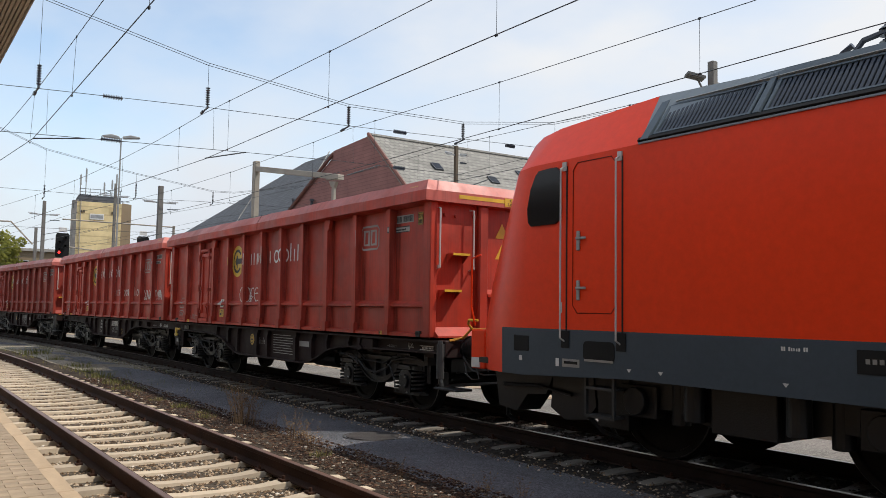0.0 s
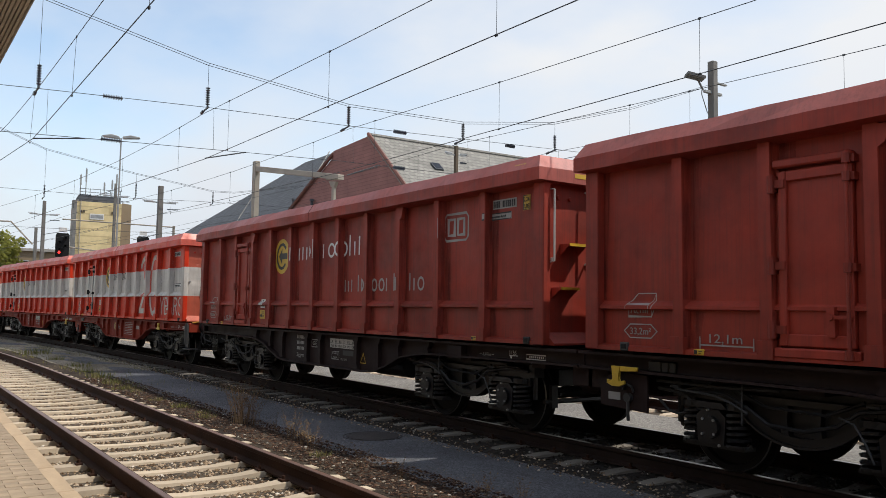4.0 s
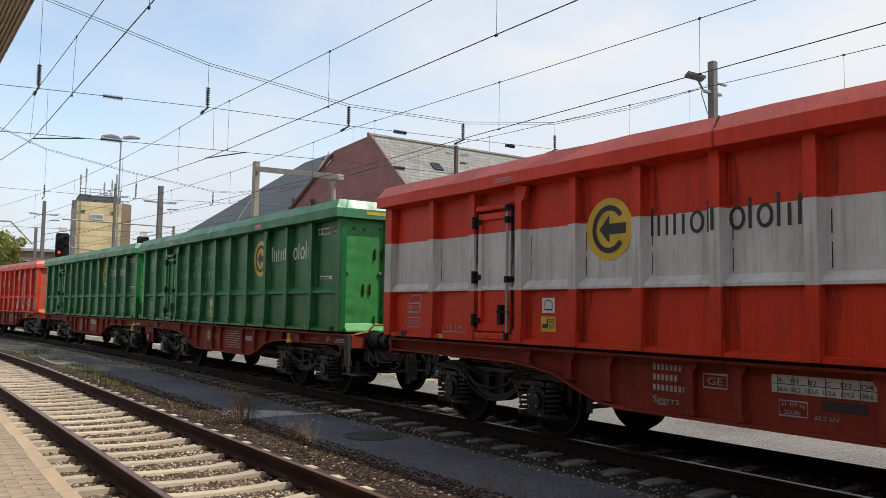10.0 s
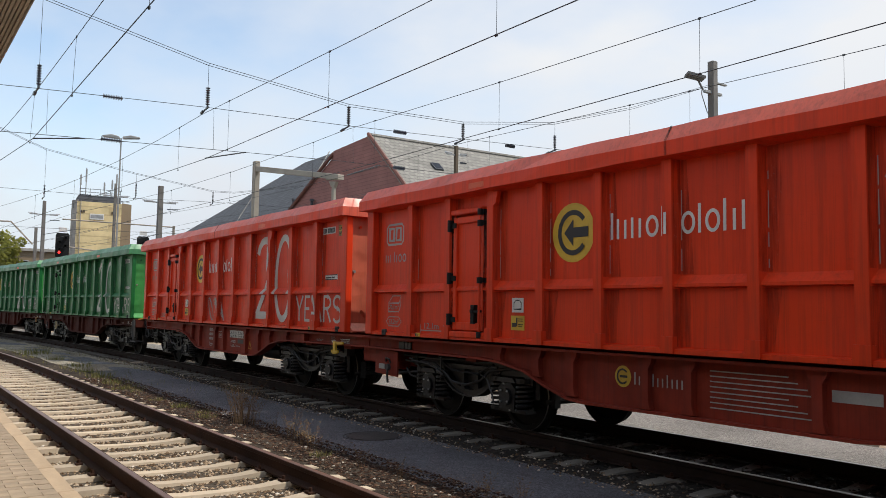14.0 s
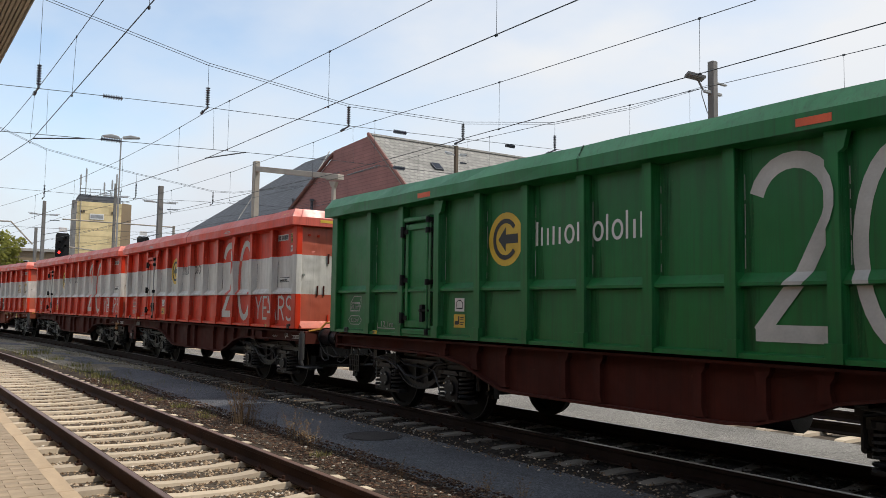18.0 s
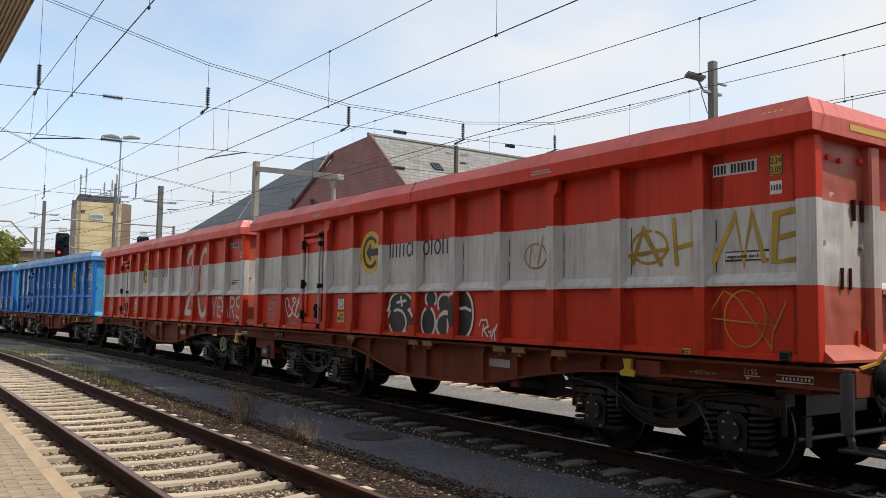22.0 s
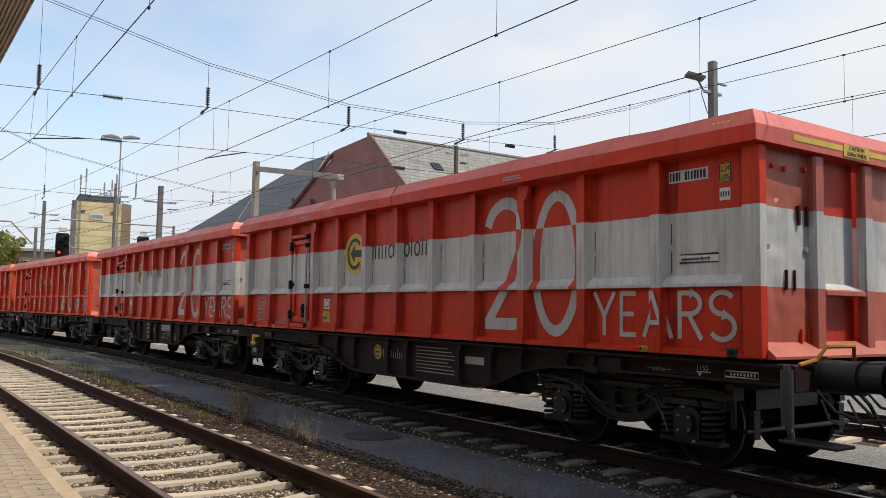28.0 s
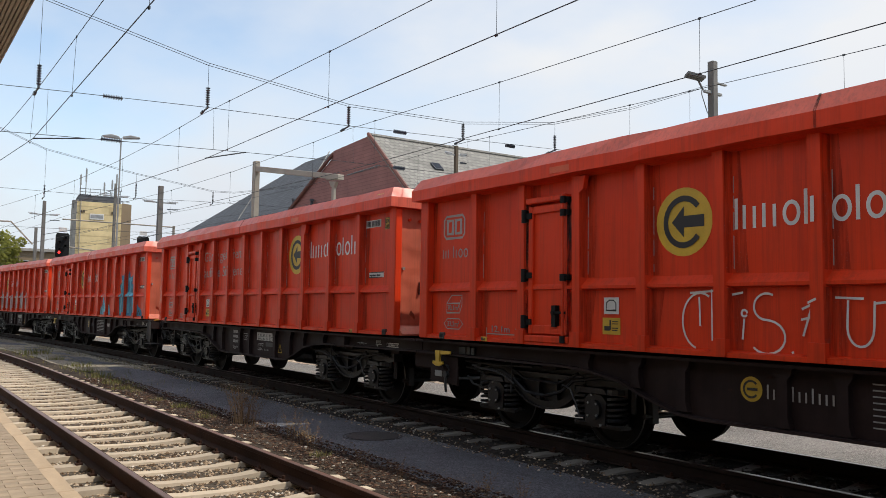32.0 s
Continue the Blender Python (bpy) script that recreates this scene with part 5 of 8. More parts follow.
def shoe_gear_mesh():
    def fill(bm):
        for s in (-1, 1):
            for x in (-1.42, 1.42):
                box(bm, x - 0.03, x + 0.03, s * 0.75 - 0.05, s * 0.75 + 0.05, 0.34, 0.62)
            rod(bm, (-1.4, s * 0.6, 0.5), (1.4, s * 0.6, 0.5), 0.022, 6)
        rod(bm, (-1.42, -0.9, 0.42), (-1.42, 0.9, 0.42), 0.03, 6)
        rod(bm, (1.42, -0.9, 0.42), (1.42, 0.9, 0.42), 0.03, 6)
        box(bm, -0.22, 0.22, -0.95, 0.95, 0.52, 0.78)
        box(bm, -1.30, 1.30, -0.55, 0.55, 0.60, 0.80)
        box(bm, -0.70, 0.70, -0.92, 0.92, 0.74, 0.86)
        pipe(bm, [(-1.3, -1.10, 0.74), (-1.0, -1.16, 0.80), (-0.7, -1.17, 0.79), (-0.45, -1.17, 0.68), (-0.25, -1.17, 0.56), (0.1, -1.17, 0.54), (0.4, -1.17, 0.62), (0.6, -1.17, 0.76), (1.0, -1.15, 0.82), (1.35, -1.1, 0.80)], 0.02, 6)
        pipe(bm, [(-0.6, -1.12, 0.84), (-0.3, -1.15, 0.72), (0.3, -1.15, 0.70), (0.62, -1.12, 0.84)], 0.016, 6)
        for x in (-1.36, 1.36):
            rod(bm, (x, -1.0, 0.45), (x, -1.0, 0.86), 0.03, 6)
            box(bm, x - 0.05, x + 0.05, -1.06, -0.9, 0.72, 0.88)
    me = mesh_of("brake_gear", fill)
    me.materials.append(MAT["step_steel"])
    bm = bmesh.new()
    bm.from_mesh(me)
    known = set(bm.faces)
    pipe(bm, [(-1.28, -1.19, 0.80), (-0.80, -1.20, 0.77), (-0.62, -1.20, 0.72), (-0.44, -1.20, 0.64)], 0.012, 6)
    pipe(bm, [(-0.50, -1.19, 0.90), (-0.50, -1.20, 0.52)], 0.009, 6)
    pipe(bm, [(0.42, -1.18, 0.70), (0.56, -1.19, 0.66), (0.66, -1.19, 0.50), (0.72, -1.19, 0.36)], 0.010, 6)
    for x in (-1.28, 0.72):
        rod(bm, (x - 0.05, -1.19, 0.82), (x + 0.06, -1.19, 0.82), 0.016, 6)
    for f in bm.faces:
        if f not in known:
            f.material_index = 1
    bm.to_mesh(me)
    bm.free()
    return me


def bogie(parent, x):
    """Bogie under a wagon, at x along it."""
    b = part("bogie", cached("shoe", shoe_gear_mesh), "bogie", parent, "black two-axle bogie", (x, 0, 0))
    for s in (-1, 1):
        part("side_frame", cached(("bs", s), lambda: bogie_side_mesh(s)), "bogie", b)
        for dx in (-0.9, 0.9):
            part("axle_box", cached(("ab", s), lambda: axle_box_mesh(s)), "bogie", b, loc=(dx, 0, 0))
            if s < 0:
                part("axle", cached("axle", axle_mesh), "wheel", b, loc=(dx, 0, WHEEL_R))
            for q in (-0.25, 0.25):
                part("coil_spring", cached(("coil", s), lambda: coil_mesh(s)), "bogie", b, loc=(dx + q, 0, 0))
    return b


def side_sill_mesh(s, x0, x1, deep=False):
    """Fish-bellied sole bar: shallow over the bogies, deep between them."""
    def fill(bm):
        low = [(x1, 0.93), (-9.55, 0.91), (-9.15, 0.89), (-8.65, 0.81), (-8.26, 0.66), (-7.89, 0.55), (-7.6, 0.525), (-4.5, 0.525), (-4.2, 0.55),
               (-3.82, 0.66), (-3.42, 0.81), (-2.95, 0.89), (-2.5, 0.91), (x0, 0.93)]
        if deep:
            low = [(x1, 0.93), (-9.55, 0.91), (-8.7, 0.90), (-8.2, 0.88), (-7.84, 0.81), (-7.3, 0.68), (-6.9, 0.595), (-6.5, 0.56), (-5.1, 0.58), (-4.4, 0.655), (-3.78, 0.77), (-3.44, 0.82), (-2.95, 0.88), (-2.5, 0.91), (x0, 0.93)]
        prism(bm, [(x1, 1.12)] + low + [(x0, 1.12)], s * 1.17, s * 1.20, "y")
        for a, b in zip(low, low[1:]):
            prism(bm, [(a[0], a[1]), (b[0], b[1]), (b[0], b[1] + 0.026), (a[0], a[1] + 0.026)], s * 1.14, s * 1.31, "y")
        box(bm, x1, x0, min(s * 1.14, s * 1.33), max(s * 1.14, s * 1.33), 1.09, 1.12)
    return mesh_of("sole_bar", fill)


def stiffener_mesh(x, h):
    def fill(bm):
        z0 = h
        lo, hi = [], []
        for u, z in ((0.10, 1.09), (0.085, 1.03), (0.05, 0.98), (0.05, z0 + 0.12), (0.075, z0 + 0.03)):
            lo.append((-u, z))
            hi.append((u, z))
        prism(bm, [(x + u, z) for u, z in lo] + [(x + u, z) for u, z in reversed(hi)], -1.27, -1.20, "y")
    return mesh_of("stiffener", fill)


def buffer_mesh():
    def fill(bm):
        rod(bm, (0.0, 0, 0), (0.03, 0, 0), 0.17, 16)
        rod(bm, (0.03, 0, 0), (0.36, 0, 0), 0.145, 36)
        rod(bm, (0.345, 0, 0), (0.375, 0, 0), 0.152, 36)
        rod(bm, (0.36, 0, 0), (0.58, 0, 0), 0.122, 36)
        rod(bm, (0.575, 0, 0), (0.60, 0, 0), 0.155, 20, 0.15)
        rod(bm, (0.60, 0, 0), (0.610, 0, 0), 0.15, 20, 0.11)
    return mesh_of("buffer", fill)


def wagon(paint_name, buffers_front, pale_grid=False):
    """Half of a twin flat wagon; origin under its container's front end, at rail level. Buffers at one end only."""
    w = new("flat_wagon")
    front, rear = (0.14, -12.6) if buffers_front else (0.42, -12.33)
    deep = paint_name == "wagon_brown"
    for s in (-1, 1):
        part("sole_bar", cached(("sill", s, front, deep), lambda: side_sill_mesh(s, front, rear, deep)), paint_name, w)
    for x, h in ((-2.75, 0.90), (-3.55, 0.78), (-4.15, 0.58), (-4.85, 0.53), (-6.2, 0.53), (-6.75, 0.53), (-7.85, 0.56), (-8.45, 0.74), (-9.2, 0.89)):
        part("stiffener", cached(("stiff", x), lambda: stiffener_mesh(x, h)), paint_name, w)

    def deck(bm):
        box(bm, -12.3, 0.1, -0.22, 0.22, 0.80, 1.10)
        for x in (-0.4, -1.9, -3.6, -6.1, -8.4, -9.9, -12.4):
            box(bm, x - 0.12, x + 0.12, -1.16, 1.16, 0.86, 1.10)
        for x in (-0.35, -11.95):
            for s in (-1, 1):
                box(bm, x - 0.1, x + 0.1, s * 1.15 - 0.1, s * 1.15 + 0.1, 1.12, 1.152)
    part("deck_frame", cached("deck", lambda: mesh_of("deck_frame", deck)), paint_name, w)
    for x in (-2.0, -10.07):
        bogie(w, x)

    def tank(bm):
        rod(bm, (-5.2, -0.55, 0.62), (-4.2, -0.55, 0.62), 0.19, 14)
    part("valve_box", cached("valve", lambda: boxes_mesh("valve_box", (-6.6, -6.3, -0.9, -0.5, 0.5, 0.8), bevel=0.02)), "bogie", w)
    part("air_tank", cached("tank", lambda: mesh_of("air_tank", tank)), "bogie", w)
    end = 0.14 if buffers_front else -12.33
    f = 1 if buffers_front else -1

    def head(bm):
        box(bm, min(end, end + f * 0.06), max(end, end + f * 0.06), -1.3, 1.3, 0.88, 1.12)
    part("headstock", cached(("head", f), lambda: mesh_of("headstock", head, 0.01)), paint_name, w)
    for s in (-1, 1):
        ob = part("buffer", cached("buffer", buffer_mesh), "bogie", w, "black round buffer")
        ob.matrix_basis = pose(end + f * 0.06, s * 0.875, 1.02, 0, 0, 0 if f > 0 else 180)

    def coupler(bm):
        box(bm, min(end, end + f * 0.35), max(end, end + f * 0.35), -0.06, 0.06, 0.98, 1.06)
        pipe(bm, [(end + f * 0.3, 0, 1.0), (end + f * 0.42, 0, 0.9), (end + f * 0.44, 0, 0.72), (end + f * 0.36, 0, 0.62)], 0.035, 6)
        for y in (-0.35, 0.35):
            pipe(bm, [(end + f * 0.05, y, 0.9), (end + f * 0.2, y, 0.75), (end + f * 0.34, y, 0.5), (end + f * 0.48, y * 0.8, 0.52), (end + f * 0.62, y * 0.6, 0.74)], 0.018, 6)
    def rods(bm):
        for q in (-1.0, -0.25):
            pipe(bm, [(end + f * 0.08, q, 0.90), (end + f * 0.22, q + 0.05, 0.72), (end + f * 0.42, q + 0.12, 0.66), (end + f * 0.60, q + 0.18, 0.68)], 0.013, 6)
            pipe(bm, [(end + f * 0.30, q + 0.08, 0.92), (end + f * 0.50, q + 0.14, 0.70)], 0.013, 6)
        rod(bm, (end + f * 0.62, -0.55, 0.64), (end + f * 0.66, -0.56, 0.50), 0.010, 8)
        rod(bm, (end + f * 0.66, -0.56, 0.51), (end + f * 0.72, -0.57, 0.33), 0.013, 8, 0.022)
        pipe(bm, [(end + f * 0.12, -1.0, 0.82), (end + f * 0.20, -1.02, 0.66), (end + f * 0.34, -1.03, 0.60), (end + f * 0.50, -1.03, 0.62), (end + f * 0.36, -1.0, 0.84)], 0.011, 6)
    part("uncoupling_gear", cached(("urods", f), lambda: mesh_of("uncoupling_gear", rods)), "step_steel", w, "thin worn uncoupling rods and a hanging handle")["kind"] = "stuff"
    part("coupling", cached(("coup", f), lambda: mesh_of("coupling", coupler)), "bogie", w, "screw coupling with slack hoses")

    def step(bm):
        rod(bm, (end + 0.01, -1.34, 0.60), (end + 0.01, -1.34, 1.08), 0.055, 12)
        rod(bm, (end + 0.01, -1.34, 1.08), (end + 0.01, -1.34, 1.12), 0.032, 8)
        box(bm, end - 0.06, end + 0.0, -1.33, -1.20, 0.90, 1.06)
        pipe(bm, [(end + 0.01, -1.34, 0.62), (end + 0.04, -1.34, 0.54), (end + 0.04, -1.33, 0.49)], 0.03, 8)
    if buffers_front:
        part("step_post", cached(("step", f), lambda: mesh_of("step_post", step)), "step_steel", w, "worn grey tubular step post")
        part("step_board", cached(("board", f), lambda: boxes_mesh("step_board", (end - 0.04, end + 0.50, -1.42, -1.14, 0.455, 0.485), bevel=0.008)), "bogie", w, "dark shunter's step board")

    def grab(bm):
        pipe(bm, [(end + f * 0.05, -1.22, 1.12), (end + f * 0.08, -1.0, 1.16), (end + f * 0.12, -0.9, 1.28), (end + f * 0.12, -0.45, 1.28), (end + f * 0.08, -0.38, 1.14)], 0.02, 6)
    part("grab_rail", cached(("grab", f), lambda: mesh_of("grab_rail", grab)), "rail_yellow", w, "yellow shunter's grab rail")
    # inner end: short bar coupling with its casing
    inner = -12.5 if buffers_front else 0.3

    def bar(bm):
        box(bm, inner - 0.34, inner + 0.45, -0.55, 0.55, 0.62, 1.0)
        rod(bm, (inner - 0.4, -0.62, 0.72), (inner + 0.1, -0.62, 0.72), 0.16, 12)
        box(bm, inner - 0.1, inner + 0.25, -1.18, -0.6, 0.70, 1.08)
    part("bar_coupling", cached(("bar", inner), lambda: mesh_of("bar_coupling", bar, 0.02)), paint_name, w, "boxed bar coupling between the wagon halves")
    # lashing eye and small yellow fittings
    def eye(bm):
        box(bm, -2.14, -1.82, -1.30, -1.18, 0.90, 1.07)
    part("lashing_bracket", cached("eye", lambda: mesh_of("lashing_bracket", eye)), paint_name, w, "lashing bracket on the sole bar")

    def hook_fill(bm):
        prism(bm, [(-2.29, 1.07), (-2.17, 1.07), (-2.19, 0.97), (-2.12, 0.93), (-2.14, 0.89), (-2.32, 0.89), (-2.34, 0.93), (-2.27, 0.97)], -1.335, -1.30, "y")
    if buffers_front:
        part("lashing_hook", cached("hook", lambda: mesh_of("lashing_hook", hook_fill)), "yellow" if paint_name in ("wagon_red", "wagon_brown") else paint_name, w, "small hook below the container")

    def lever(bm):
        x = -0.53 if not buffers_front else -12.02
        prism(bm, [(x - 0.06, 0.985), (x + 0.06, 0.985), (x + 0.035, 0.86), (x + 0.05, 0.82), (x + 0.12, 0.84), (x + 0.125, 0.80), (x + 0.05, 0.77), (x - 0.05, 0.77), (x - 0.125, 0.80), (x - 0.12, 0.84), (x - 0.05, 0.82), (x - 0.035, 0.86)], -1.345, -1.31, "y")
        prism(bm, [(x + 0.061, 0.93), (x + 0.30, 0.945), (x + 0.30, 0.985), (x + 0.061, 0.985)], -1.342, -1.312, "y")
    if buffers_front == (paint_name == "wagon_dark"):
        part("release_lever", cached(("lever", buffers_front), lambda: mesh_of("release_lever", lever, 0.005)), "clamp_tan" if paint_name == "wagon_rust" else "yellow", w, "yellow anchor-shaped release lever")
    if buffers_front:
        def gusset(bm):
            prism(bm, [(-12.32, 0.55), (-11.66, 0.52), (-11.66, 0.90), (-12.1, 0.92), (-12.32, 0.81)], -1.25, -1.225, "y")
            prism(bm, [(-12.32, 0.55), (-12.28, 0.55), (-12.28, 0.83), (-12.32, 0.81)], -1.224, -0.95, "y")
        g = part("gusset_plate", cached("gusset", lambda: mesh_of("gusset_plate", gusset)), paint_name, w, "stout plate below the inner wagon end")
        part("gusset_hook", cached("gushook", lambda: mesh_of("gusset_hook", lambda bm: (rod(bm, (-11.90, -1.25, 0.66), (-11.90, -1.30, 0.66), 0.05, 10), pipe(bm, [(-11.90, -1.28, 0.62), (-11.90, -1.28, 0.50), (-11.90, -1.27, 0.42)], 0.018, 6), pipe(bm, [(-11.98, -1.26, 0.74), (-11.93, -1.29, 0.80), (-11.84, -1.29, 0.78), (-11.84, -1.26, 0.72)], 0.014, 6)))), "step_steel", g, "worn pin and hanging hook")
        part("type_plate", cached("typeplate", lambda: boxes_mesh("type_plate", (-12.20, -12.03, -1.256, -1.2505, 0.62, 0.70))), "faded_white", g, "small pale plate")
        part("cover_box", cached("coverbox", lambda: boxes_mesh("cover_box", (-11.66, -11.50, -1.235, -1.205, 0.95, 1.06), (-11.49, -11.40, -1.235, -1.205, 0.95, 1.06), (-11.39, -11.31, -1.235, -1.205, 0.95, 1.06), bevel=0.008)), "bogie", w, "dark cover box on the sole bar")
        part("air_pipe", cached("airpipe", lambda: mesh_of("air_pipe", lambda bm: (pipe(bm, [(-11.62, -1.15, 0.86), (-10.9, -1.16, 0.85), (-10.2, -1.16, 0.87)], 0.016, 6), pipe(bm, [(-11.62, -1.12, 0.78), (-11.3, -1.13, 0.76), (-11.1, -1.12, 0.62), (-10.95, -1.10, 0.60)], 0.018, 6), pipe(bm, [(-11.62, -1.1, 0.66), (-11.5, -1.1, 0.56), (-11.35, -1.1, 0.54), (-11.2, -1.1, 0.60)], 0.016, 6)))), "step_steel", w, "worn air pipes below the wagon end")
    else:
        def grid_bars(bm):
            for i in range(6):
                x = -12.19 + 0.066 * i
                box(bm, x - 0.005, x + 0.005, -1.128, -1.116, 0.505, 0.775)
            for z in (0.505, 0.595, 0.685, 0.775):
                box(bm, -12.196, -11.854, -1.131, -1.114, z - 0.006, z + 0.006)
        g = part("grid_panel", cached("gridplate", lambda: boxes_mesh("grid_panel", (-12.19, -11.86, -1.114, -1.10, 0.505, 0.775), (-12.06, -11.99, -1.12, -1.09, 0.47, 0.51))), "grid_pale" if pale_grid else "bogie", w, "pale green gridded panel hung below the wagon end" if pale_grid else "dark gridded panel hung below the wagon end")
        part("grid_bars", cached("gridbars", lambda: mesh_of("grid_bars", grid_bars)), "bogie", g)["kind"] = "stuff"
        part("grid_hanger", cached("gridhang", lambda: boxes_mesh("grid_hanger", (-12.15, -12.13, -1.118, -1.106, 0.77, 0.92), (-11.92, -11.90, -1.118, -1.106, 0.77, 0.92))), "bogie", g)

    def flat_mark(key, fill, mat="white", label=""):
        def make():
            bm = bmesh.new()
            fill(bm)
            lift = 0.006 if key == "wemc" else 0.0
            for v in bm.verts:
                v.co.y = -1.206 - v.co.y - lift
            me = bpy.data.meshes.new("stencil_mark")
            bm.to_mesh(me)
            bm.free()
            me.materials.append(None)
            return me
        ob = part("stencil_mark", cached(("mark", key), make), mat, w, label)
        if key in ("wdim", "wrev", "wtriu", "wbr", "wtx", "wrule") or key[0] == "wnum":
            tagged(ob, kind="stuff")
    if deep:
        def clamp(bm):
            prism(bm, [(-0.13, 0.0), (0.13, 0.0), (0.10, 0.075), (-0.12, 0.075)], -1.36, -1.335, "y")
            box(bm, -0.10, 0.10, -1.334, -1.20, 0.03, 0.06)
            prism(bm, [(-0.06, 0.03), (0.0, 0.03), (0.02, -0.04), (-0.03, -0.05)], -1.33, -1.28, "y")
        for x in (-8.28, -6.37, -6.0, -4.36, -3.98, -3.26):
            part("load_clamp", cached("clamp", lambda: mesh_of("load_clamp", clamp, 0.006)), "clamp_tan", w, "rusty tan load clamp", (x, 0, 1.035))
        flat_mark("wlab", lambda bm: quad(bm, -6.63, -6.34, 0.94, 1.0), "faded_white", "pale data plate on the sole bar")
    elif buffers_front and paint_name != "wagon_rust":
        flat_mark("wemb", lambda bm: disc(bm, -7.10, 0.87, 0.115), "yellow", "small round yellow emblem")
        flat_mark("wemc", lambda bm: (stroke_faces(bm, arc(-7.10, 0.87, 0.075, 0.075, 40, 320, 16), 0.02), stroke_faces(bm, [(-7.14, 0.87), (-7.03, 0.87)], 0.025)), "dark_text")
        flat_mark("wbr", lambda bm: [quad(bm, -6.94 + i * 0.062, -6.922 + i * 0.062, 0.795, 0.885 + 0.04 * (i % 7 == 0 or i == 4)) for i in range(11)], "faded_white", "small pale strokes beside the emblem")
        flat_mark("wtx", lambda bm: [quad(bm, -5.98, -5.15 + 0.09 * ((i * 5) % 4), 1.0 - i * 0.05, 1.012 - i * 0.05) for i in range(8)], "faded_white", "rows of fine pale writing")
        flat_mark("wlab", lambda bm: quad(bm, -4.75, -4.32, 0.83, 0.93), "faded_white", "pale data plate on the sole bar")
    elif paint_name != "wagon_rust":
        for i in range(4):
            flat_mark(("wnum", i), lambda bm: [quad(bm, -7.25 + 0.055 * k, -7.215 + 0.055 * k, 0.975 - i * 0.105, 1.035 - i * 0.105) for k in range((7, 6, 8, 0)[i])] or [quad(bm, -7.25, -7.24, 1.04, 1.05)], "faded_white")
        flat_mark("wge", lambda bm: stroke_faces(bm, [(-6.62, 0.845), (-6.35, 0.845), (-6.35, 0.975), (-6.62, 0.975)], 0.010, True), "faded_white")
        for key, words, x, z, size, wd in (("wgt", "GE", -6.57, 0.875, 0.1, 0.17), ("wty", "Sggrrs", -7.25, 0.64, 0.1, 0.34), ("wkt", "41 400 kg", -5.79, 0.752, 0.05, 0.23), ("w20", "20,0t", -5.76, 0.685, 0.05, 0.16), ("wkn", "20,2 kN", -5.48, 0.665, 0.05, 0.22)):
            t = part("lettering", cached(("stencil", key), lambda: text_mesh("lettering", words, size, wd, 0.001)), "faded_white", w)
            t.location = (x, -1.208, z)
            t["kind"] = "stuff"
        for text, z in (("A   B1   B2   C   D2   D4", 0.957), ("86,6  92,2  102,6  122,6  129,5  138,6", 0.882)):
            t = part("table_row", cached(("entry", text), lambda: text_mesh("table_row", text, 0.055, 0.86, 0.001)), "dark_text", w)
            t.location = (-5.82, -1.2125, z)
        flat_mark("wtable", lambda bm: quad(bm, -5.88, -4.90, 0.865, 1.025), "silver", "pale ruled load table on the sole bar")
        flat_mark("wrule", lambda bm: [stroke_faces(bm, [(-5.82 + 0.15 * k, 0.865), (-5.82 + 0.15 * k, 1.025)], 0.007) for k in range(7)], "dark_text")
        flat_mark("wrow", lambda bm: stroke_faces(bm, [(-5.88, 0.945), (-4.90, 0.945)], 0.007), "dark_text")
        flat_mark("wblk", lambda bm: quad(bm, -5.40, -5.02, 0.75, 0.835), "dark_text", "black blanked-out panel")
        flat_mark("wkg", lambda bm: stroke_faces(bm, [(-5.81, 0.67), (-5.54, 0.67), (-5.54, 0.80), (-5.81, 0.80)], 0.008, True), "faded_white")
        flat_mark("wtri", lambda bm: stroke_faces(bm, [(-4.77, 0.66), (-4.60, 0.66), (-4.685, 0.82)], 0.014, True), "yellow")
    flat_mark("wdim", lambda bm: (quad(bm, -1.53, -1.48, 0.982, 0.99), quad(bm, -1.27, -1.22, 0.982, 0.99)), "faded_white")
    flat_mark("wrev", lambda bm: [stroke_faces(bm, [(-0.58, 0.965), (-0.22, 0.965), (-0.22, 1.02), (-0.58, 1.02)], 0.008, True)] + [quad(bm, -0.52 + 0.036 * i, -0.50 + 0.036 * i, 0.98, 1.005) for i in range(8)])
    words = part("lettering", cached("w1155", lambda: text_mesh("lettering", "1155", 0.07, 0.13, 0.001)), "white", w)
    words.location = (-0.90, -1.207, 1.005)
    flat_mark("wtriu", lambda bm: (quad(bm, -0.91, -0.74, 0.985, 0.995), bm.faces.new([bm.verts.new((x, 0.001, z)) for x, z in ((-0.895, 0.980), (-0.845, 0.980), (-0.87, 0.945))])))
    span = part("lettering", cached("w807", lambda: text_mesh("lettering", "8,07m", 0.055, 0.17, 0.001)), "faded_white", w)
    span.location = (-1.46, -1.207, 0.965)
    return w


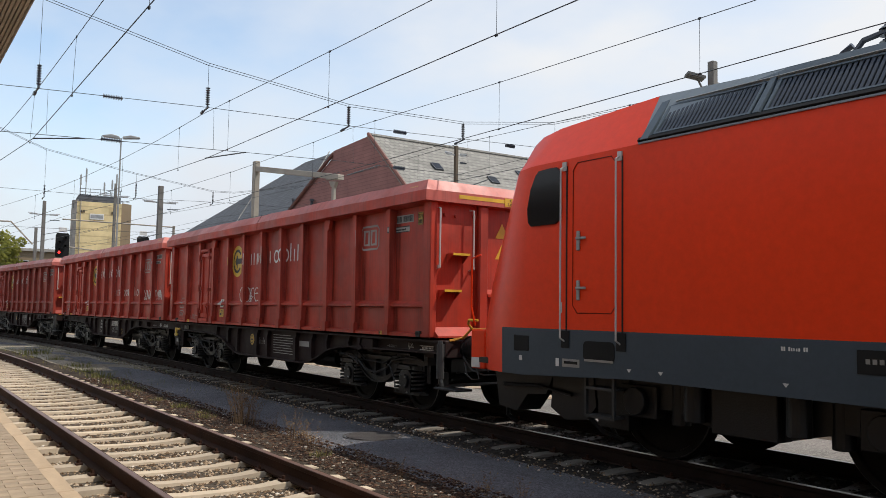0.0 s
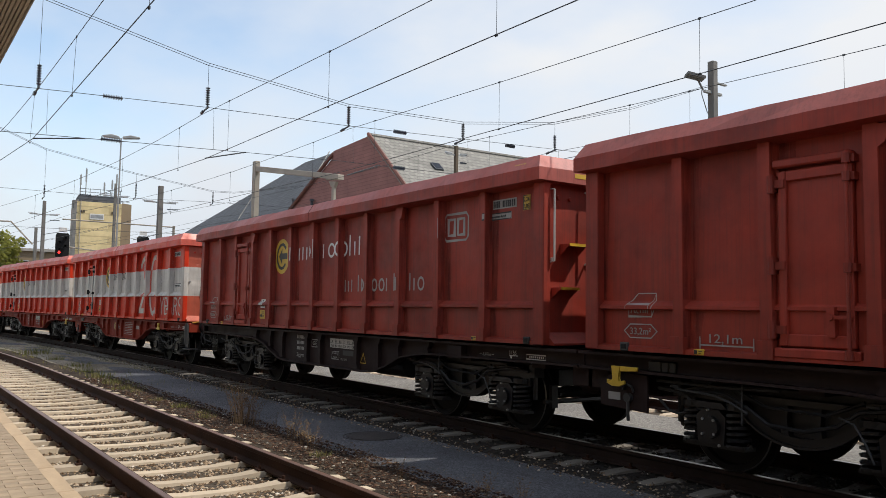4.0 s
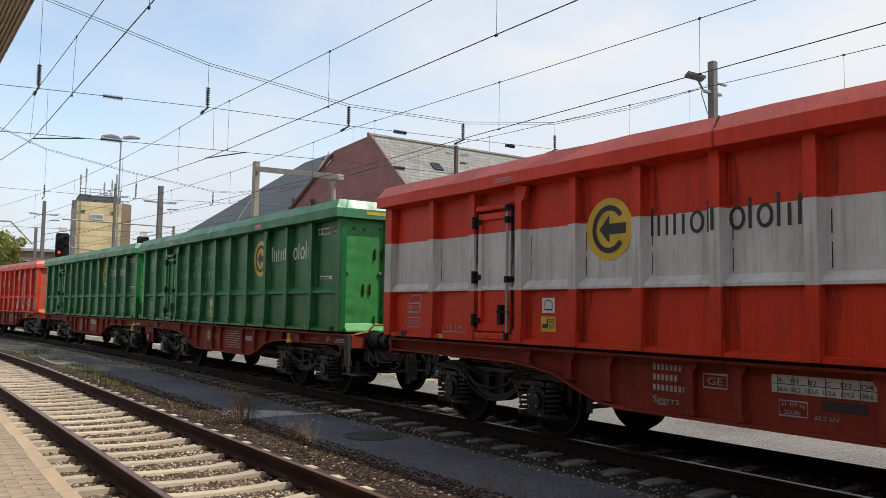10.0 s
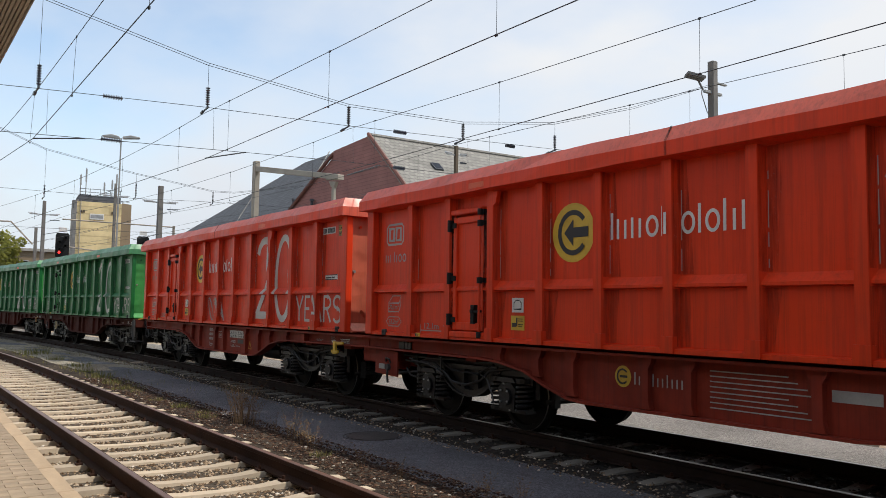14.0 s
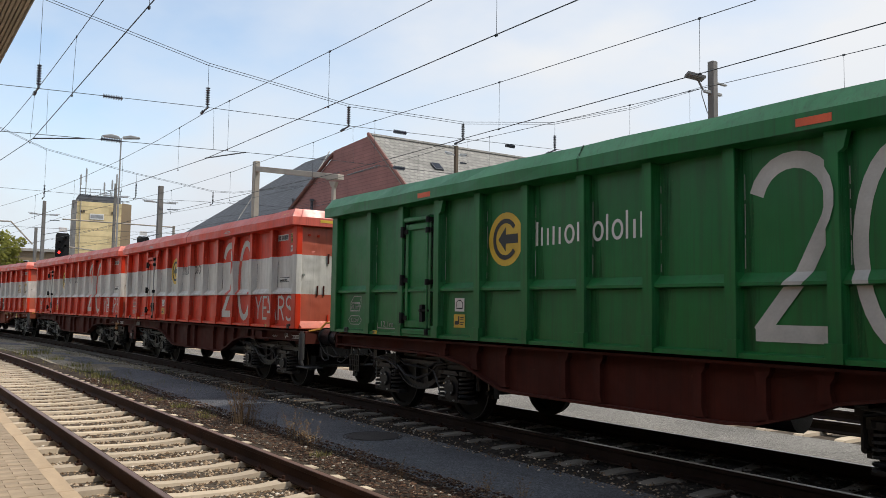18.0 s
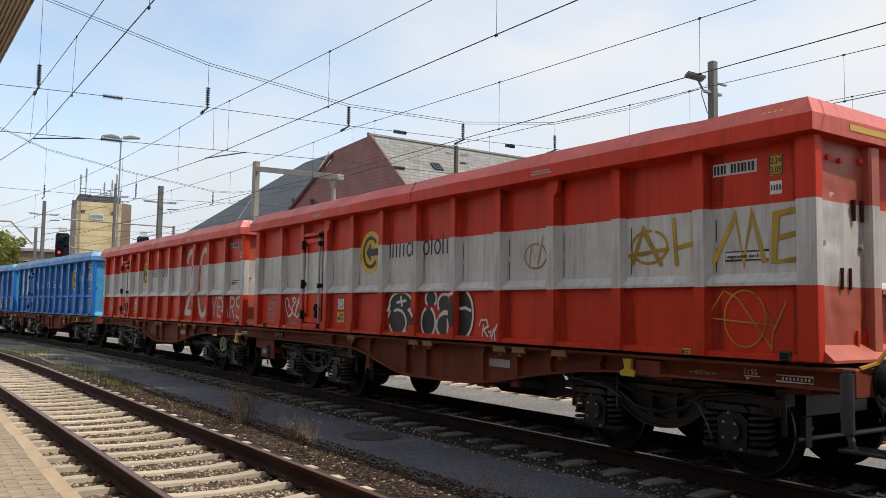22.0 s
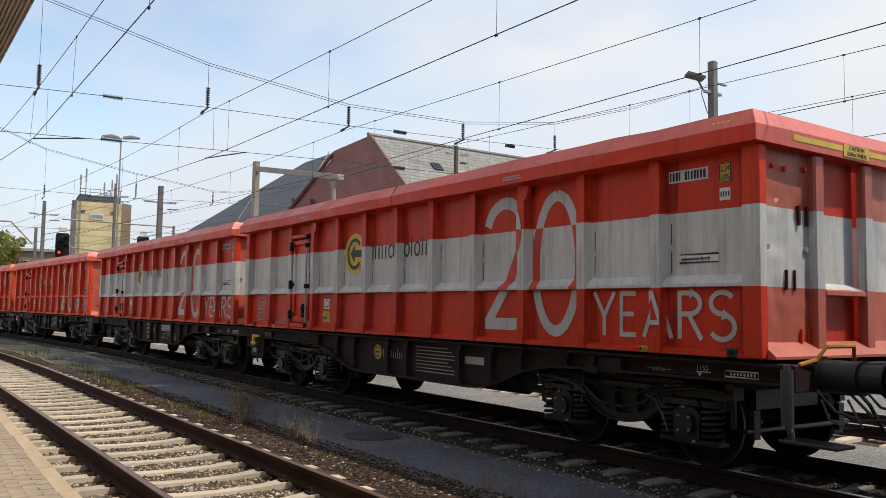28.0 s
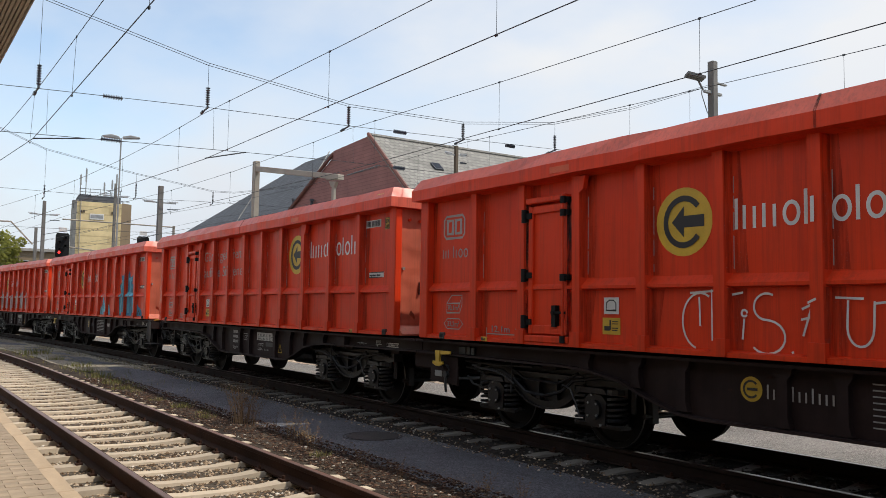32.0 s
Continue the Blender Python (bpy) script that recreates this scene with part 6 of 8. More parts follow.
# ---------- the train ----------
# livery, lettering, wagon paint
TRAIN = [("old", "a", "wagon_dark"), ("old", "b", "wagon_dark"), ("older", "", "wagon_dark"), ("older", "b", "wagon_dark"),
         ("flag", "20", "wagon_red"), ("flag", "", "wagon_red"), ("flag", "20", "wagon_red"), ("flag", "20", "wagon_red"),
         ("green", "goods", "wagon_red"), ("green", "goods", "wagon_red"), ("orange", "20 db", "wagon_red"), ("orange", "20 tag", "wagon_red"),
         ("green", "20", "wagon_rust"), ("green", "20", "wagon_rust"), ("flag", "20", "wagon_rust"), ("flag", "20", "wagon_rust"),
         ("flag", "graffiti", "wagon_brown"), ("flag", "20 risk", "wagon_brown"), ("blue", "care", "wagon_brown"), ("blue", "20", "wagon_brown"),
         ("flag", "20", "wagon_dark"), ("flag", "20", "wagon_dark"), ("orange", "20 tag2", "wagon_dark"), ("orange", "goods", "wagon_dark"),
         ("orange", "teal", "wagon_dark"), ("orange", "pale", "wagon_dark"), ("orange", "", "wagon_dark"), ("orange", "", "wagon_dark")]
TONE = {"old": "dull red", "older": "rust-brown", "flag": "red and white striped", "green": "green", "orange": "bright orange-red", "blue": "blue"}
WTONE = {"wagon_brown": "rust-stained red-brown", "wagon_dark": "dark brown", "wagon_red": "faded red", "wagon_rust": "rusty brown"}
containers, wagons = [], []
blank = {}
for i, (liv, extra, wp) in enumerate(TRAIN):
    if liv not in blank:
        blank[liv] = container(liv)
        c = blank[liv]
    else:
        c = copy_thing(blank[liv], pose(0, 0, 0))
    containers.append(c)
for i, (liv, extra, wp) in enumerate(TRAIN):
    words = extra.split()
    if "goods" in words or "care" in words:
        words.append("late")
    dress(containers[i], liv, words)
    extra_label = "lettered 20 YEARS" if "20" in words else "with graffiti" if "graffiti" in words or "teal" in words or "pale" in words else "with ribbed sides"
    tagged(containers[i], TONE[liv] + " scrap container " + extra_label + " on its wagon", "container", "containers of the train")
    kinds = (wp, i % 2 == 0, i == 21)
    if kinds not in blank:
        blank[kinds] = wagon(*kinds)
        w = blank[kinds]
    else:
        w = copy_thing(blank[kinds], pose(0, 0, 0))
    tagged(w, WTONE[wp] + " bogie flat wagon carrying a scrap container", "wagon", "wagons of the train")
    wagons.append(w)


for i, x in ((17, -1.53), (18, -10.33), (12, -10.41)):
    part("hand_wheel", cached("handwheel", lambda: mesh_of("hand_wheel", lambda bm: (ring(bm, (0, 0), 0.135, 0.165, -1.26, -1.235, 24), [rod(bm, (0.14 * math.cos(q), -1.247, 0.14 * math.sin(q)), (-0.14 * math.cos(q), -1.247, -0.14 * math.sin(q)), 0.012, 6) for q in (0.5, 2.1)], rod(bm, (0, -1.25, 0), (0, -1.10, 0), 0.02, 8)))), "faded_yellow", wagons[i], "worn yellowish brake hand wheel", (x, 0, 0.70))


def on_line(x, length=12.2, z=0.0):
    """Pose of a vehicle whose front stands at x on the curved line."""
    (ya, _), (yb, _) = bend(x - 1.9), bend(x - length + 2.2)
    a = math.atan2(ya - yb, (x - 1.9) - (x - length + 2.2))
    return pose(x, ya + 1.9 * math.tan(a), z, 0, 0, math.degrees(a))


def motions():
    times = [float(t) for t in range(33)]
    for i, (c, w) in enumerate(zip(containers, wagons)):
        off = (i // 2) * PITCH_WAGON + (i % 2) * PITCH_UNIT
        walk(c, [(t, on_line(train_s(t) - off, z=1.155)) for t in times])
        walk(w, [(t, on_line(train_s(t) - off)) for t in times])
    walk(loco, [(t, pose(train_s(t) + LOCO_LEAD, 0, 0)) for t in times])
    spin(wheels, WHEEL_R)
    spin(loco_wheels, 0.625)




# ---------- wheels ----------
def build_wheels():
    """Four wheels in every bogie, each turning on its axle."""
    made = []
    for b in [o for o in scene.objects if o.name.split(".")[0] == "bogie"]:
        for dx in (-0.9, 0.9):
            for s in (-1, 1):
                w = part("wheel", cached(("wheel", s), lambda: wheel_mesh(s)), "wheel", b)
                w.matrix_parent_inverse = Matrix.Translation((dx, 0, WHEEL_R))
                made.append(w)
    return made


def spin(ws, r):
    """All wheels of one size roll alike, so one set of keys serves them."""
    first = ws[0]
    rows = [(k / FPS, pose(0, 0, 0, 0, math.degrees((train_s(k / FPS) - train_s(0)) / r) % 360.0, 0)) for k in range(32 * FPS + 1)]
    walk(first, rows)
    act = first.animation_data.action
    for w in ws[1:]:
        w.rotation_mode = "QUATERNION"
        w.animation_data_create()
        w.animation_data.action = act
        w.animation_data.action_slot = first.animation_data.action_slot


# ---------- overhead line ----------
MAT["pale_porcelain"] = plain("pale_porcelain", (0.55, 0.56, 0.57), 0.3, 0, 0.15)
MAT["bark"] = plain("bark_brown", (0.10, 0.075, 0.05), 0.9, 0, 0.3, 6, 0.4)
SPAN_X = -24.1
TRACK_Y = [-4.66, 0.0, 4.82, 9.57, 14.1]
SUPPORTS = [86.2, 31.1, -24.1, -58.0, -96.0, -150.0]


def wire_y(x, y):
    return y + bend(x)[0] * (0 if x > SPAN_X else 1) - (bend(SPAN_X)[0] if x < SPAN_X else 0)


def messenger_z(x):
    for a, b in zip(SUPPORTS, SUPPORTS[1:]):
        if b <= x <= a:
            half = (a - b) / 2
            return 7.0 + 0.43 * (half / 27.6) ** 1.2 * (((x - (a + b) / 2) / half) ** 2) + 0.43 * (1 - min(1, (half / 27.6) ** 1.2))
    return 7.4


def overhead_line(y, drops, lift=0.0, hang=0.0, stagger=0.0, my=0.0, mslope=0.0):
    """Contact wire at y over its support, drawn aside by stagger a metre; hang and my shift the messenger wire's height and line."""
    o = tagged(new("overhead_line"), "dark copper contact wire hung from a sagging messenger wire", "wire", "overhead lines over the tracks")
    xs = [86 - 4.6 * i for i in range(52)]

    def low(x):
        return (x, wire_y(x, y) + (stagger * (x - SPAN_X) if SPAN_X < x < 31.2 else 0.0), 5.95 + lift)

    def high(x):
        return (x, wire_y(x, y) + my + (mslope * (x - SPAN_X) if SPAN_X < x < 31.2 else 0.0), messenger_z(x) + lift + hang)
    part("contact_wire", mesh_of("contact_wire", lambda bm: pipe(bm, [low(x) for x in (86, 31.1, SPAN_X, -58, -96, -150)], 0.010, 5)), "wire", o)
    part("messenger_wire", mesh_of("messenger_wire", lambda bm: pipe(bm, [high(x) for x in xs if x > -150], 0.0085, 5)), "wire", o)
    for x in drops:
        def dropper(bm):
            a, b = Vector(low(x)), Vector(high(x))
            rod(bm, a, b, 0.0045, 5)
            for q in (a, b):
                box(bm, q.x - 0.03, q.x + 0.03, q.y - 0.012, q.y + 0.012, q.z - 0.02, q.z + 0.02)
        part("dropper", mesh_of("dropper", dropper), "wire", o)
    return o


overhead_line(-4.57, (-12.3, -18.58, -24.8, -31), 0.0, -0.04, -0.016, 0.06, -0.021)
overhead_line(0.06, (-10.1, -16.0, -22.2, -26.6, -33, -40, -47), -0.01, -0.03)
overhead_line(4.78, (-4, -9.85, -15.95, -22.2, -26.5, -34, -41), 0.15, -0.07)
overhead_line(9.57, (-9.7, -13.9, -16.0, -22.5, -27), 0.36, -0.10)
overhead_line(14.1, (-12, -19, -30), 0.5)


def insulator_fill(bm, p0, p1, r=0.072, n=8):
    """String of porcelain sheds between two points."""
    a, b = Vector(p0), Vector(p1)
    rod(bm, a, b, 0.024, 6)
    for i in range(n):
        c = a.lerp(b, (i + 0.5) / n)
        d = (b - a).normalized() * (b - a).length / n * 0.24
        rod(bm, c - d, c + d, r, 10, r * 0.5)


def headspan(x, up, mid, low, hang, flat, arms, r=0.009, ties=()):
    h = tagged(new("headspan"), "cross-span wires with hanging insulators and registration arms", "wire", "headspans across the tracks")
    for dz in (0.0, -0.075):
        part("upper_wire", mesh_of("upper_wire", lambda bm: pipe(bm, [(x, y, z + dz) for y, z in up], r, 5)), "wire", h)
    part("middle_wire", mesh_of("middle_wire", lambda bm: pipe(bm, [(x, y, z) for y, z in mid], r, 5)), "wire", h)
    part("lower_wire", mesh_of("lower_wire", lambda bm: pipe(bm, [(x, y, z) for y, z in low], r, 5)), "wire", h)
    for y, z0, z1, z2 in hang:
        part("hanger", mesh_of("hanger", lambda bm: rod(bm, (x, y, z0), (x, y, z1), r * 0.7, 5)), "wire", h)
        part("insulator", mesh_of("insulator", lambda bm: (insulator_fill(bm, (x, y, z1), (x, y, z2)), rod(bm, (x, y, z2), (x, y, z2 - 0.09), 0.03, 6), rod(bm, (x + 0.10, y, z2 - 0.06), (x - 0.42, y - 0.03, z2 - 0.14), 0.028, 6), rod(bm, (x - 0.30, y - 0.03, z2 - 0.12), (x - 0.46, y - 0.03, z2 - 0.15), 0.045, 6))), "insulator", h, "ribbed dark porcelain insulator")
    for y0, z0, y1, z1 in ties:
        part("tie_wire", mesh_of("tie_wire", lambda bm: rod(bm, (x, y0, z0), (x, y1, z1), r * 0.5, 5)), "wire", h)
    for y0, y1, z in flat:
        part("insulator", mesh_of("insulator", lambda bm: insulator_fill(bm, (x, y0, z), (x, y1, z))), "insulator", h, "ribbed dark porcelain insulator")
    for y0, z0, y1, z1 in arms:
        part("registration_arm", mesh_of("registration_arm", lambda bm: rod(bm, (x, y0, z0), (x, y1, z1), 0.02, 6)), "wire", h)
    return h


headspan(SPAN_X, [(-9.5, 10.98), (-4.57, 9.87), (0.07, 8.88), (4.86, 8.37), (9.59, 8.46), (14.04, 9.09), (18.6, 10.42), (23.8, 12.3)],
         [(-9.5, 7.05), (-5.45, 7.27), (-4.51, 7.32), (0.05, 7.52), (4.88, 7.64), (9.6, 7.83), (14.2, 8.02), (23.85, 8.35)],
         [(-9.5, 5.9), (-5.39, 6.04), (-2.35, 6.17), (1.28, 6.3), (4.53, 6.42), (6.72, 6.44), (14.1, 6.6), (23.85, 6.75)],
         [(-4.54, 9.86, 7.97, 7.40), (0.07, 8.87, 8.13, 7.57), (4.85, 8.37, 8.28, 7.69), (9.58, 8.45, 8.40, 7.86), (14.1, 9.07, 8.57, 8.05)],
         [(-2.9, -2.36, 7.39), (6.62, 7.14, 7.70), (11.6, 12.05, 7.85), (-2.9, -2.36, 6.17), (6.65, 7.1, 6.44)],
         [(-4.61, 5.95, -3.32, 6.12), (0.05, 5.97, 1.32, 6.31), (4.85, 5.98, 6.09, 6.45), (9.57, 5.98, 10.9, 6.5)], ties=[(-4.30, 7.33, -4.29, 6.10), (0.27, 7.53, 0.30, 6.29), (5.02, 7.65, 5.07, 6.43), (9.80, 7.84, 9.84, 6.5), (14.3, 8.0, 14.3, 6.6)])
headspan(-58.0, [(-6.5, 14.2), (-1.88, 12.62), (0.77, 11.6), (6.47, 10.6), (11.92, 9.9), (13.5, 9.95), (19, 11.0)],
         [(-6.5, 8.8), (-1.69, 8.8), (5.44, 8.81), (11.95, 9.08), (19, 9.2)], [(-6.5, 6.3), (5, 6.5), (12, 6.7), (19, 6.9)],
         [(0.85, 11.5, 9.2, 8.5), (6.55, 10.5, 9.9, 9.0), (11.93, 9.9, 9.8, 9.05)], [(3.0, 3.7, 8.8)], [(0.9, 6.0, 2.6, 6.4), (6.5, 6.0, 8.2, 6.5)], 0.012)


def mast(x, y, h, w=0.22, kind="mast", tip=0.8, name="catenary_mast", label="tall weathered concrete mast beside the tracks"):
    m = tagged(new(name), label, "mast")
    m.location = (x, y, -0.42)

    def pole(bm):
        a, b = w / 2, w / 2 * tip
        lo = [bm.verts.new((u * a, v * a, 0)) for u, v in ((-1, -1), (1, -1), (1, 1), (-1, 1))]
        hi = [bm.verts.new((u * b, v * b, h + 0.42)) for u, v in ((-1, -1), (1, -1), (1, 1), (-1, 1))]
        for i in range(4):
            bm.faces.new((lo[i], lo[(i + 1) % 4], hi[(i + 1) % 4], hi[i]))
        bm.faces.new(hi)
        bm.faces.new(lo[::-1])
    part("pole", mesh_of("pole", pole, 0.02), kind, m)
    return m


def cross_arm(m, h, half, n_ins=2):
    part("cross_arm", boxes_mesh("cross_arm", (-0.04, 0.04, -half, half, h - 0.04, h + 0.04)), "steel", m)
    for s in (-1, 1):
        part("insulator", mesh_of("insulator", lambda bm: insulator_fill(bm, (0, s * half * 0.45, h + 0.06), (0, s * (half + 0.15), h + 0.10), 0.075, 7)), "pale_porcelain", m, "ribbed pale porcelain insulator")
    part("insulator", mesh_of("insulator", lambda bm: insulator_fill(bm, (0, half * 0.45, h - 0.45), (0, half * 1.15, h - 0.42), 0.06, 7)), "insulator", m, "ribbed dark porcelain insulator")


right_mast = mast(-24.1, 24.05, 13.45, 0.37, tip=0.9)
part("arm", boxes_mesh("arm", (-0.08, 0.08, -0.62, 0.62, 12.30, 12.42), (-0.08, 0.08, 0.2, 1.0, 12.85, 12.92), bevel=0.01), "steel", right_mast)


def flood(bm):
    prism(bm, [(-1.25, 13.18), (-0.42, 12.98), (-0.40, 13.10), (-1.22, 13.32)], -0.32, 0.32, "y")
    rod(bm, (-0.45, 0, 12.5), (-0.75, 0, 13.1), 0.045, 6)
    pipe(bm, [(-0.5, 0, 12.7), (-0.52, 0, 12.3), (-0.25, 0, 11.4)], 0.022, 5)


fl = part("floodlight", mesh_of("floodlight", flood), "mast", right_mast, "grey flat floodlight on a bracket")
fl.rotation_euler = (0, 0, radians(55))
m807 = mast(-40.25, 20.8, 11.55, 0.22, "bark", 0.95)
cross_arm(m807, 11.4, 0.7)
for x, y, h, w in ((-58.9, 8.47, 10.0, 0.40), (-76.6, 3.72, 10.3, 0.32), (-78.2, 9.8, 12.6, 0.27)):
    m = mast(x, y, h, w)
    cross_arm(m, h - 0.75, 1.1)
for x, y, h in ((-83.0, 4.1, 8.5),):
    mast(x, y, h, 0.3)

lamp = tagged(new("yard_lamp"), "tall thin lamp pole with two flat lanterns", "lamp")
lamp.location = (-57.0, 5.2, -0.42)
part("pole", mesh_of("pole", lambda bm: rod(bm, (0, 0, 0), (0, 0, 13.1), 0.075, 10, 0.045)), "steel", lamp)
for s in (-1, 1):
    def lantern(bm):
        prism(bm, [(s * 0.1, 13.05), (s * 1.15, 13.12), (s * 1.2, 13.22), (s * 0.6, 13.32), (s * 0.1, 13.2)], -0.16, 0.16, "y")
    ob = part("lantern", mesh_of("lantern", lantern, 0.03), "steel", lamp, "flat grey lantern")
    ob.rotation_euler = (0, 0, radians(70))

MAT["red_lamp"], _n, _l, _b = shader("red_signal_lamp")
_b.inputs["Base Color"].default_value = (0.6, 0.02, 0.01, 1)
_b.inputs["Emission Color"].default_value, _b.inputs["Emission Strength"].default_value = (1.0, 0.035, 0.03, 1), 2.2


def signal(x, y, z, lit=True, k=1.0):
    s = tagged(new("light_signal"), "black railway light signal showing red" if lit else "black railway light signal with a white plate", "signal")
    s.location = (x, y, -0.42)
    z += 0.42

    def head(bm):
        prism(bm, [(-0.42 * k, z - 1.75 * k), (0.42 * k, z - 1.75 * k), (0.46 * k, z - 1.6 * k), (0.46 * k, z - 0.15 * k), (0.36 * k, z), (-0.36 * k, z), (-0.46 * k, z - 0.15 * k), (-0.46 * k, z - 1.6 * k)], -0.1, 0.1, "x")
    part("board", mesh_of("board", head, 0.02), "black", s, "black signal board")
    part("pole", mesh_of("pole", lambda bm: rod(bm, (-0.15, 0, 0), (-0.15, 0, z), 0.09, 8)), "steel", s)
    part("plate", boxes_mesh("plate", (0.0, 0.04, -0.28 * k, 0.28 * k, z + 0.08, z + 0.42 * k), bevel=0.01), "white", s, "white signal plate")
    for yy, zz in ((0.2, -0.35), (-0.2, -0.65), (0.2, -0.95), (-0.2, -1.2)):
        part("lamp_hood", mesh_of("lamp_hood", lambda bm: ring(bm, (0, 0), 0.09, 0.115, -0.25, 0.0, 12)), "black", s).matrix_basis = pose(0.1, yy * k, z + zz * k, 0, 0, 90)
    if lit:
        part("red_lens", mesh_of("red_lens", lambda bm: rod(bm, (0.1, -0.2 * k, z - 1.42 * k), (0.14, -0.2 * k, z - 1.42 * k), 0.095 * k, 12)), "red_lamp", s, "lit red lens")
    s.rotation_euler = (0, 0, radians(-6))
    return s


signal(-65.1, 3.3, 6.73)
signal(-62.0, 8.2, 6.6, False, 0.9)

# hollow steel loading gantry behind the train
GK = 1.118  # the gantry stands between the outer tracks
gan = tagged(new("loading_gantry"), "pale square-tube gantry with a drop arm", "gantry")
gan.matrix_basis = Matrix.Translation((EYE[0] * (1 - GK), EYE[1] * (1 - GK), EYE[2] * (1 - GK))) @ Matrix.Scale(GK, 4)
MAT["gantry"] = plain("weathered_gantry_paint", (0.30, 0.265, 0.215), 0.6, 0.1, 0.2, 6, 0.1)
part("post", boxes_mesh("post", (-43.12, -42.72, 9.0, 9.30, -0.22, 9.60), bevel=0.03), "gantry", gan)
part("beam", mesh_of("beam", lambda bm: prism(bm, [(-42.70, 9.30), (-33.4, 7.68), (-33.4, 7.42), (-42.70, 9.0)], 9.04, 9.26, "y"), 0.02), "gantry", gan)
part("joint_plate", mesh_of("joint_plate", lambda bm: prism(bm, [(-34.0, 7.78), (-32.8, 7.57), (-32.8, 7.33), (-34.0, 7.46)], 8.98, 9.30, "y"), 0.02), "gantry", gan)
part("drop_arm", mesh_of("drop_arm", lambda bm: (prism(bm, [(-33.9, 7.40), (-33.2, 7.30), (-33.38, 7.05), (-33.64, 7.09)], 9.08, 9.24, "y"), box(bm, -33.62, -33.40, 9.10, 9.22, -0.2, 7.08))), "gantry", gan)


# ---------- background buildings ----------
def courses(name, dark, light, mortar, sx, sz, b_s=0.5, offset=0.5, axes=("x", "z")):
    m, n, l, b = shader(name)
    co = n.new("ShaderNodeTexCoord")
    sep, comb = n.new("ShaderNodeSeparateXYZ"), n.new("ShaderNodeCombineXYZ")
    l.new(co.outputs["Object"], sep.inputs[0])
    l.new(sep.outputs[axes[0].upper()], comb.inputs["X"])
    l.new(sep.outputs[axes[1].upper()], comb.inputs["Y"])
    br = n.new("ShaderNodeTexBrick")
    br.offset = offset
    br.inputs["Color1"].default_value, br.inputs["Color2"].default_value, br.inputs["Mortar"].default_value = (*dark, 1), (*light, 1), (*mortar, 1)
    br.inputs["Scale"].default_value, br.inputs["Brick Width"].default_value, br.inputs["Row Height"].default_value = 1.0, sx, sz
    br.inputs["Mortar Size"].default_value = sz * 0.09
    l.new(comb.outputs[0], br.inputs["Vector"])
    v = co.outputs["Object"]
    stain = ramp(n, l, noise_tex(n, l, v, 0.5, 5, 0.65), [(0.3, (0.72,) * 3), (0.7, (1.08,) * 3)])
    l.new(mix(n, l, 1.0, br.outputs["Color"], stain, "MULTIPLY"), b.inputs["Base Color"])
    b.inputs["Roughness"].default_value = 0.8
    bump(n, l, br.outputs["Fac"], -b_s, 0.02, b)
    return m


MAT["shingle_red"] = courses("red_shingle_cladding", (0.270, 0.118, 0.104), (0.295, 0.130, 0.113), (0.215, 0.092, 0.081), 2.4, 0.27, 0.3)
# slate in two tones: sunlight put into the pale one, shade into the dark
MAT["slate"] = courses("sunlit_slate_roof", (0.20, 0.192, 0.172), (0.28, 0.268, 0.242), (0.12, 0.115, 0.105), 0.42, 0.30, axes=("y", "z"))
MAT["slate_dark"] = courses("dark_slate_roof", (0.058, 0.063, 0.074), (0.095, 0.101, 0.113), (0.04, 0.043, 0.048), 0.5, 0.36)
MAT["verge"] = plain("red_verge_tiles", (0.17, 0.066, 0.05), 0.7, 0, 0.2, 4)


def sheet(name, mat, parent, pts, thick, label=""):
    """A flat slab with the given outline in space."""
    def fill(bm):
        v = [Vector(p) for p in pts]
        nrm = (v[1] - v[0]).cross(v[2] - v[0]).normalized() * thick
        a, b = [bm.verts.new(p) for p in v], [bm.verts.new(p - nrm) for p in v]
        bm.faces.new(a)
        bm.faces.new(b[::-1])
        for i in range(len(v)):
            bm.faces.new((a[i], b[i], b[(i + 1) % len(v)], a[(i + 1) % len(v)]))
    return part(name, mesh_of(name, fill), mat, parent, label)


hall = tagged(new("railway_building"), "red shingle-clad gabled building with slate roofs", "building")
sheet("gable_wall", "shingle_red", hall, [(-53.05, 22, 14.5), (-59.0, 22, 14.2), (-59.0, 22, -0.42), (-35.8, 22, -0.42)], 0.3, "red shingle-clad gable wall")
sheet("side_gable", "shingle_red", hall, [(-59.0, 22.15, 13.9), (-70.6, 22.15, 8.6), (-70.6, 22.15, -0.42), (-59.0, 22.15, -0.42)], 0.3, "red shingle-clad side gable")
east = sheet("roof_slope", "slate", hall, [(-53.05, 21.8, 14.52), (-42.0, 21.8, 5.2), (-42.0, 64, 5.2), (-53.05, 64, 14.52)], 0.15, "slate roof slope painted paler for the sun on it")
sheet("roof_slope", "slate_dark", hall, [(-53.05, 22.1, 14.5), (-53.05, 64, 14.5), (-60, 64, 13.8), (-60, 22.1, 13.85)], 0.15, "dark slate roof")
sheet("wing_roof", "slate_dark", hall, [(-80.2, 25.9, 7.7), (-81.2, 28.8, 10.3), (-100.4, 42.6, 22.7), (-107.9, 42.3, 22.5), (-128.8, 31.9, 13.1), (-125.8, 28.7, 10.2), (-120, 25.9, 7.7)], 0.2, "dark blue-grey slate wing roof")
sheet("wing_wall", "shingle_red", hall, [(-122, 26.2, 7.75), (-122, 26.2, -0.42), (-70, 26.2, -0.42), (-70, 26.2, 7.75)], 0.3)
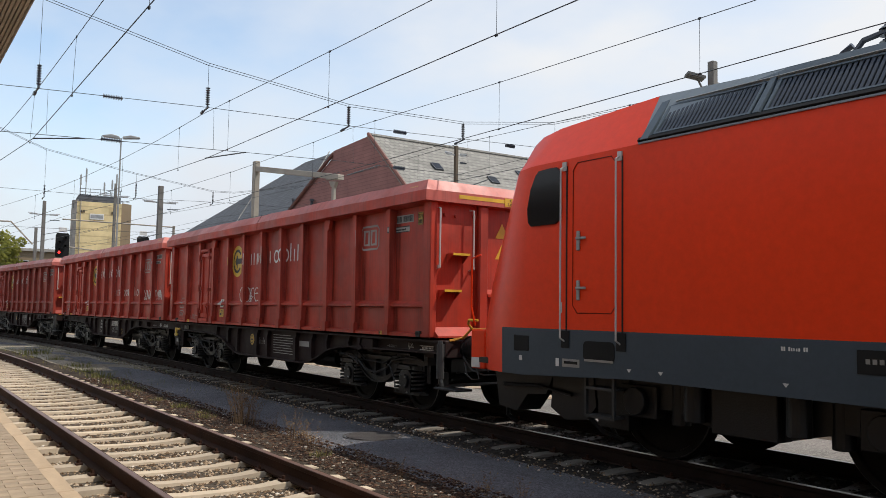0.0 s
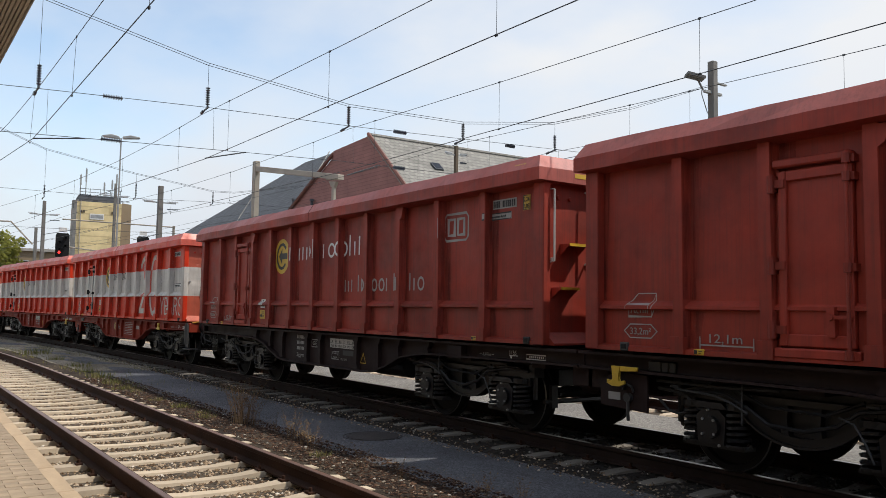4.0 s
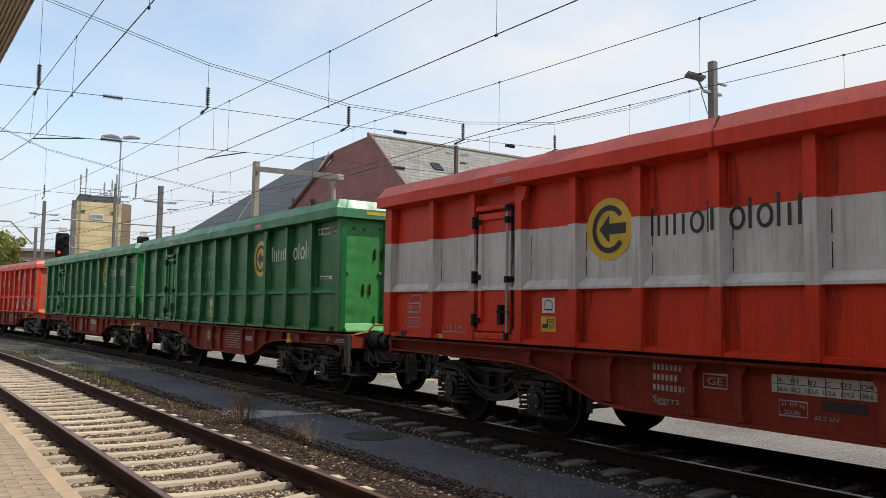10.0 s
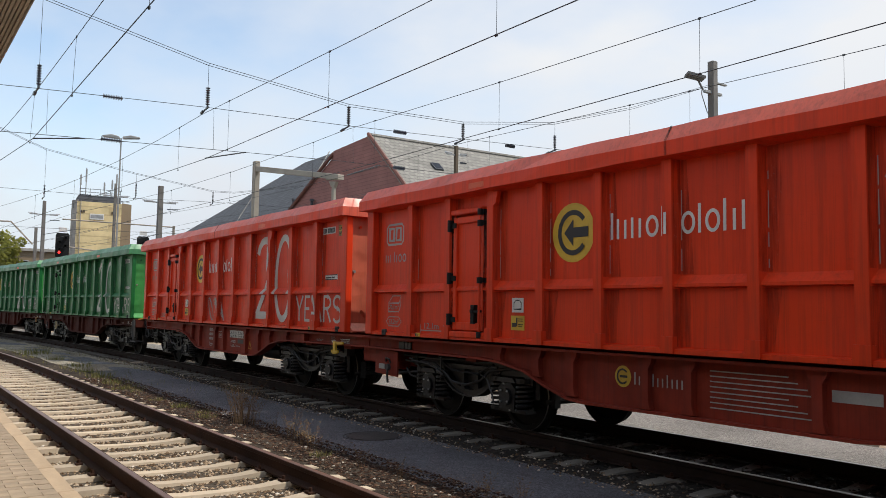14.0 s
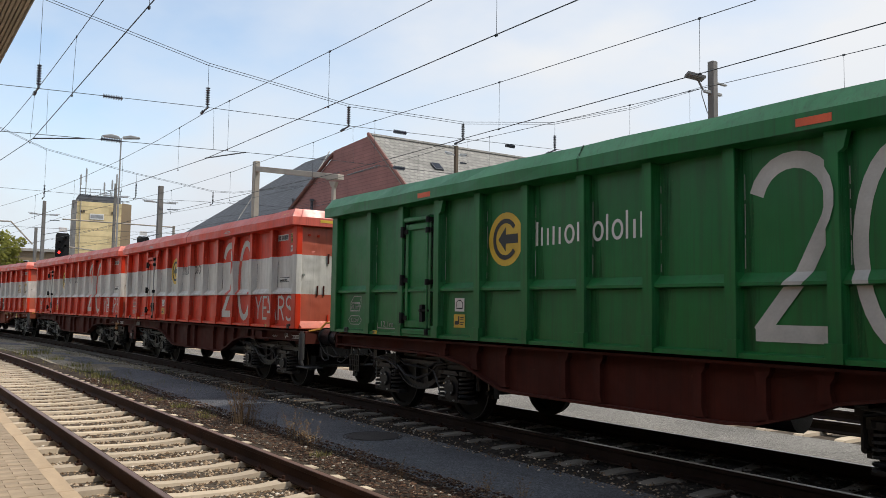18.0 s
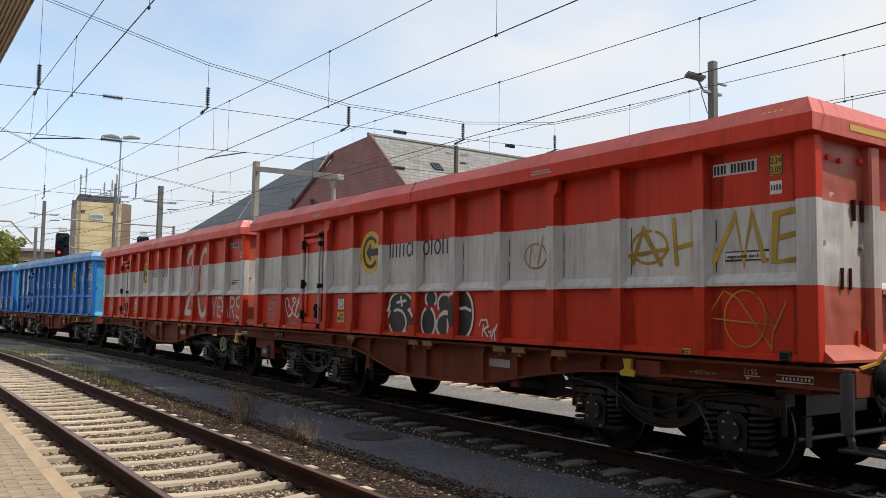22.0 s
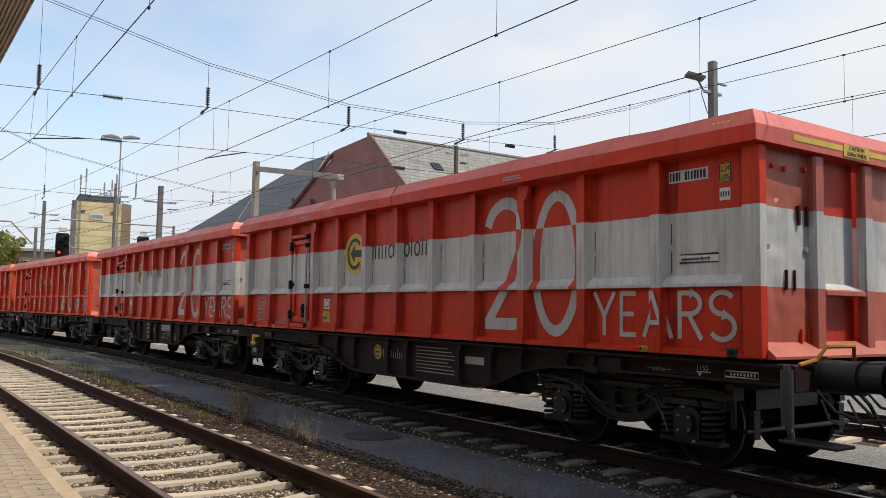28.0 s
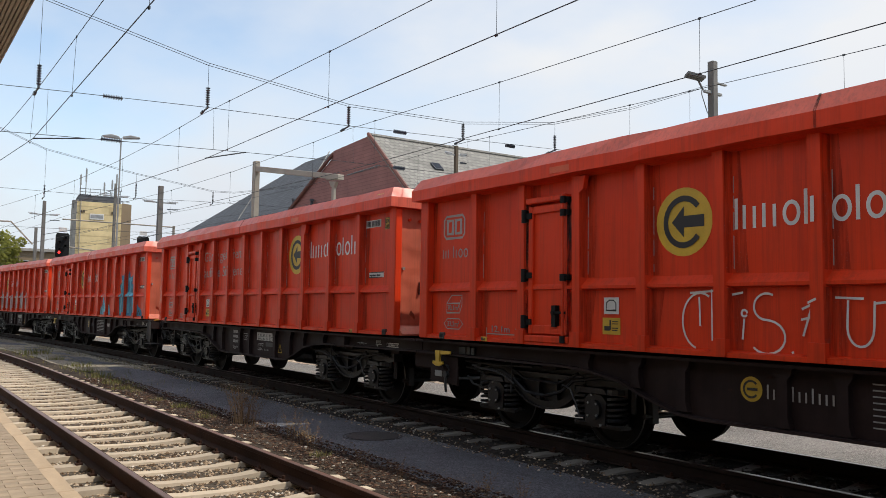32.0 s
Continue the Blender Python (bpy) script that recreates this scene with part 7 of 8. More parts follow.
part("verge", mesh_of("verge", lambda bm: (pipe(bm, [(-53.05, 21.85, 14.6), (-41.9, 21.85, 5.2)], 0.14, 6))), "verge", hall, "red verge tiles along the gable")
part("verge", mesh_of("verge", lambda bm: (pipe(bm, [(-59.0, 22.0, 14.0), (-70.6, 22.0, 8.6)], 0.16, 6))), "verge", hall, "red verge tiles along the gable")
part("ridge", mesh_of("ridge", lambda bm: rod(bm, (-53.05, 21.8, 14.56), (-53.05, 64, 14.56), 0.14, 6)), "slate", hall)
for yy, zz in ((26.2, 12.2), (31.0, 11.6), (38.5, 11.9), (34.8, 12.6), (43.0, 12.7), (48.0, 12.1)):
    xx = -53.05 + (14.52 - zz) * 11.05 / 9.32
    sk = part("skylight", boxes_mesh("skylight", (-0.45, 0.45, -0.4, 0.4, 0.02, 0.14), bevel=0.02), "slate_dark", hall, "small dark roof window")
    sk.matrix_basis = pose(xx, yy, zz, 0, 40, 0)
    part("pane", boxes_mesh("pane", (-0.36, 0.36, -0.31, 0.31, 0.142, 0.15)), "dark_glass", sk)
for px, py, pz in ((-66.0, 23.2, 11.2), (-69.5, 23.4, 10.4), (-62.5, 21.9, 9.5)):
    part("vent_pipe", mesh_of("vent_pipe", lambda bm: (rod(bm, (px, py, pz - 0.6), (px, py, pz + 1.0), 0.12, 8), rod(bm, (px, py, pz + 1.0), (px, py, pz + 1.15), 0.2, 8))), "slate_dark", hall)
for x0, z0, x1, z1 in ((-66.2, 13.0, -73.5, 17.0), (-84.0, 9.0, -87.5, 14.2)):
    part("roof_rail", mesh_of("roof_rail", lambda bm: rod(bm, (x0, 22.6 + (z0 - 9) * 0.0 + 0.3 * (z0 - 9), z0 + 0.1), (x1, 22.9 + 0.75 * (z1 - 9), z1 + 0.2), 0.05, 6)), "slate", hall, "thin pale roof rail")

tower = tagged(new("tower_block"), "yellow flat-roofed block with aerials on its roof", "building")
MAT["yellow_wall"] = courses("yellow_render", (0.66, 0.52, 0.27), (0.70, 0.56, 0.30), (0.55, 0.42, 0.22), 3.0, 0.9, 0.1)
# tan set darker, so the tower side's shade is in the colour
MAT["tan_wall"] = plain("tan_render", (0.21, 0.155, 0.095), 0.8, 0, 0.12, 2, 0.1)
P1, P2, P3, P0 = (-107.0, 11.94), (-106.4, 17.0), (-107.4, 18.4), (-108.4, 11.6)
part("wall", mesh_of("wall", lambda bm: prism(bm, [P1, P2, (-116, 19.2), (-116.5, 13)], -0.42, 14.1, "z")), "yellow_wall", tower, "yellow rendered wall")
part("side_wall", mesh_of("side_wall", lambda bm: prism(bm, [(P2[0] + 0.02, P2[1]), P3, (-117, 19.8), (-116.0, 19.0)], -0.42, 14.2, "z")), "tan_wall", tower, "tan side wall darkened to carry its shade")
part("stair_column", mesh_of("stair_column", lambda bm: prism(bm, [P0, (-106.95, 12.05), (-112, 13.2), (-113, 12.4)], -0.42, 14.3, "z")), "concrete", tower, "grey concrete column")
part("parapet", mesh_of("parapet", lambda bm: prism(bm, [(-107.2, 12.1), (-106.7, 16.9), (-115.8, 19), (-116.2, 13.2)], 14.1, 14.9, "z")), "slate_dark", tower)
for u in (0.45,):
    wx, wy = P1[0] + (P2[0] - P1[0]) * u, P1[1] + (P2[1] - P1[1]) * u
    ob = part("window", boxes_mesh("window", (-0.05, 0.05, -0.8, 0.8, -0.36, 0.36), bevel=0.02), "white", tower, "white-framed window")
    ob.matrix_basis = pose(wx + 0.03, wy - 0.03, 12.3, 0, 0, math.degrees(math.atan2(-(P2[0] - P1[0]), P2[1] - P1[1])))
    part("pane", boxes_mesh("pane", (0.052, 0.058, -0.70, 0.70, -0.20, 0.22)), "steel", ob)
for u, z in ((0.1, 12.9), (0.16, 12.9), (0.8, 12.9)):
    wx, wy = P1[0] + (P2[0] - P1[0]) * u, P1[1] + (P2[1] - P1[1]) * u
    ob = part("vent", boxes_mesh("vent", (-0.03, 0.05, -0.12, 0.12, -0.16, 0.16), bevel=0.01), "bark", tower, "small dark opening")
    ob.matrix_basis = pose(wx + 0.03, wy - 0.03, z, 0, 0, math.degrees(math.atan2(-(P2[0] - P1[0]), P2[1] - P1[1])))
part("roof_rail", mesh_of("roof_rail", lambda bm: [pipe(bm, [(-107.1, 12.2, z), (-106.6, 16.8, z)], 0.03, 5) for z in (15.3, 15.7)] + [rod(bm, (-107.1 + 0.125 * k, 12.2 + 1.15 * k, 14.8), (-107.1 + 0.125 * k, 12.2 + 1.15 * k, 15.75), 0.03, 5) for k in range(5)]), "wire", tower, "thin dark roof railing")
part("cable_duct", mesh_of("cable_duct", lambda bm: [rod(bm, (-106.95 + 0.09, 12.1 + q, 1.0), (-106.95 + 0.09, 12.1 + q, 14.2), 0.05, 5) for q in (0.25,)]), "concrete", tower)
for i, (x, y, h) in enumerate(((-107.4, 12.3, 2.6), (-107.3, 12.9, 3.4), (-107.1, 15.0, 1.8), (-107.0, 16.4, 3.0), (-107.05, 15.9, 2.2))):
    part("aerial", mesh_of("aerial", lambda bm: (rod(bm, (x, y, 14.5), (x, y, 14.9 + h), 0.06, 6), box(bm, x - 0.06, x + 0.06, y - 0.09, y + 0.09, 14.6 + h * 0.6, 14.8 + h))), "steel", tower, "slim grey aerial")

far_arm = tagged(new("cantilever_frame"), "pale tube frame across the far tracks", "gantry")
for (ya, za), (yb, zb) in (((5.47, 9.01), (15.3, 8.97)), ((5.9, 6.6), (10.2, 6.2))):
    part("tube", mesh_of("tube", lambda bm: rod(bm, (-78.2, ya, za), (-78.2, yb, zb), 0.06, 8)), "gantry", far_arm)
part("bracket", mesh_of("bracket", lambda bm: pipe(bm, [(-78.2, -1.5, 8.45), (-78.2, 1.45, 8.5), (-78.2, 3.2, 6.65)], 0.07, 6)), "gantry", far_arm, "bent tube bracket")
part("post", mesh_of("post", lambda bm: rod(bm, (-78.3, 15.2, -0.42), (-78.3, 15.2, 9.1), 0.12, 8)), "gantry", far_arm)

low = tagged(new("low_building"), "low grey flat-roofed building far down the line", "building")
part("wall", boxes_mesh("wall", (-150, -138, 4, 26, -0.42, 9.5)), "tan_wall", low)
part("roof", boxes_mesh("roof", (-150.4, -137.6, 3.6, 26.4, 9.5, 9.9)), "concrete", low)
for i in range(8):
    for z in (4.2, 7.4):
        wd = part("window", cached("lowwin", lambda: boxes_mesh("window", (-0.05, 0.06, -0.85, 0.85, -0.7, 0.7), bevel=0.02)), "steel", low, "", (-138.0, 5.4 + i * 2.5, z))
        part("pane", cached("lowpane", lambda: boxes_mesh("pane", (0.062, 0.07, -0.72, 0.72, -0.58, 0.58))), "dark_glass", wd)


# ---------- trees ----------
MAT["leaf"] = plain("leaf_green", (0.15, 0.165, 0.045), 0.6, 0, 0.35, 3, 0.0, 0.3)
_n, _l = MAT["leaf"].node_tree.nodes, MAT["leaf"].node_tree.links
_t, _m = _n.new("ShaderNodeBsdfTranslucent"), _n.new("ShaderNodeMixShader")
_t.inputs["Color"].default_value = (0.42, 0.42, 0.10, 1)
_m.inputs["Fac"].default_value = 0.5
_l.new(_n["Principled BSDF"].outputs[0], _m.inputs[1])
_l.new(_t.outputs[0], _m.inputs[2])
_l.new(_m.outputs[0], _n["Material Output"].inputs["Surface"])


def tree(x, y, h, r, seed):
    rnd = random.Random(seed)
    t = tagged(new("tree"), "leafy green tree beyond the station yard", "tree", "trees beyond the yard")
    t.location = (x, y, -0.42)

    def trunk(bm):
        rod(bm, (0, 0, 0), (0.1, 0, h * 0.55), 0.28, 8, 0.16)
        for i in range(7):
            a = i * 2.4
            rod(bm, (0.05, 0, h * (0.32 + 0.03 * i)), (math.cos(a) * r * 0.6, math.sin(a) * r * 0.6, h * (0.55 + 0.04 * i)), 0.1, 5, 0.03)
    part("trunk", mesh_of("trunk", trunk), "bark", t)

    vs, fs = [], []
    blobs = [(Vector((rnd.gauss(0, r * 0.42), rnd.gauss(0, r * 0.42), h * rnd.uniform(0.45, 0.95))), r * rnd.uniform(0.22, 0.42)) for _ in range(26)]
    for c, q in blobs:
        for _ in range(110):
            d = Vector((rnd.gauss(0, 1), rnd.gauss(0, 1), rnd.gauss(0, 1))).normalized()
            p = c + d * q * rnd.uniform(0.7, 1.08)
            u = Vector((rnd.gauss(0, 1), rnd.gauss(0, 1), rnd.gauss(0, 1))).normalized()
            v = u.orthogonal().normalized()
            s = rnd.uniform(0.12, 0.26)
            k = len(vs)
            vs += [p + u * s, p + v * s * 0.6, p - u * s, p - v * s * 0.6]
            fs.append((k, k + 1, k + 2, k + 3))
    me = bpy.data.meshes.new("crown")
    me.from_pydata([tuple(v) for v in vs], [], fs)
    me.materials.append(None)
    part("crown", me, "leaf", t)
    return t


tree(-116, 4.6, 10.8, 2.6, 1)
tree(-112, 5.6, 9.6, 1.8, 2)
tree(-140, 3.0, 12.0, 5.0, 3)


# ---------- platform canopy and an unseen wall added behind ---
MAT["canopy_wood"] = plain("brown_canopy_boards", (0.50, 0.41, 0.31), 0.6, 0, 0.2, 6, 0.2, 0.25)
MAT["fascia"] = plain("canopy_fascia", (0.30, 0.26, 0.21), 0.55, 0.1, 0.15, 5)
canopy = tagged(new("platform_canopy"), "platform canopy with a slatted brown underside", "canopy", kind="structure")
part("roof_sheet", boxes_mesh("roof_sheet", (-16, 14, -13.6, -6.99, 4.1, 4.25)), "slate_dark", canopy)
part("fascia", boxes_mesh("fascia", (-16, 14, -7.0, -6.97, 3.93, 4.28), bevel=0.01), "fascia", canopy, "grey-brown edge board")
slat = boxes_mesh("slat", (-16, 14, -0.012, 0.012, 3.90, 3.925))
for i in range(40):
    part("slat", slat, "canopy_wood", canopy, loc=(0, -7.02 - i * 0.032, 0))
part("soffit", boxes_mesh("soffit", (-16, 14, -13.5, -8.3, 3.90, 3.93)), "canopy_wood", canopy, "brown boarded soffit")
for x in (-13, 1, 12):
    post = part("canopy_post", boxes_mesh("canopy_post", (-0.12, 0.12, -0.12, 0.12, PLAT_Z - 0.06, 4.1), bevel=0.02), "fascia", canopy, loc=(x, -11.2, 0))
# unseen wall, added to hold sky light off the train's near side
back = tagged(part("wall_station", boxes_mesh("wall_station", (-60, 60, -18.2, -17.8, -0.4, 6.0)), "tan_wall"), "unseen wall added behind the platform to block sky light", "wall", kind="structure")


# ---------- locomotive ----------
LOCO_LEAD = 0.75
loco = tagged(new("locomotive"), "bright red electric locomotive with a grey skirt and roof", "locomotive")
LL = 17.8


def loco_sections():
    """Stations along the body; each a list of (x, y, z) from skirt foot to roof centre, on one side."""
    half = [
        [(0.10, 0.90, 0.78), (0.08, 0.90, 1.36), (0.22, 0.90, 1.9), (0.74, 0.90, 3.12), (0.96, 0.88, 3.50), (1.12, 0.0, 3.66)],
        [(0.16, 1.08, 0.79), (0.14, 1.08, 1.36), (0.29, 1.08, 1.9), (0.82, 1.08, 3.16), (1.0, 0.99, 3.54), (1.14, 0.0, 3.70)],
        [(0.28, 1.22, 0.80), (0.27, 1.22, 1.36), (0.41, 1.22, 1.9), (0.91, 1.20, 3.19), (1.06, 1.07, 3.58), (1.18, 0.0, 3.74)],
        [(0.50, 1.35, 0.80), (0.49, 1.35, 1.355), (0.62, 1.35, 1.9), (1.02, 1.32, 3.23), (1.13, 1.13, 3.63), (1.24, 0.0, 3.78)],
        [(0.93, 1.47, 0.80), (0.92, 1.47, 1.355), (1.0, 1.47, 1.9), (1.22, 1.45, 3.26), (1.30, 1.14, 3.71), (1.40, 0.0, 3.83)],
        [(1.35, 1.49, 0.80), (1.35, 1.49, 1.355), (1.35, 1.49, 1.9), (1.47, 1.48, 3.28), (1.62, 1.13, 3.77), (1.7, 0.0, 3.88)],
        [(3.0, 1.49, 0.87), (3.0, 1.49, 1.355), (3.0, 1.49, 1.9), (3.16, 1.49, 3.29), (3.12, 1.12, 3.86), (3.12, 0.0, 3.92)],
    ]
    mid = [[(x, 1.49, 0.85), (x, 1.49, 1.355), (x, 1.49, 1.9), (x, 1.49, 3.29), (x, 1.12, 3.76), (x, 0.0, 3.83)] for x in (6.0, 8.9, 11.8)]
    back = [[(LL - x, y, z) for x, y, z in r] for r in reversed(half)]
    return half + mid + back


def loco_skin(rows, keep):
    """Faces between stations for the bands that keep(station, band) lets through, both sides."""
    def fill(bm):
        for sgn in (-1, 1):
            g = [[bm.verts.new((x, sgn * y, z)) for x, y, z in r] for r in rows]
            for i in range(len(g) - 1):
                for j in range(5):
                    if keep(i, j):
                        bm.faces.new((g[i][j], g[i + 1][j], g[i + 1][j + 1], g[i][j + 1]))
            for i in (0, len(g) - 1):
                pts = g[i]
                if keep(-1, 0):
                    mirror = [bm.verts.new((v.co.x, 0, v.co.z)) for v in pts]
                    for j in range(5):
                        bm.faces.new((pts[j], pts[j + 1], mirror[j + 1], mirror[j]))
        bmesh.ops.remove_doubles(bm, verts=bm.verts[:], dist=0.0005)
        loose = [v for v in bm.verts if not v.link_faces]
        bmesh.ops.delete(bm, geom=loose, context="VERTS")
    me = mesh_of("body", fill)
    for f in me.polygons:
        f.use_smooth = True
    me.set_sharp_from_angle(angle=radians(24))
    return me


LROWS = loco_sections()
NS = len(LROWS) - 1
part("body", loco_skin(LROWS, lambda i, j: i == -1 or (1 <= j <= 2) or (j >= 3 and (i < 6 or i >= NS - 6)) or (j == 0 and (i < 4 or i >= NS - 4))), "loco_red", loco, "smooth red body shell with sloped cabs")
part("skirt", loco_skin(LROWS, lambda i, j: j == 0 and 4 <= i < NS - 4), "loco_grey", loco, "dark grey skirt")
part("roof", loco_skin(LROWS, lambda i, j: j >= 3 and 6 <= i < NS - 6), "loco_roof", loco, "grey-blue roof")
part("floor_pan", boxes_mesh("floor_pan", (0.3, LL - 0.3, -1.35, 1.35, 0.88, 0.95)), "bogie", loco)

GRILLE = ((3.36, 4.42), (4.62, 6.42), (6.62, 8.5), (9.2, 11.0), (11.2, 13.0), (13.2, 14.4))


def on_slope(u, out):
    """(y, z) on the sloping roof side, u from the sill up to the roof's shoulder, out from its face."""
    return (-1.49 + 0.37 * u - 0.786 * out, 3.29 + 0.47 * u + 0.62 * out)


def slope_prism(bm, x0, x1, u0, u1, o0, o1):
    prism(bm, [on_slope(u0, o0), on_slope(u1, o0), on_slope(u1, o1), on_slope(u0, o1)], x0, x1)


part("grille_sill", mesh_of("grille_sill", lambda bm: slope_prism(bm, 3.16, 14.64, 0.0, 0.07, -0.01, 0.045)), "black", loco, "dark ledge under the roof grilles")
part("sill_edge", boxes_mesh("sill_edge", (3.16, 14.64, -1.512, -1.488, 3.282, 3.30)), "loco_roof", loco, "thin grey edge below the grilles")
MAT["grille"] = plain("grille_blue_grey", (0.022, 0.030, 0.046), 0.5, 0.1, 0.2, 8)
MAT["grille_frame"] = plain("grille_frame_paint", (0.060, 0.082, 0.102), 0.5, 0.1, 0.15, 8)
SLAT = mesh_of("grille_slat", lambda bm: slope_prism(bm, -0.015, 0.015, 0.13, 0.80, 0.004, 0.03))
for x0, x1 in GRILLE:
    part("grille_recess", mesh_of("grille_recess", lambda bm: slope_prism(bm, x0, x1, 0.1, 0.84, -0.004, 0.004)), "black", loco, "dark recess behind a roof grille")
    def frame_fill(bm):
        slope_prism(bm, x0 - 0.03, x1 + 0.03, 0.10, 0.14, 0.0, 0.04)
        slope_prism(bm, x0 - 0.03, x1 + 0.03, 0.80, 0.84, 0.0, 0.04)
        slope_prism(bm, x0 - 0.03, x0, 0.141, 0.799, 0.0, 0.04)
        slope_prism(bm, x1, x1 + 0.03, 0.141, 0.799, 0.0, 0.04)
    part("grille_frame", mesh_of("grille_frame", frame_fill), "grille_frame", loco, "blue-grey frame of a roof grille")
    n = int((x1 - x0) / 0.05)
    if x0 < 6.5:
        for i in range(n):
            part("grille_slat", SLAT, "grille", loco, loc=(x0 + 0.03 + i * 0.05, 0, 0))
    else:
        tagged(part("grille_slats", mesh_of("grille_slats", lambda bm: [slope_prism(bm, x0 + 0.015 + i * 0.05, x0 + 0.045 + i * 0.05, 0.13, 0.80, 0.004, 0.03) for i in range(n)]), "grille", loco), kind="stuff")
for x in (4.52, 6.52, 8.75, 11.1, 13.1):
    part("grille_post", mesh_of("grille_post", lambda bm: slope_prism(bm, x - 0.03, x + 0.03, 0.08, 0.95, 0.0, 0.05)), "grille_frame", loco)
part("roof_coaming", mesh_of("roof_coaming", lambda bm: slope_prism(bm, 3.2, 14.6, 0.92, 1.10, -0.02, 0.03)), "grille_frame", loco, "blue-grey coaming above the grilles")
part("rain_strip", mesh_of("rain_strip", lambda bm: slope_prism(bm, 3.4, 14.5, 0.872, 0.888, 0.0, 0.055)), "steel", loco, "bright rain strip above the grilles")
# slanted frame where the red cab roof meets the grilles
part("cab_roof_edge", mesh_of("cab_roof_edge", lambda bm: prism(bm, [on_slope(0.0, 0.05), on_slope(1.12, 0.05), on_slope(1.12, -0.03), on_slope(0.0, -0.03)], 3.20, 3.30)), "grille_frame", loco, "blue-grey frame behind the cab roof")

# cab side: window, door, handrails
def rounded(bm, x0, x1, z0, z1, r, y0, y1, slant=0.0, n=4):
    pts = []
    for cx, cz, a in ((x1 - r, z1 - r, 0), (x0 + r, z1 - r, 90), (x0 + r, z0 + r, 180), (x1 - r, z0 + r, 270)):
        for k in range(n + 1):
            t = radians(a + 90 * k / n)
            x, z = cx + r * math.cos(t), cz + r * math.sin(t)
            pts.append((x + slant * (z - z0) * (1 if x < (x0 + x1) / 2 else 0), z))
    prism(bm, pts, y0, y1, "y")


def window_fill(grow, y0, y1):
    pts = [(1.53, 2.59), (1.475, 2.64), (1.46, 2.80), (1.515, 2.95), (1.60, 3.11), (1.66, 3.165), (1.80, 3.178), (1.90, 3.172), (1.955, 3.12), (1.965, 2.70), (1.945, 2.63), (1.88, 2.59)]
    cx, cz = 1.72, 2.88

    def fill(bm):
        prism(bm, [(x + math.copysign(grow, x - cx), z + math.copysign(grow, z - cz)) for x, z in pts], y0, y1, "y")
    return fill


part("side_window", mesh_of("side_window", window_fill(0.0, -1.508, -1.42), 0.006), "black", loco, "black rubber window frame")
part("window_glass", mesh_of("window_glass", window_fill(-0.035, -1.512, -1.44)), "dark_glass", loco, "dark tinted side window")


def door_line(bm):
    pts = [(2.19, 1.62), (2.19, 3.14), (2.26, 3.22), (2.77, 3.22), (2.84, 3.14), (2.84, 1.62), (2.77, 1.54), (2.26, 1.54)]
    pipe(bm, [(x, -1.491, z) for x, z in pts + pts[:1]], 0.006, 5)


part("door_seam", mesh_of("door_seam", door_line), "seam", loco, "thin dark seam of the cab door")
for x in (2.06, 2.90):
    def rail_fill(bm):
        pipe(bm, [(x, -1.49, 3.2), (x, -1.56, 3.17), (x, -1.56, 1.26), (x, -1.49, 1.22)], 0.011, 8)
        box(bm, x - 0.03, x + 0.03, -1.51, -1.488, 3.15, 3.25)
    part("handrail", mesh_of("handrail", rail_fill), "silver", loco, "polished steel handrail")
    part("rail_recess", boxes_mesh("rail_recess", (x + 0.02, x + 0.04, -1.495, -1.488, 1.2, 3.2), (x - 0.05, x + 0.08, -1.5, -1.488, 1.15, 1.34)), "black", loco, "dark groove beside the handrail")
for z in (2.35, 1.80):
    part("door_handle", boxes_mesh("door_handle", (2.26, 2.31, -1.515, -1.489, z - 0.12, z + 0.10), (2.26, 2.42, -1.53, -1.51, z, z + 0.03), bevel=0.008), "steel", loco, "small steel door handle")
part("step_recess", mesh_of("step_recess", lambda bm: rounded(bm, 2.36, 2.82, 1.02, 1.24, 0.06, -1.497, -1.3)), "black", loco, "black step opening in the skirt")
part("step_tread", boxes_mesh("step_tread", (2.38, 2.80, -1.50, -1.35, 1.02, 1.045)), "steel", loco)
part("ladder_step", boxes_mesh("ladder_step", (2.34, 2.74, -1.45, -1.25, 0.72, 0.75), (2.34, 2.74, -1.45, -1.25, 0.42, 0.45), (2.32, 2.35, -1.44, -1.40, 0.42, 0.95), (2.73, 2.76, -1.44, -1.40, 0.42, 0.95)), "step_steel", loco, "worn steel footsteps under the cab door")
part("socket_box", boxes_mesh("socket_box", (1.17, 1.46, -1.495, -1.4, 1.08, 1.27), bevel=0.01), "black", loco, "black socket box in the skirt")
part("data_plate", boxes_mesh("data_plate", (2.03, 2.30, -1.494, -1.489, 0.94, 1.03)), "steel", loco, "small data plate")
part("data_bar", boxes_mesh("data_bar", (2.06, 2.27, -1.497, -1.493, 0.975, 1.005)), "black", loco)
part("white_mark", boxes_mesh("white_mark", (1.28, 1.33, -1.494, -1.488, 0.97, 1.03)), "white", loco)
part("white_mark", boxes_mesh("white_mark", (1.92, 1.97, -1.494, -1.488, 0.94, 1.03)), "white", loco)
part("white_mark", boxes_mesh("white_mark", (2.0, 2.018, -1.494, -1.488, 1.54, 1.66)), "white", loco)
for x in (3.02, 3.43, 4.78):
    part("jack_mark", mesh_of("jack_mark", lambda bm: prism(bm, [(x - 0.03, 0.975), (x + 0.03, 0.975), (x, 0.94)], -1.494, -1.488, "y")), "white", loco)


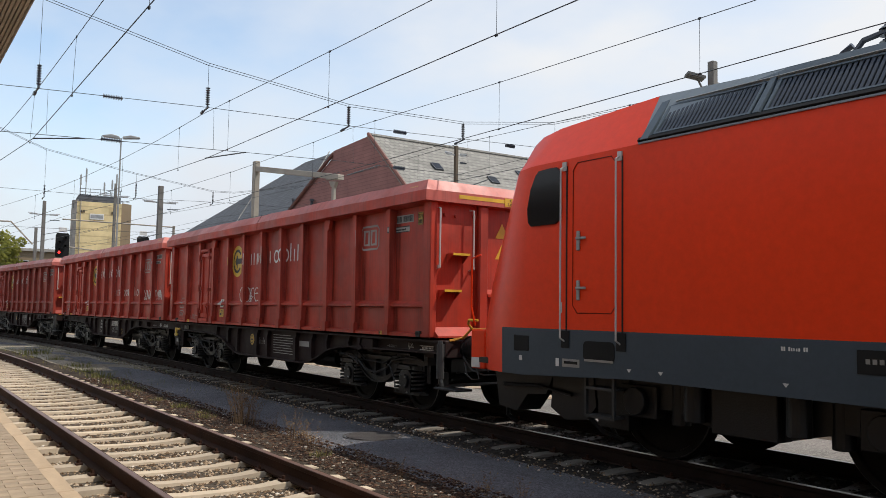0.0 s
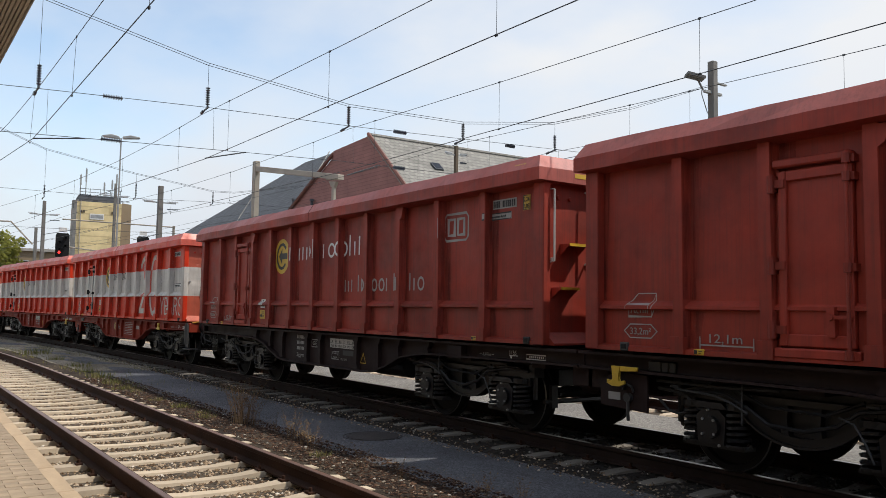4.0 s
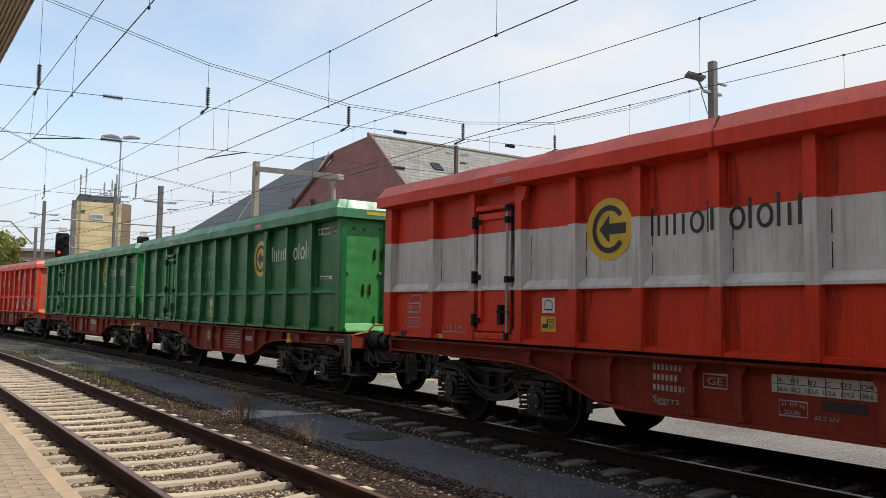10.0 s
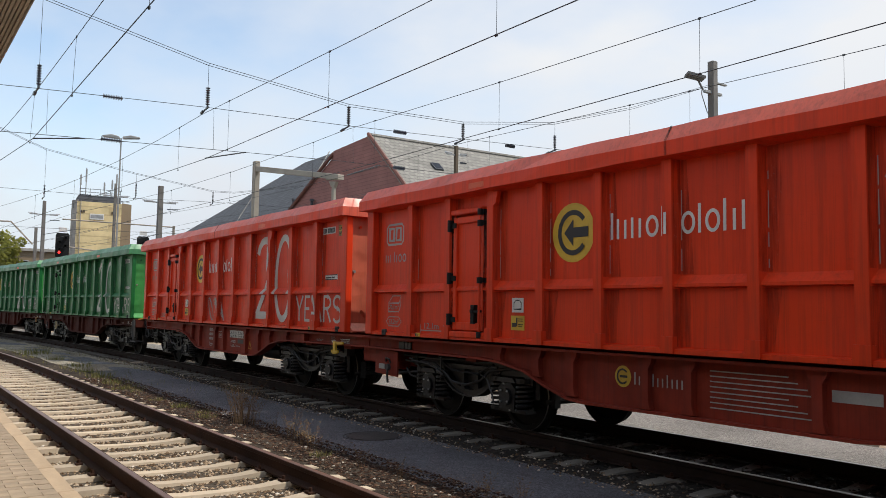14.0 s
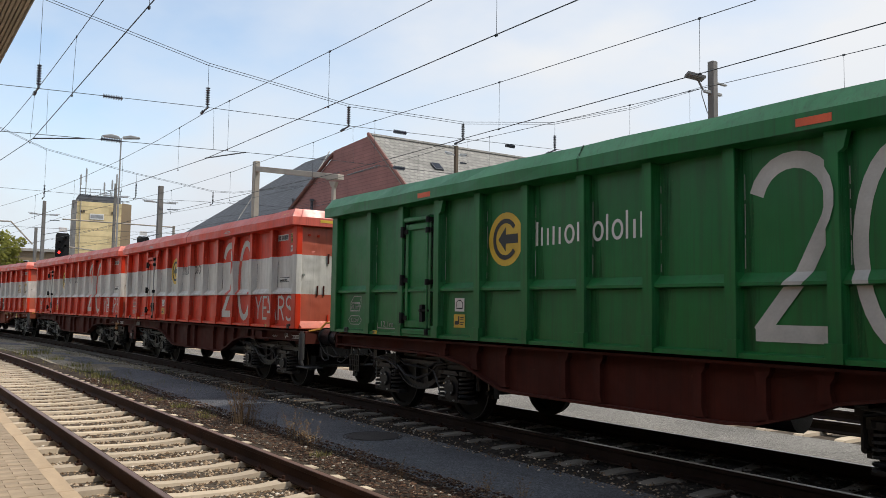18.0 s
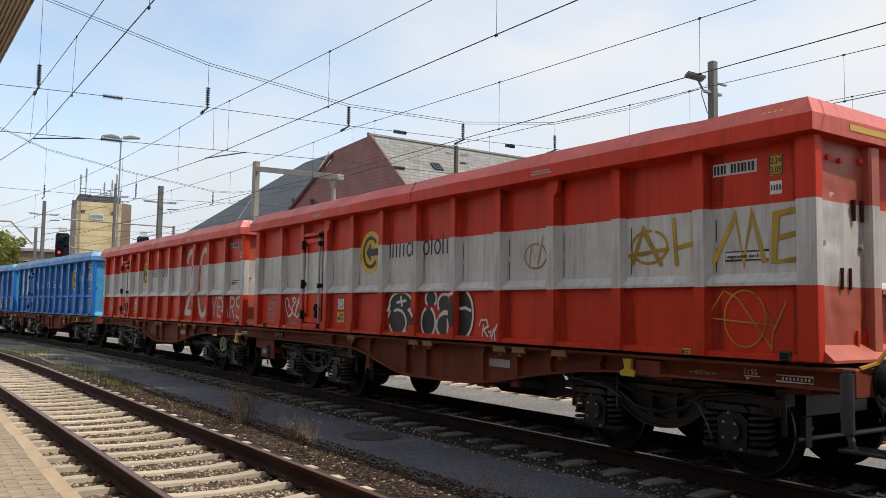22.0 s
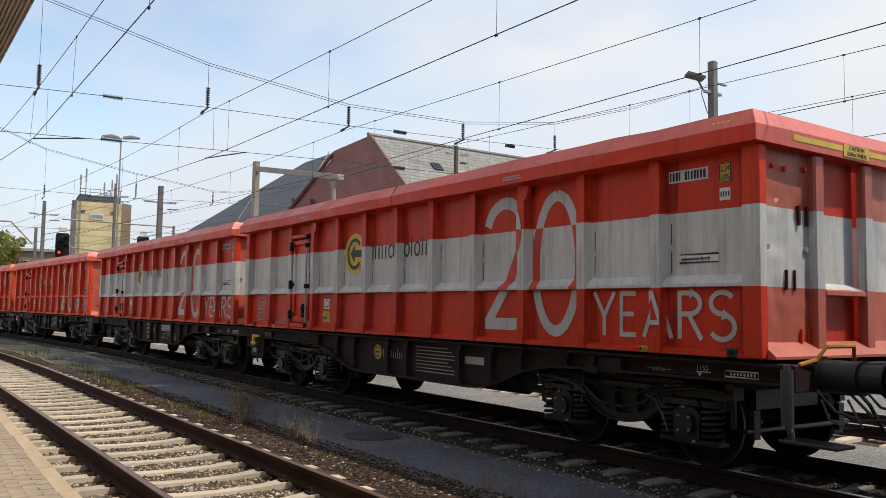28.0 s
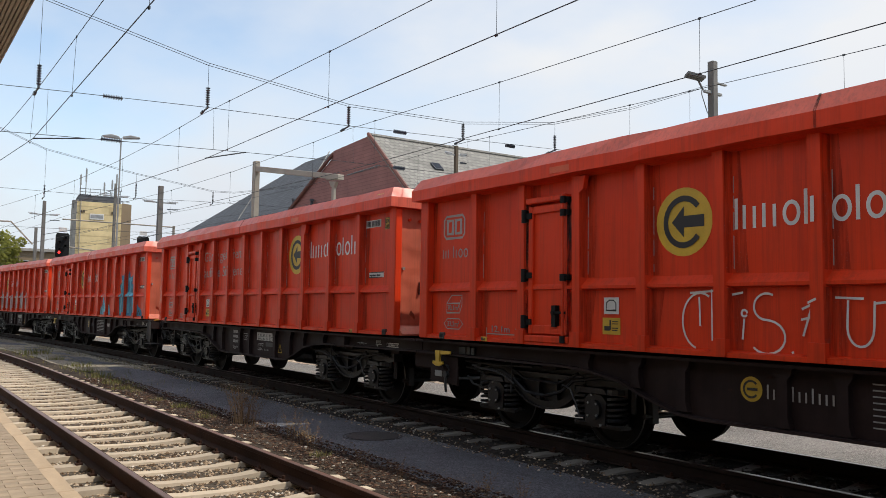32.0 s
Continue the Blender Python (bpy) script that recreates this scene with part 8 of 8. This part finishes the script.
def brand_bars(bm):
    for i, (w, h) in enumerate(((0.05, 1), (0.05, 1), (0.0, 0), (0.05, 1), (0.04, 0.75), (0.03, 0.75), (0.04, 0.7), (0.04, 0.75), (0.0, 0), (0.05, 1), (0.05, 1))):
        if w:
            box(bm, 4.74 + i * 0.023, 4.74 + i * 0.023 + w * 0.3, -1.494, -1.488, 1.25, 1.25 + 0.035 * h)


part("owner_bars", mesh_of("owner_bars", brand_bars), "white", loco, "plain white strokes on the skirt")
part("number_plate", boxes_mesh("number_plate", (5.40, 6.1, -1.496, -1.488, 1.10, 1.29)), "black", loco, "dark number plate")
part("number_bars", boxes_mesh("number_bars", *[(5.47 + i * 0.055, 5.505 + i * 0.055, -1.499, -1.495, 1.18, 1.22) for i in range(10)]), "steel", loco)
part("buffer_beam", boxes_mesh("buffer_beam", (-0.06, 0.25, -1.22, 1.22, 0.78, 1.30), bevel=0.02), "loco_red", loco, "red buffer beam")
part("lamp_panel", boxes_mesh("lamp_panel", (-0.02, 0.16, -1.235, -1.2, 0.80, 0.93)), "white", loco, "small white reflector panel")
for s in (-1, 1):
    ob = part("buffer", cached("buffer", buffer_mesh), "bogie", loco, "black round buffer")
    ob.matrix_basis = pose(-0.06, s * 0.875, 1.04, 0, 0, 180)
part("end_handrail", mesh_of("end_handrail", lambda bm: pipe(bm, [(0.12, -1.2, 2.3), (0.0, -1.26, 2.25), (-0.08, -1.2, 1.6), (-0.06, -1.15, 1.35)], 0.015, 6)), "loco_red", loco)
part("end_handrail", mesh_of("end_handrail", lambda bm: pipe(bm, [(0.0, -1.15, 1.42), (-0.2, -1.15, 1.42), (-0.42, -1.0, 1.36), (-0.5, -0.8, 1.22)], 0.018, 6)), "yellow", loco, "yellow shunter's rail")


def roof_gear(bm):
    for x in (5.3, 5.9, 6.6):
        insulator_fill(bm, (x, -0.7, 3.82), (x, -0.7, 4.12), 0.07, 5)
    pipe(bm, [(5.0, -0.72, 4.0), (4.9, -0.72, 3.95), (4.95, -0.72, 3.86), (5.1, -0.72, 4.02), (5.6, -0.7, 4.1), (6.6, -0.7, 4.16)], 0.03, 6)
    box(bm, 5.9, 6.3, -0.85, -0.55, 3.85, 4.1)


part("roof_gear", mesh_of("roof_gear", roof_gear), "insulator", loco, "dark roof insulators and cable")

# loco running gear
def loco_frame(bm):
    for s in (-1, 1):
        prism(bm, [(-2.1, 0.62), (-2.1, 0.86), (2.1, 0.86), (2.1, 0.62), (1.7, 0.50), (0.9, 0.58), (0.4, 0.44), (-0.4, 0.44), (-0.9, 0.58), (-1.7, 0.50)], s * 1.02, s * 1.16, "y")
        for x in (-1.3, 1.3):
            box(bm, x - 0.24, x + 0.24, s * 1.12 - 0.1, s * 1.12 + 0.1, 0.46, 0.80)
            rod(bm, (x, s * 1.16, 0.63), (x, s * 1.3, 0.63), 0.15, 12)
        for x in (-0.55, 0.55):
            rod(bm, (x, s * 1.25, 0.5), (x, s * 1.25, 0.88), 0.11, 10)
        box(bm, -0.35, 0.35, s * 1.15 - 0.12, s * 1.15 + 0.12, 0.42, 0.86)
        for x in (-1.75, -0.85, 0.85, 1.75):
            rod(bm, (x, s * 1.08, 0.42), (x, s * 1.08, 0.9), 0.10, 10)
    box(bm, -1.9, 1.9, -0.6, 0.6, 0.45, 0.86)


def loco_wheel(s):
    return lathe_wheel(0.625, 0.18, s)


loco_wheels = []
for x in (4.2, 13.6):
    b = part("running_frame", cached("lframe", lambda: mesh_of("running_frame", loco_frame, 0.01)), "bogie", loco, "black locomotive bogie frame", (x, 0, 0))
    for dx in (-1.3, 1.3):
        for s in (-1, 1):
            w = part("wheel", cached(("lwheel", s), lambda: loco_wheel(s)), "wheel", b, "large dark disc wheel")
            w.matrix_parent_inverse = Matrix.Translation((dx, 0, 0.625))
            loco_wheels.append(w)
part("underbody_box", boxes_mesh("underbody_box", (6.6, 11.2, -1.25, 1.25, 0.32, 0.86), bevel=0.03), "bogie", loco, "black transformer case under the floor")
part("sand_pipe", mesh_of("sand_pipe", lambda bm: (pipe(bm, [(2.1, -1.0, 0.8), (2.15, -0.95, 0.4), (2.25, -0.85, 0.15)], 0.025, 6))), "bogie", loco)


def under_cab(bm):
    """Sand boxes, rail guard and brackets below the cab."""
    prism(bm, [(0.35, 0.84), (0.45, 0.34), (0.8, 0.30), (1.0, 0.52), (1.35, 0.56), (1.5, 0.84)], -1.12, -0.72, "y")
    prism(bm, [(1.55, 0.84), (1.5, 0.42), (1.75, 0.30), (2.1, 0.34), (2.25, 0.5), (2.2, 0.84)], -1.18, -0.80, "y")
    box(bm, 2.3, 2.75, -1.2, -1.0, 0.30, 0.84)
    box(bm, 0.4, 2.6, -0.7, 0.7, 0.5, 0.86)
    pipe(bm, [(0.5, -1.0, 0.4), (0.42, -0.95, 0.2), (0.5, -0.85, 0.1)], 0.03, 6)
    pipe(bm, [(2.0, -1.1, 0.4), (2.2, -1.0, 0.2), (2.35, -0.85, 0.12)], 0.03, 6)
    pipe(bm, [(0.2, -0.9, 0.7), (0.6, -1.15, 0.62), (1.3, -1.2, 0.66), (1.9, -1.22, 0.6)], 0.022, 6)


part("under_cab_gear", mesh_of("under_cab_gear", under_cab), "bogie", loco, "black sand boxes and brackets below the cab")


# ---------- platform paving ----------
MAT["paver"] = plain("sand_paver", (0.375, 0.287, 0.196), 0.85, 0, 0.22, 14, 0.25, 0.14)
MAT["kerb"] = plain("platform_kerb", (0.50, 0.37, 0.24), 0.85, 0, 0.2, 9, 0.25, 0.12)
def edge_y(x):
    """The platform edge draws slowly nearer to the track."""
    return -6.61 - 0.0256 * (max(-12.0, min(x, 1.0)) + 6.2) + bend(x)[0]


kerb_line = tagged(new("platform_edge"), "pale concrete kerb stones along the platform edge", "kerb", kind="structure")
KERB = boxes_mesh("kerb_stone", (-0.496, 0.496, -0.075, 0.06, -0.62, 0.0), bevel=0.010)
for i in range(64):
    x = -52 + i * 1.0
    part("kerb_stone", KERB, "kerb", kerb_line, loc=(x, edge_y(x) - 0.06 + (0.008 if i % 3 == 1 else 0.0), PLAT_Z)).rotation_euler.z = -0.0256
paving = tagged(new("platform_paving"), "small sand-coloured pavers in staggered rows", "paving", kind="structure")
PAVER = boxes_mesh("paver", (-0.0488, 0.0488, -0.0988, 0.0988, -0.06, 0.0), bevel=0.0025)
rnd = random.Random(9)
for j in range(4):
    for i in range(74):
        x = -12.0 + i * 0.1
        part("paver", PAVER, "paver", paving, loc=(x, edge_y(x) - 0.222 - j * 0.2 - (0.1 if i % 2 else 0.0), PLAT_Z + rnd.uniform(-0.003, 0.002))).rotation_euler.z = -0.0256


def paver_rest(bm):
    for i in range(420):
        x = -28 + i * 0.1
        if i % 2:
            box(bm, x - 0.048, x + 0.048, edge_y(x) - 0.22, edge_y(x) - 0.124, PLAT_Z - 0.05, PLAT_Z)
        for j in range(7):
            if j < 4 and -12.05 < x < -4.65:
                continue
            y = edge_y(x) - 0.222 - j * 0.2 - (0.1 if i % 2 else 0.0)
            box(bm, x - 0.048, x + 0.048, y - 0.098, y + 0.098, PLAT_Z - 0.05, PLAT_Z)


tagged(part("pavers_far", mesh_of("pavers_far", paver_rest), "paver", paving), kind="stuff")


# ---------- loose stones, litter and weeds ----------
def scatter_stones(name, mat, count, x0, x1, place, size, seed, label, flat=0.7, near_bias=1.6):
    """Many small angular stones in one mesh; place(u) gives y and z for a random u."""
    g = np.random.RandomState(seed)
    base = np.array([(1, 0, 0), (-0.9, 0.2, 0), (0.1, 1, 0.1), (-0.1, -0.9, 0), (0.1, 0, 0.9), (0, 0.1, -0.8)])
    tri = np.array([(0, 2, 4), (2, 1, 4), (1, 3, 4), (3, 0, 4), (2, 0, 5), (1, 2, 5), (3, 1, 5), (0, 3, 5)])
    u = g.rand(count) ** near_bias
    xs = x1 + (x0 - x1) * u
    V, F = [], []
    sz = size[0] + (size[1] - size[0]) * g.rand(count) ** 2
    ang = g.rand(count) * 6.28
    rr = g.rand(count)
    jit = 0.75 + 0.5 * g.rand(count, 6, 3)
    for i in range(count):
        y, z = place(rr[i], xs[i])
        c, s = math.cos(ang[i]), math.sin(ang[i])
        p = base * jit[i] * sz[i] * np.array([1, 0.8, flat])
        q = np.stack([p[:, 0] * c - p[:, 1] * s + xs[i], p[:, 0] * s + p[:, 1] * c + y + bend(xs[i])[0], p[:, 2] + z], 1)
        V.append(q)
        F.append(tri + 6 * i)
    me = bpy.data.meshes.new(name)
    me.from_pydata(np.concatenate(V).tolist(), [], np.concatenate(F).tolist())
    me.materials.append(None)
    return tagged(part(name, me, mat), label, "stones", kind="stuff")


def stone_mat(name, cols):
    m, n, l, b = shader(name)
    geo = n.new("ShaderNodeNewGeometry")
    l.new(ramp(n, l, geo.outputs["Random Per Island"], cols), b.inputs["Base Color"])
    b.inputs["Roughness"].default_value = 0.9
    b.inputs["Specular IOR Level"].default_value = 0.2
    return m


MAT["stone_light"] = stone_mat("ballast_stones", [(0.0, (0.05, 0.028, 0.015)), (0.3, (0.16, 0.105, 0.062)), (0.65, (0.34, 0.25, 0.165)), (0.93, (0.48, 0.39, 0.29)), (1.0, (0.65, 0.6, 0.52))])
MAT["stone_dark"] = stone_mat("dark_stones", [(0.0, (0.025, 0.02, 0.016)), (0.6, (0.07, 0.055, 0.045)), (0.93, (0.12, 0.10, 0.085)), (1.0, (0.4, 0.37, 0.33))])
MAT["litter"] = stone_mat("dead_leaves_and_stones", [(0.0, (0.014, 0.008, 0.006)), (0.45, (0.042, 0.021, 0.013)), (0.82, (0.11, 0.06, 0.036)), (0.96, (0.18, 0.14, 0.10)), (1.0, (0.45, 0.42, 0.37))])
scatter_stones("ballast_stones", "stone_light", 22000, -34, -4.5, lambda r, x: (-6.45 + 2.2 * r, -0.222), (0.013, 0.032), 1, "tan and brown ballast stones between the sleepers")
scatter_stones("ballast_stones_dark", "stone_dark", 9000, -30, 2, lambda r, x: (-1.7 + 3.2 * r, -0.19), (0.016, 0.04), 2, "dark ballast stones under the train", near_bias=1.2)
scatter_stones("leaf_litter", "litter", 20000, -21, -4.2, lambda r, x: (-4.25 + 1.38 * r ** 1.25, -0.206 if r < 0.42 else -0.186), (0.010, 0.030), 3, "brown dead leaves and stones along the path edge", 0.45)
scatter_stones("path_grit", "stone_light", 6000, -26, -4.0, lambda r, x: (-3.1 + 1.5 * r, -0.187), (0.004, 0.012), 4, "scattered grit on the asphalt path", 0.5)
scatter_stones("path_edge_stones", "stone_light", 1500, -28, 0, lambda r, x: (-1.85 + 0.6 * r, -0.18), (0.010, 0.028), 5, "loose stones at the edge of the path", 0.6)

MAT["iron_lid"] = plain("worn_iron_lid", (0.055, 0.050, 0.048), 0.7, 0, 0.3, 14, 0.4, spec=0.2)
MAT["dry_grass"] = stone_mat("dry_stalks", [(0.0, (0.07, 0.04, 0.02)), (0.5, (0.15, 0.095, 0.05)), (1.0, (0.27, 0.19, 0.10))])
MAT["green_grass"] = stone_mat("green_blades", [(0.0, (0.07, 0.075, 0.022)), (0.6, (0.15, 0.15, 0.045)), (1.0, (0.30, 0.26, 0.10))])
MAT["dry_dark"] = stone_mat("brown_stalks", [(0.0, (0.08, 0.05, 0.03)), (1.0, (0.30, 0.20, 0.11))])


def tuft_mesh(seed, n, h, spread, w, seedheads=0.0):
    g = random.Random(seed)
    V, F = [], []
    for _ in range(n):
        a, r = g.uniform(0, 6.28), spread * g.random() ** 0.7
        lean = g.uniform(0.05, 0.5)
        hh = h * g.uniform(0.45, 1.0)
        bx, by = r * math.cos(a), r * math.sin(a)
        da = a + g.uniform(-0.9, 0.9)
        p = [(bx + math.cos(da) * lean * hh * t * t, by + math.sin(da) * lean * hh * t * t, hh * t) for t in (0, 0.4, 0.75, 1.0)]
        s, c = math.sin(da + g.uniform(0, 3)), math.cos(da + g.uniform(0, 3))
        k = len(V)
        for i, q in enumerate(p):
            ww = w * (1 - 0.25 * i)
            V += [(q[0] - s * ww, q[1] + c * ww, q[2]), (q[0] + s * ww, q[1] - c * ww, q[2])]
        F += [(k, k + 1, k + 3, k + 2), (k + 2, k + 3, k + 5, k + 4), (k + 4, k + 5, k + 7, k + 6)]
        if g.random() < seedheads:
            for _ in range(7):
                t = g.uniform(0.6, 1.05)
                q = (bx + math.cos(da) * lean * hh * t * t + g.uniform(-0.02, 0.02), by + math.sin(da) * lean * hh * t * t + g.uniform(-0.02, 0.02), hh * t)
                k = len(V)
                e = 0.009
                V += [(q[0] - e, q[1], q[2]), (q[0], q[1] + e, q[2] + e), (q[0] + e, q[1], q[2] + 2 * e), (q[0], q[1] - e, q[2] + e)]
                F.append((k, k + 1, k + 2, k + 3))
    me = bpy.data.meshes.new("stalks")
    me.from_pydata(V, [], F)
    me.materials.append(None)
    return me


def weed(x, y, mat, me, label, scale=1.0, z=-0.205):
    o = tagged(part("weed_clump", me, mat), label, "weed", "weeds along the path")
    o.matrix_basis = pose(x, y + bend(x)[0], z, 0, 0, (x * 97) % 360) @ Matrix.Scale(scale, 4)
    return o


TALL, THIN, LOW = tuft_mesh(1, 70, 0.52, 0.13, 0.0035, 0.8), tuft_mesh(2, 16, 0.55, 0.08, 0.0028, 0.9), tuft_mesh(3, 110, 0.11, 0.20, 0.004)
weed(-11.95, -3.22, "dry_dark", TALL, "tall clump of brown dry stalks by the path", 1.3)
weed(-11.8, -3.1, "dry_grass", THIN, "few thin dry stalks by the path", 0.9)
for x, y, k in ((-10.15, -3.25, 0.95), (-9.75, -3.3, 0.7), (-10.9, -3.2, 0.6), (-9.25, -3.4, 0.75), (-8.05, -3.38, 0.6), (-6.1, -3.15, 0.55), (-5.8, -2.95, 0.5), (-7.3, -3.35, 0.5)):
    weed(x, y, "dry_grass", THIN, "few thin dry stalks by the path", k)
for x, y, k in ((-14.3, -3.4, 1.0), (-13.4, -3.35, 0.7), (-15.5, -3.5, 0.8), (-17.9, -3.55, 1.0), (-19.2, -3.4, 1.3), (-21.0, -3.3, 1.6), (-23.0, -3.2, 1.4), (-24.7, -3.0, 1.8), (-28.0, -3.0, 1.5), (-31.3, -2.95, 2.6), (-8.9, -3.45, 0.7), (-12.8, -3.5, 0.8)):
    weed(x, y, "green_grass", LOW, "low yellow-green grass tuft in the stones", k)


def verge_grass():
    g = random.Random(12)
    V, F = [], []
    for _ in range(5200):
        x = -16 - 40 * g.random() ** 1.1
        y = g.choice((g.uniform(-3.6, -2.3), g.uniform(-2.0, -1.35), g.uniform(-3.6, -3.0)))
        if noise.noise(Vector((x * 0.5, y * 1.3, 3.3))) < 0.02:
            continue
        h, a = g.uniform(0.03, 0.12), g.uniform(0, 6.28)
        y += bend(x)[0]
        k = len(V)
        V += [(x - 0.006 * math.sin(a), y + 0.006 * math.cos(a), -0.2), (x + 0.006 * math.sin(a), y - 0.006 * math.cos(a), -0.2), (x + math.cos(a) * 0.04, y + math.sin(a) * 0.04, -0.2 + h)]
        F.append((k, k + 1, k + 2))
    me = bpy.data.meshes.new("verge_grass")
    me.from_pydata(V, [], F)
    me.materials.append(None)
    tagged(part("verge_grass", me, "green_grass"), "thin yellow-green grass growing over the old path", "grass", kind="stuff")


verge_grass()
tagged(strip("verge_soil", "verge_soil", -3.3, -1.45, -0.184, -0.18, [-70 + 1.0 * i for i in range(48)], 0.0, 3, 0.06), "brown weedy soil over the old path", "soil")
cover = tagged(new("manhole_cover"), "round rusty manhole cover in the asphalt", "manhole")
cover.location = (-9.88, -2.18, -0.178)
part("lid", mesh_of("lid", lambda bm: rod(bm, (0, 0, -0.02), (0, 0, 0.004), 0.36, 28)), "iron_lid", cover, "rusty iron lid")
part("frame", mesh_of("frame", lambda bm: [rod(bm, (0.4 * math.cos(2 * math.pi * i / 28), 0.4 * math.sin(2 * math.pi * i / 28), -0.008), (0.4 * math.cos(2 * math.pi * (i + 1) / 28), 0.4 * math.sin(2 * math.pi * (i + 1) / 28), -0.008), 0.012, 5) for i in range(28)]), "iron_lid", cover)


# ---------- small pieces of the ground, laid last ----------
wheels = build_wheels()
lay_sleepers(track_1, NEAR_Y, "sleeper", -60, 4, random.Random(1))
lay_sleepers(track_2, 0.0, "sleeper_dark", -60.13, 8, random.Random(2), 0.617)
rest_sleepers(track_3, 4.7, "sleeper", [(-60, 20)])
motions()
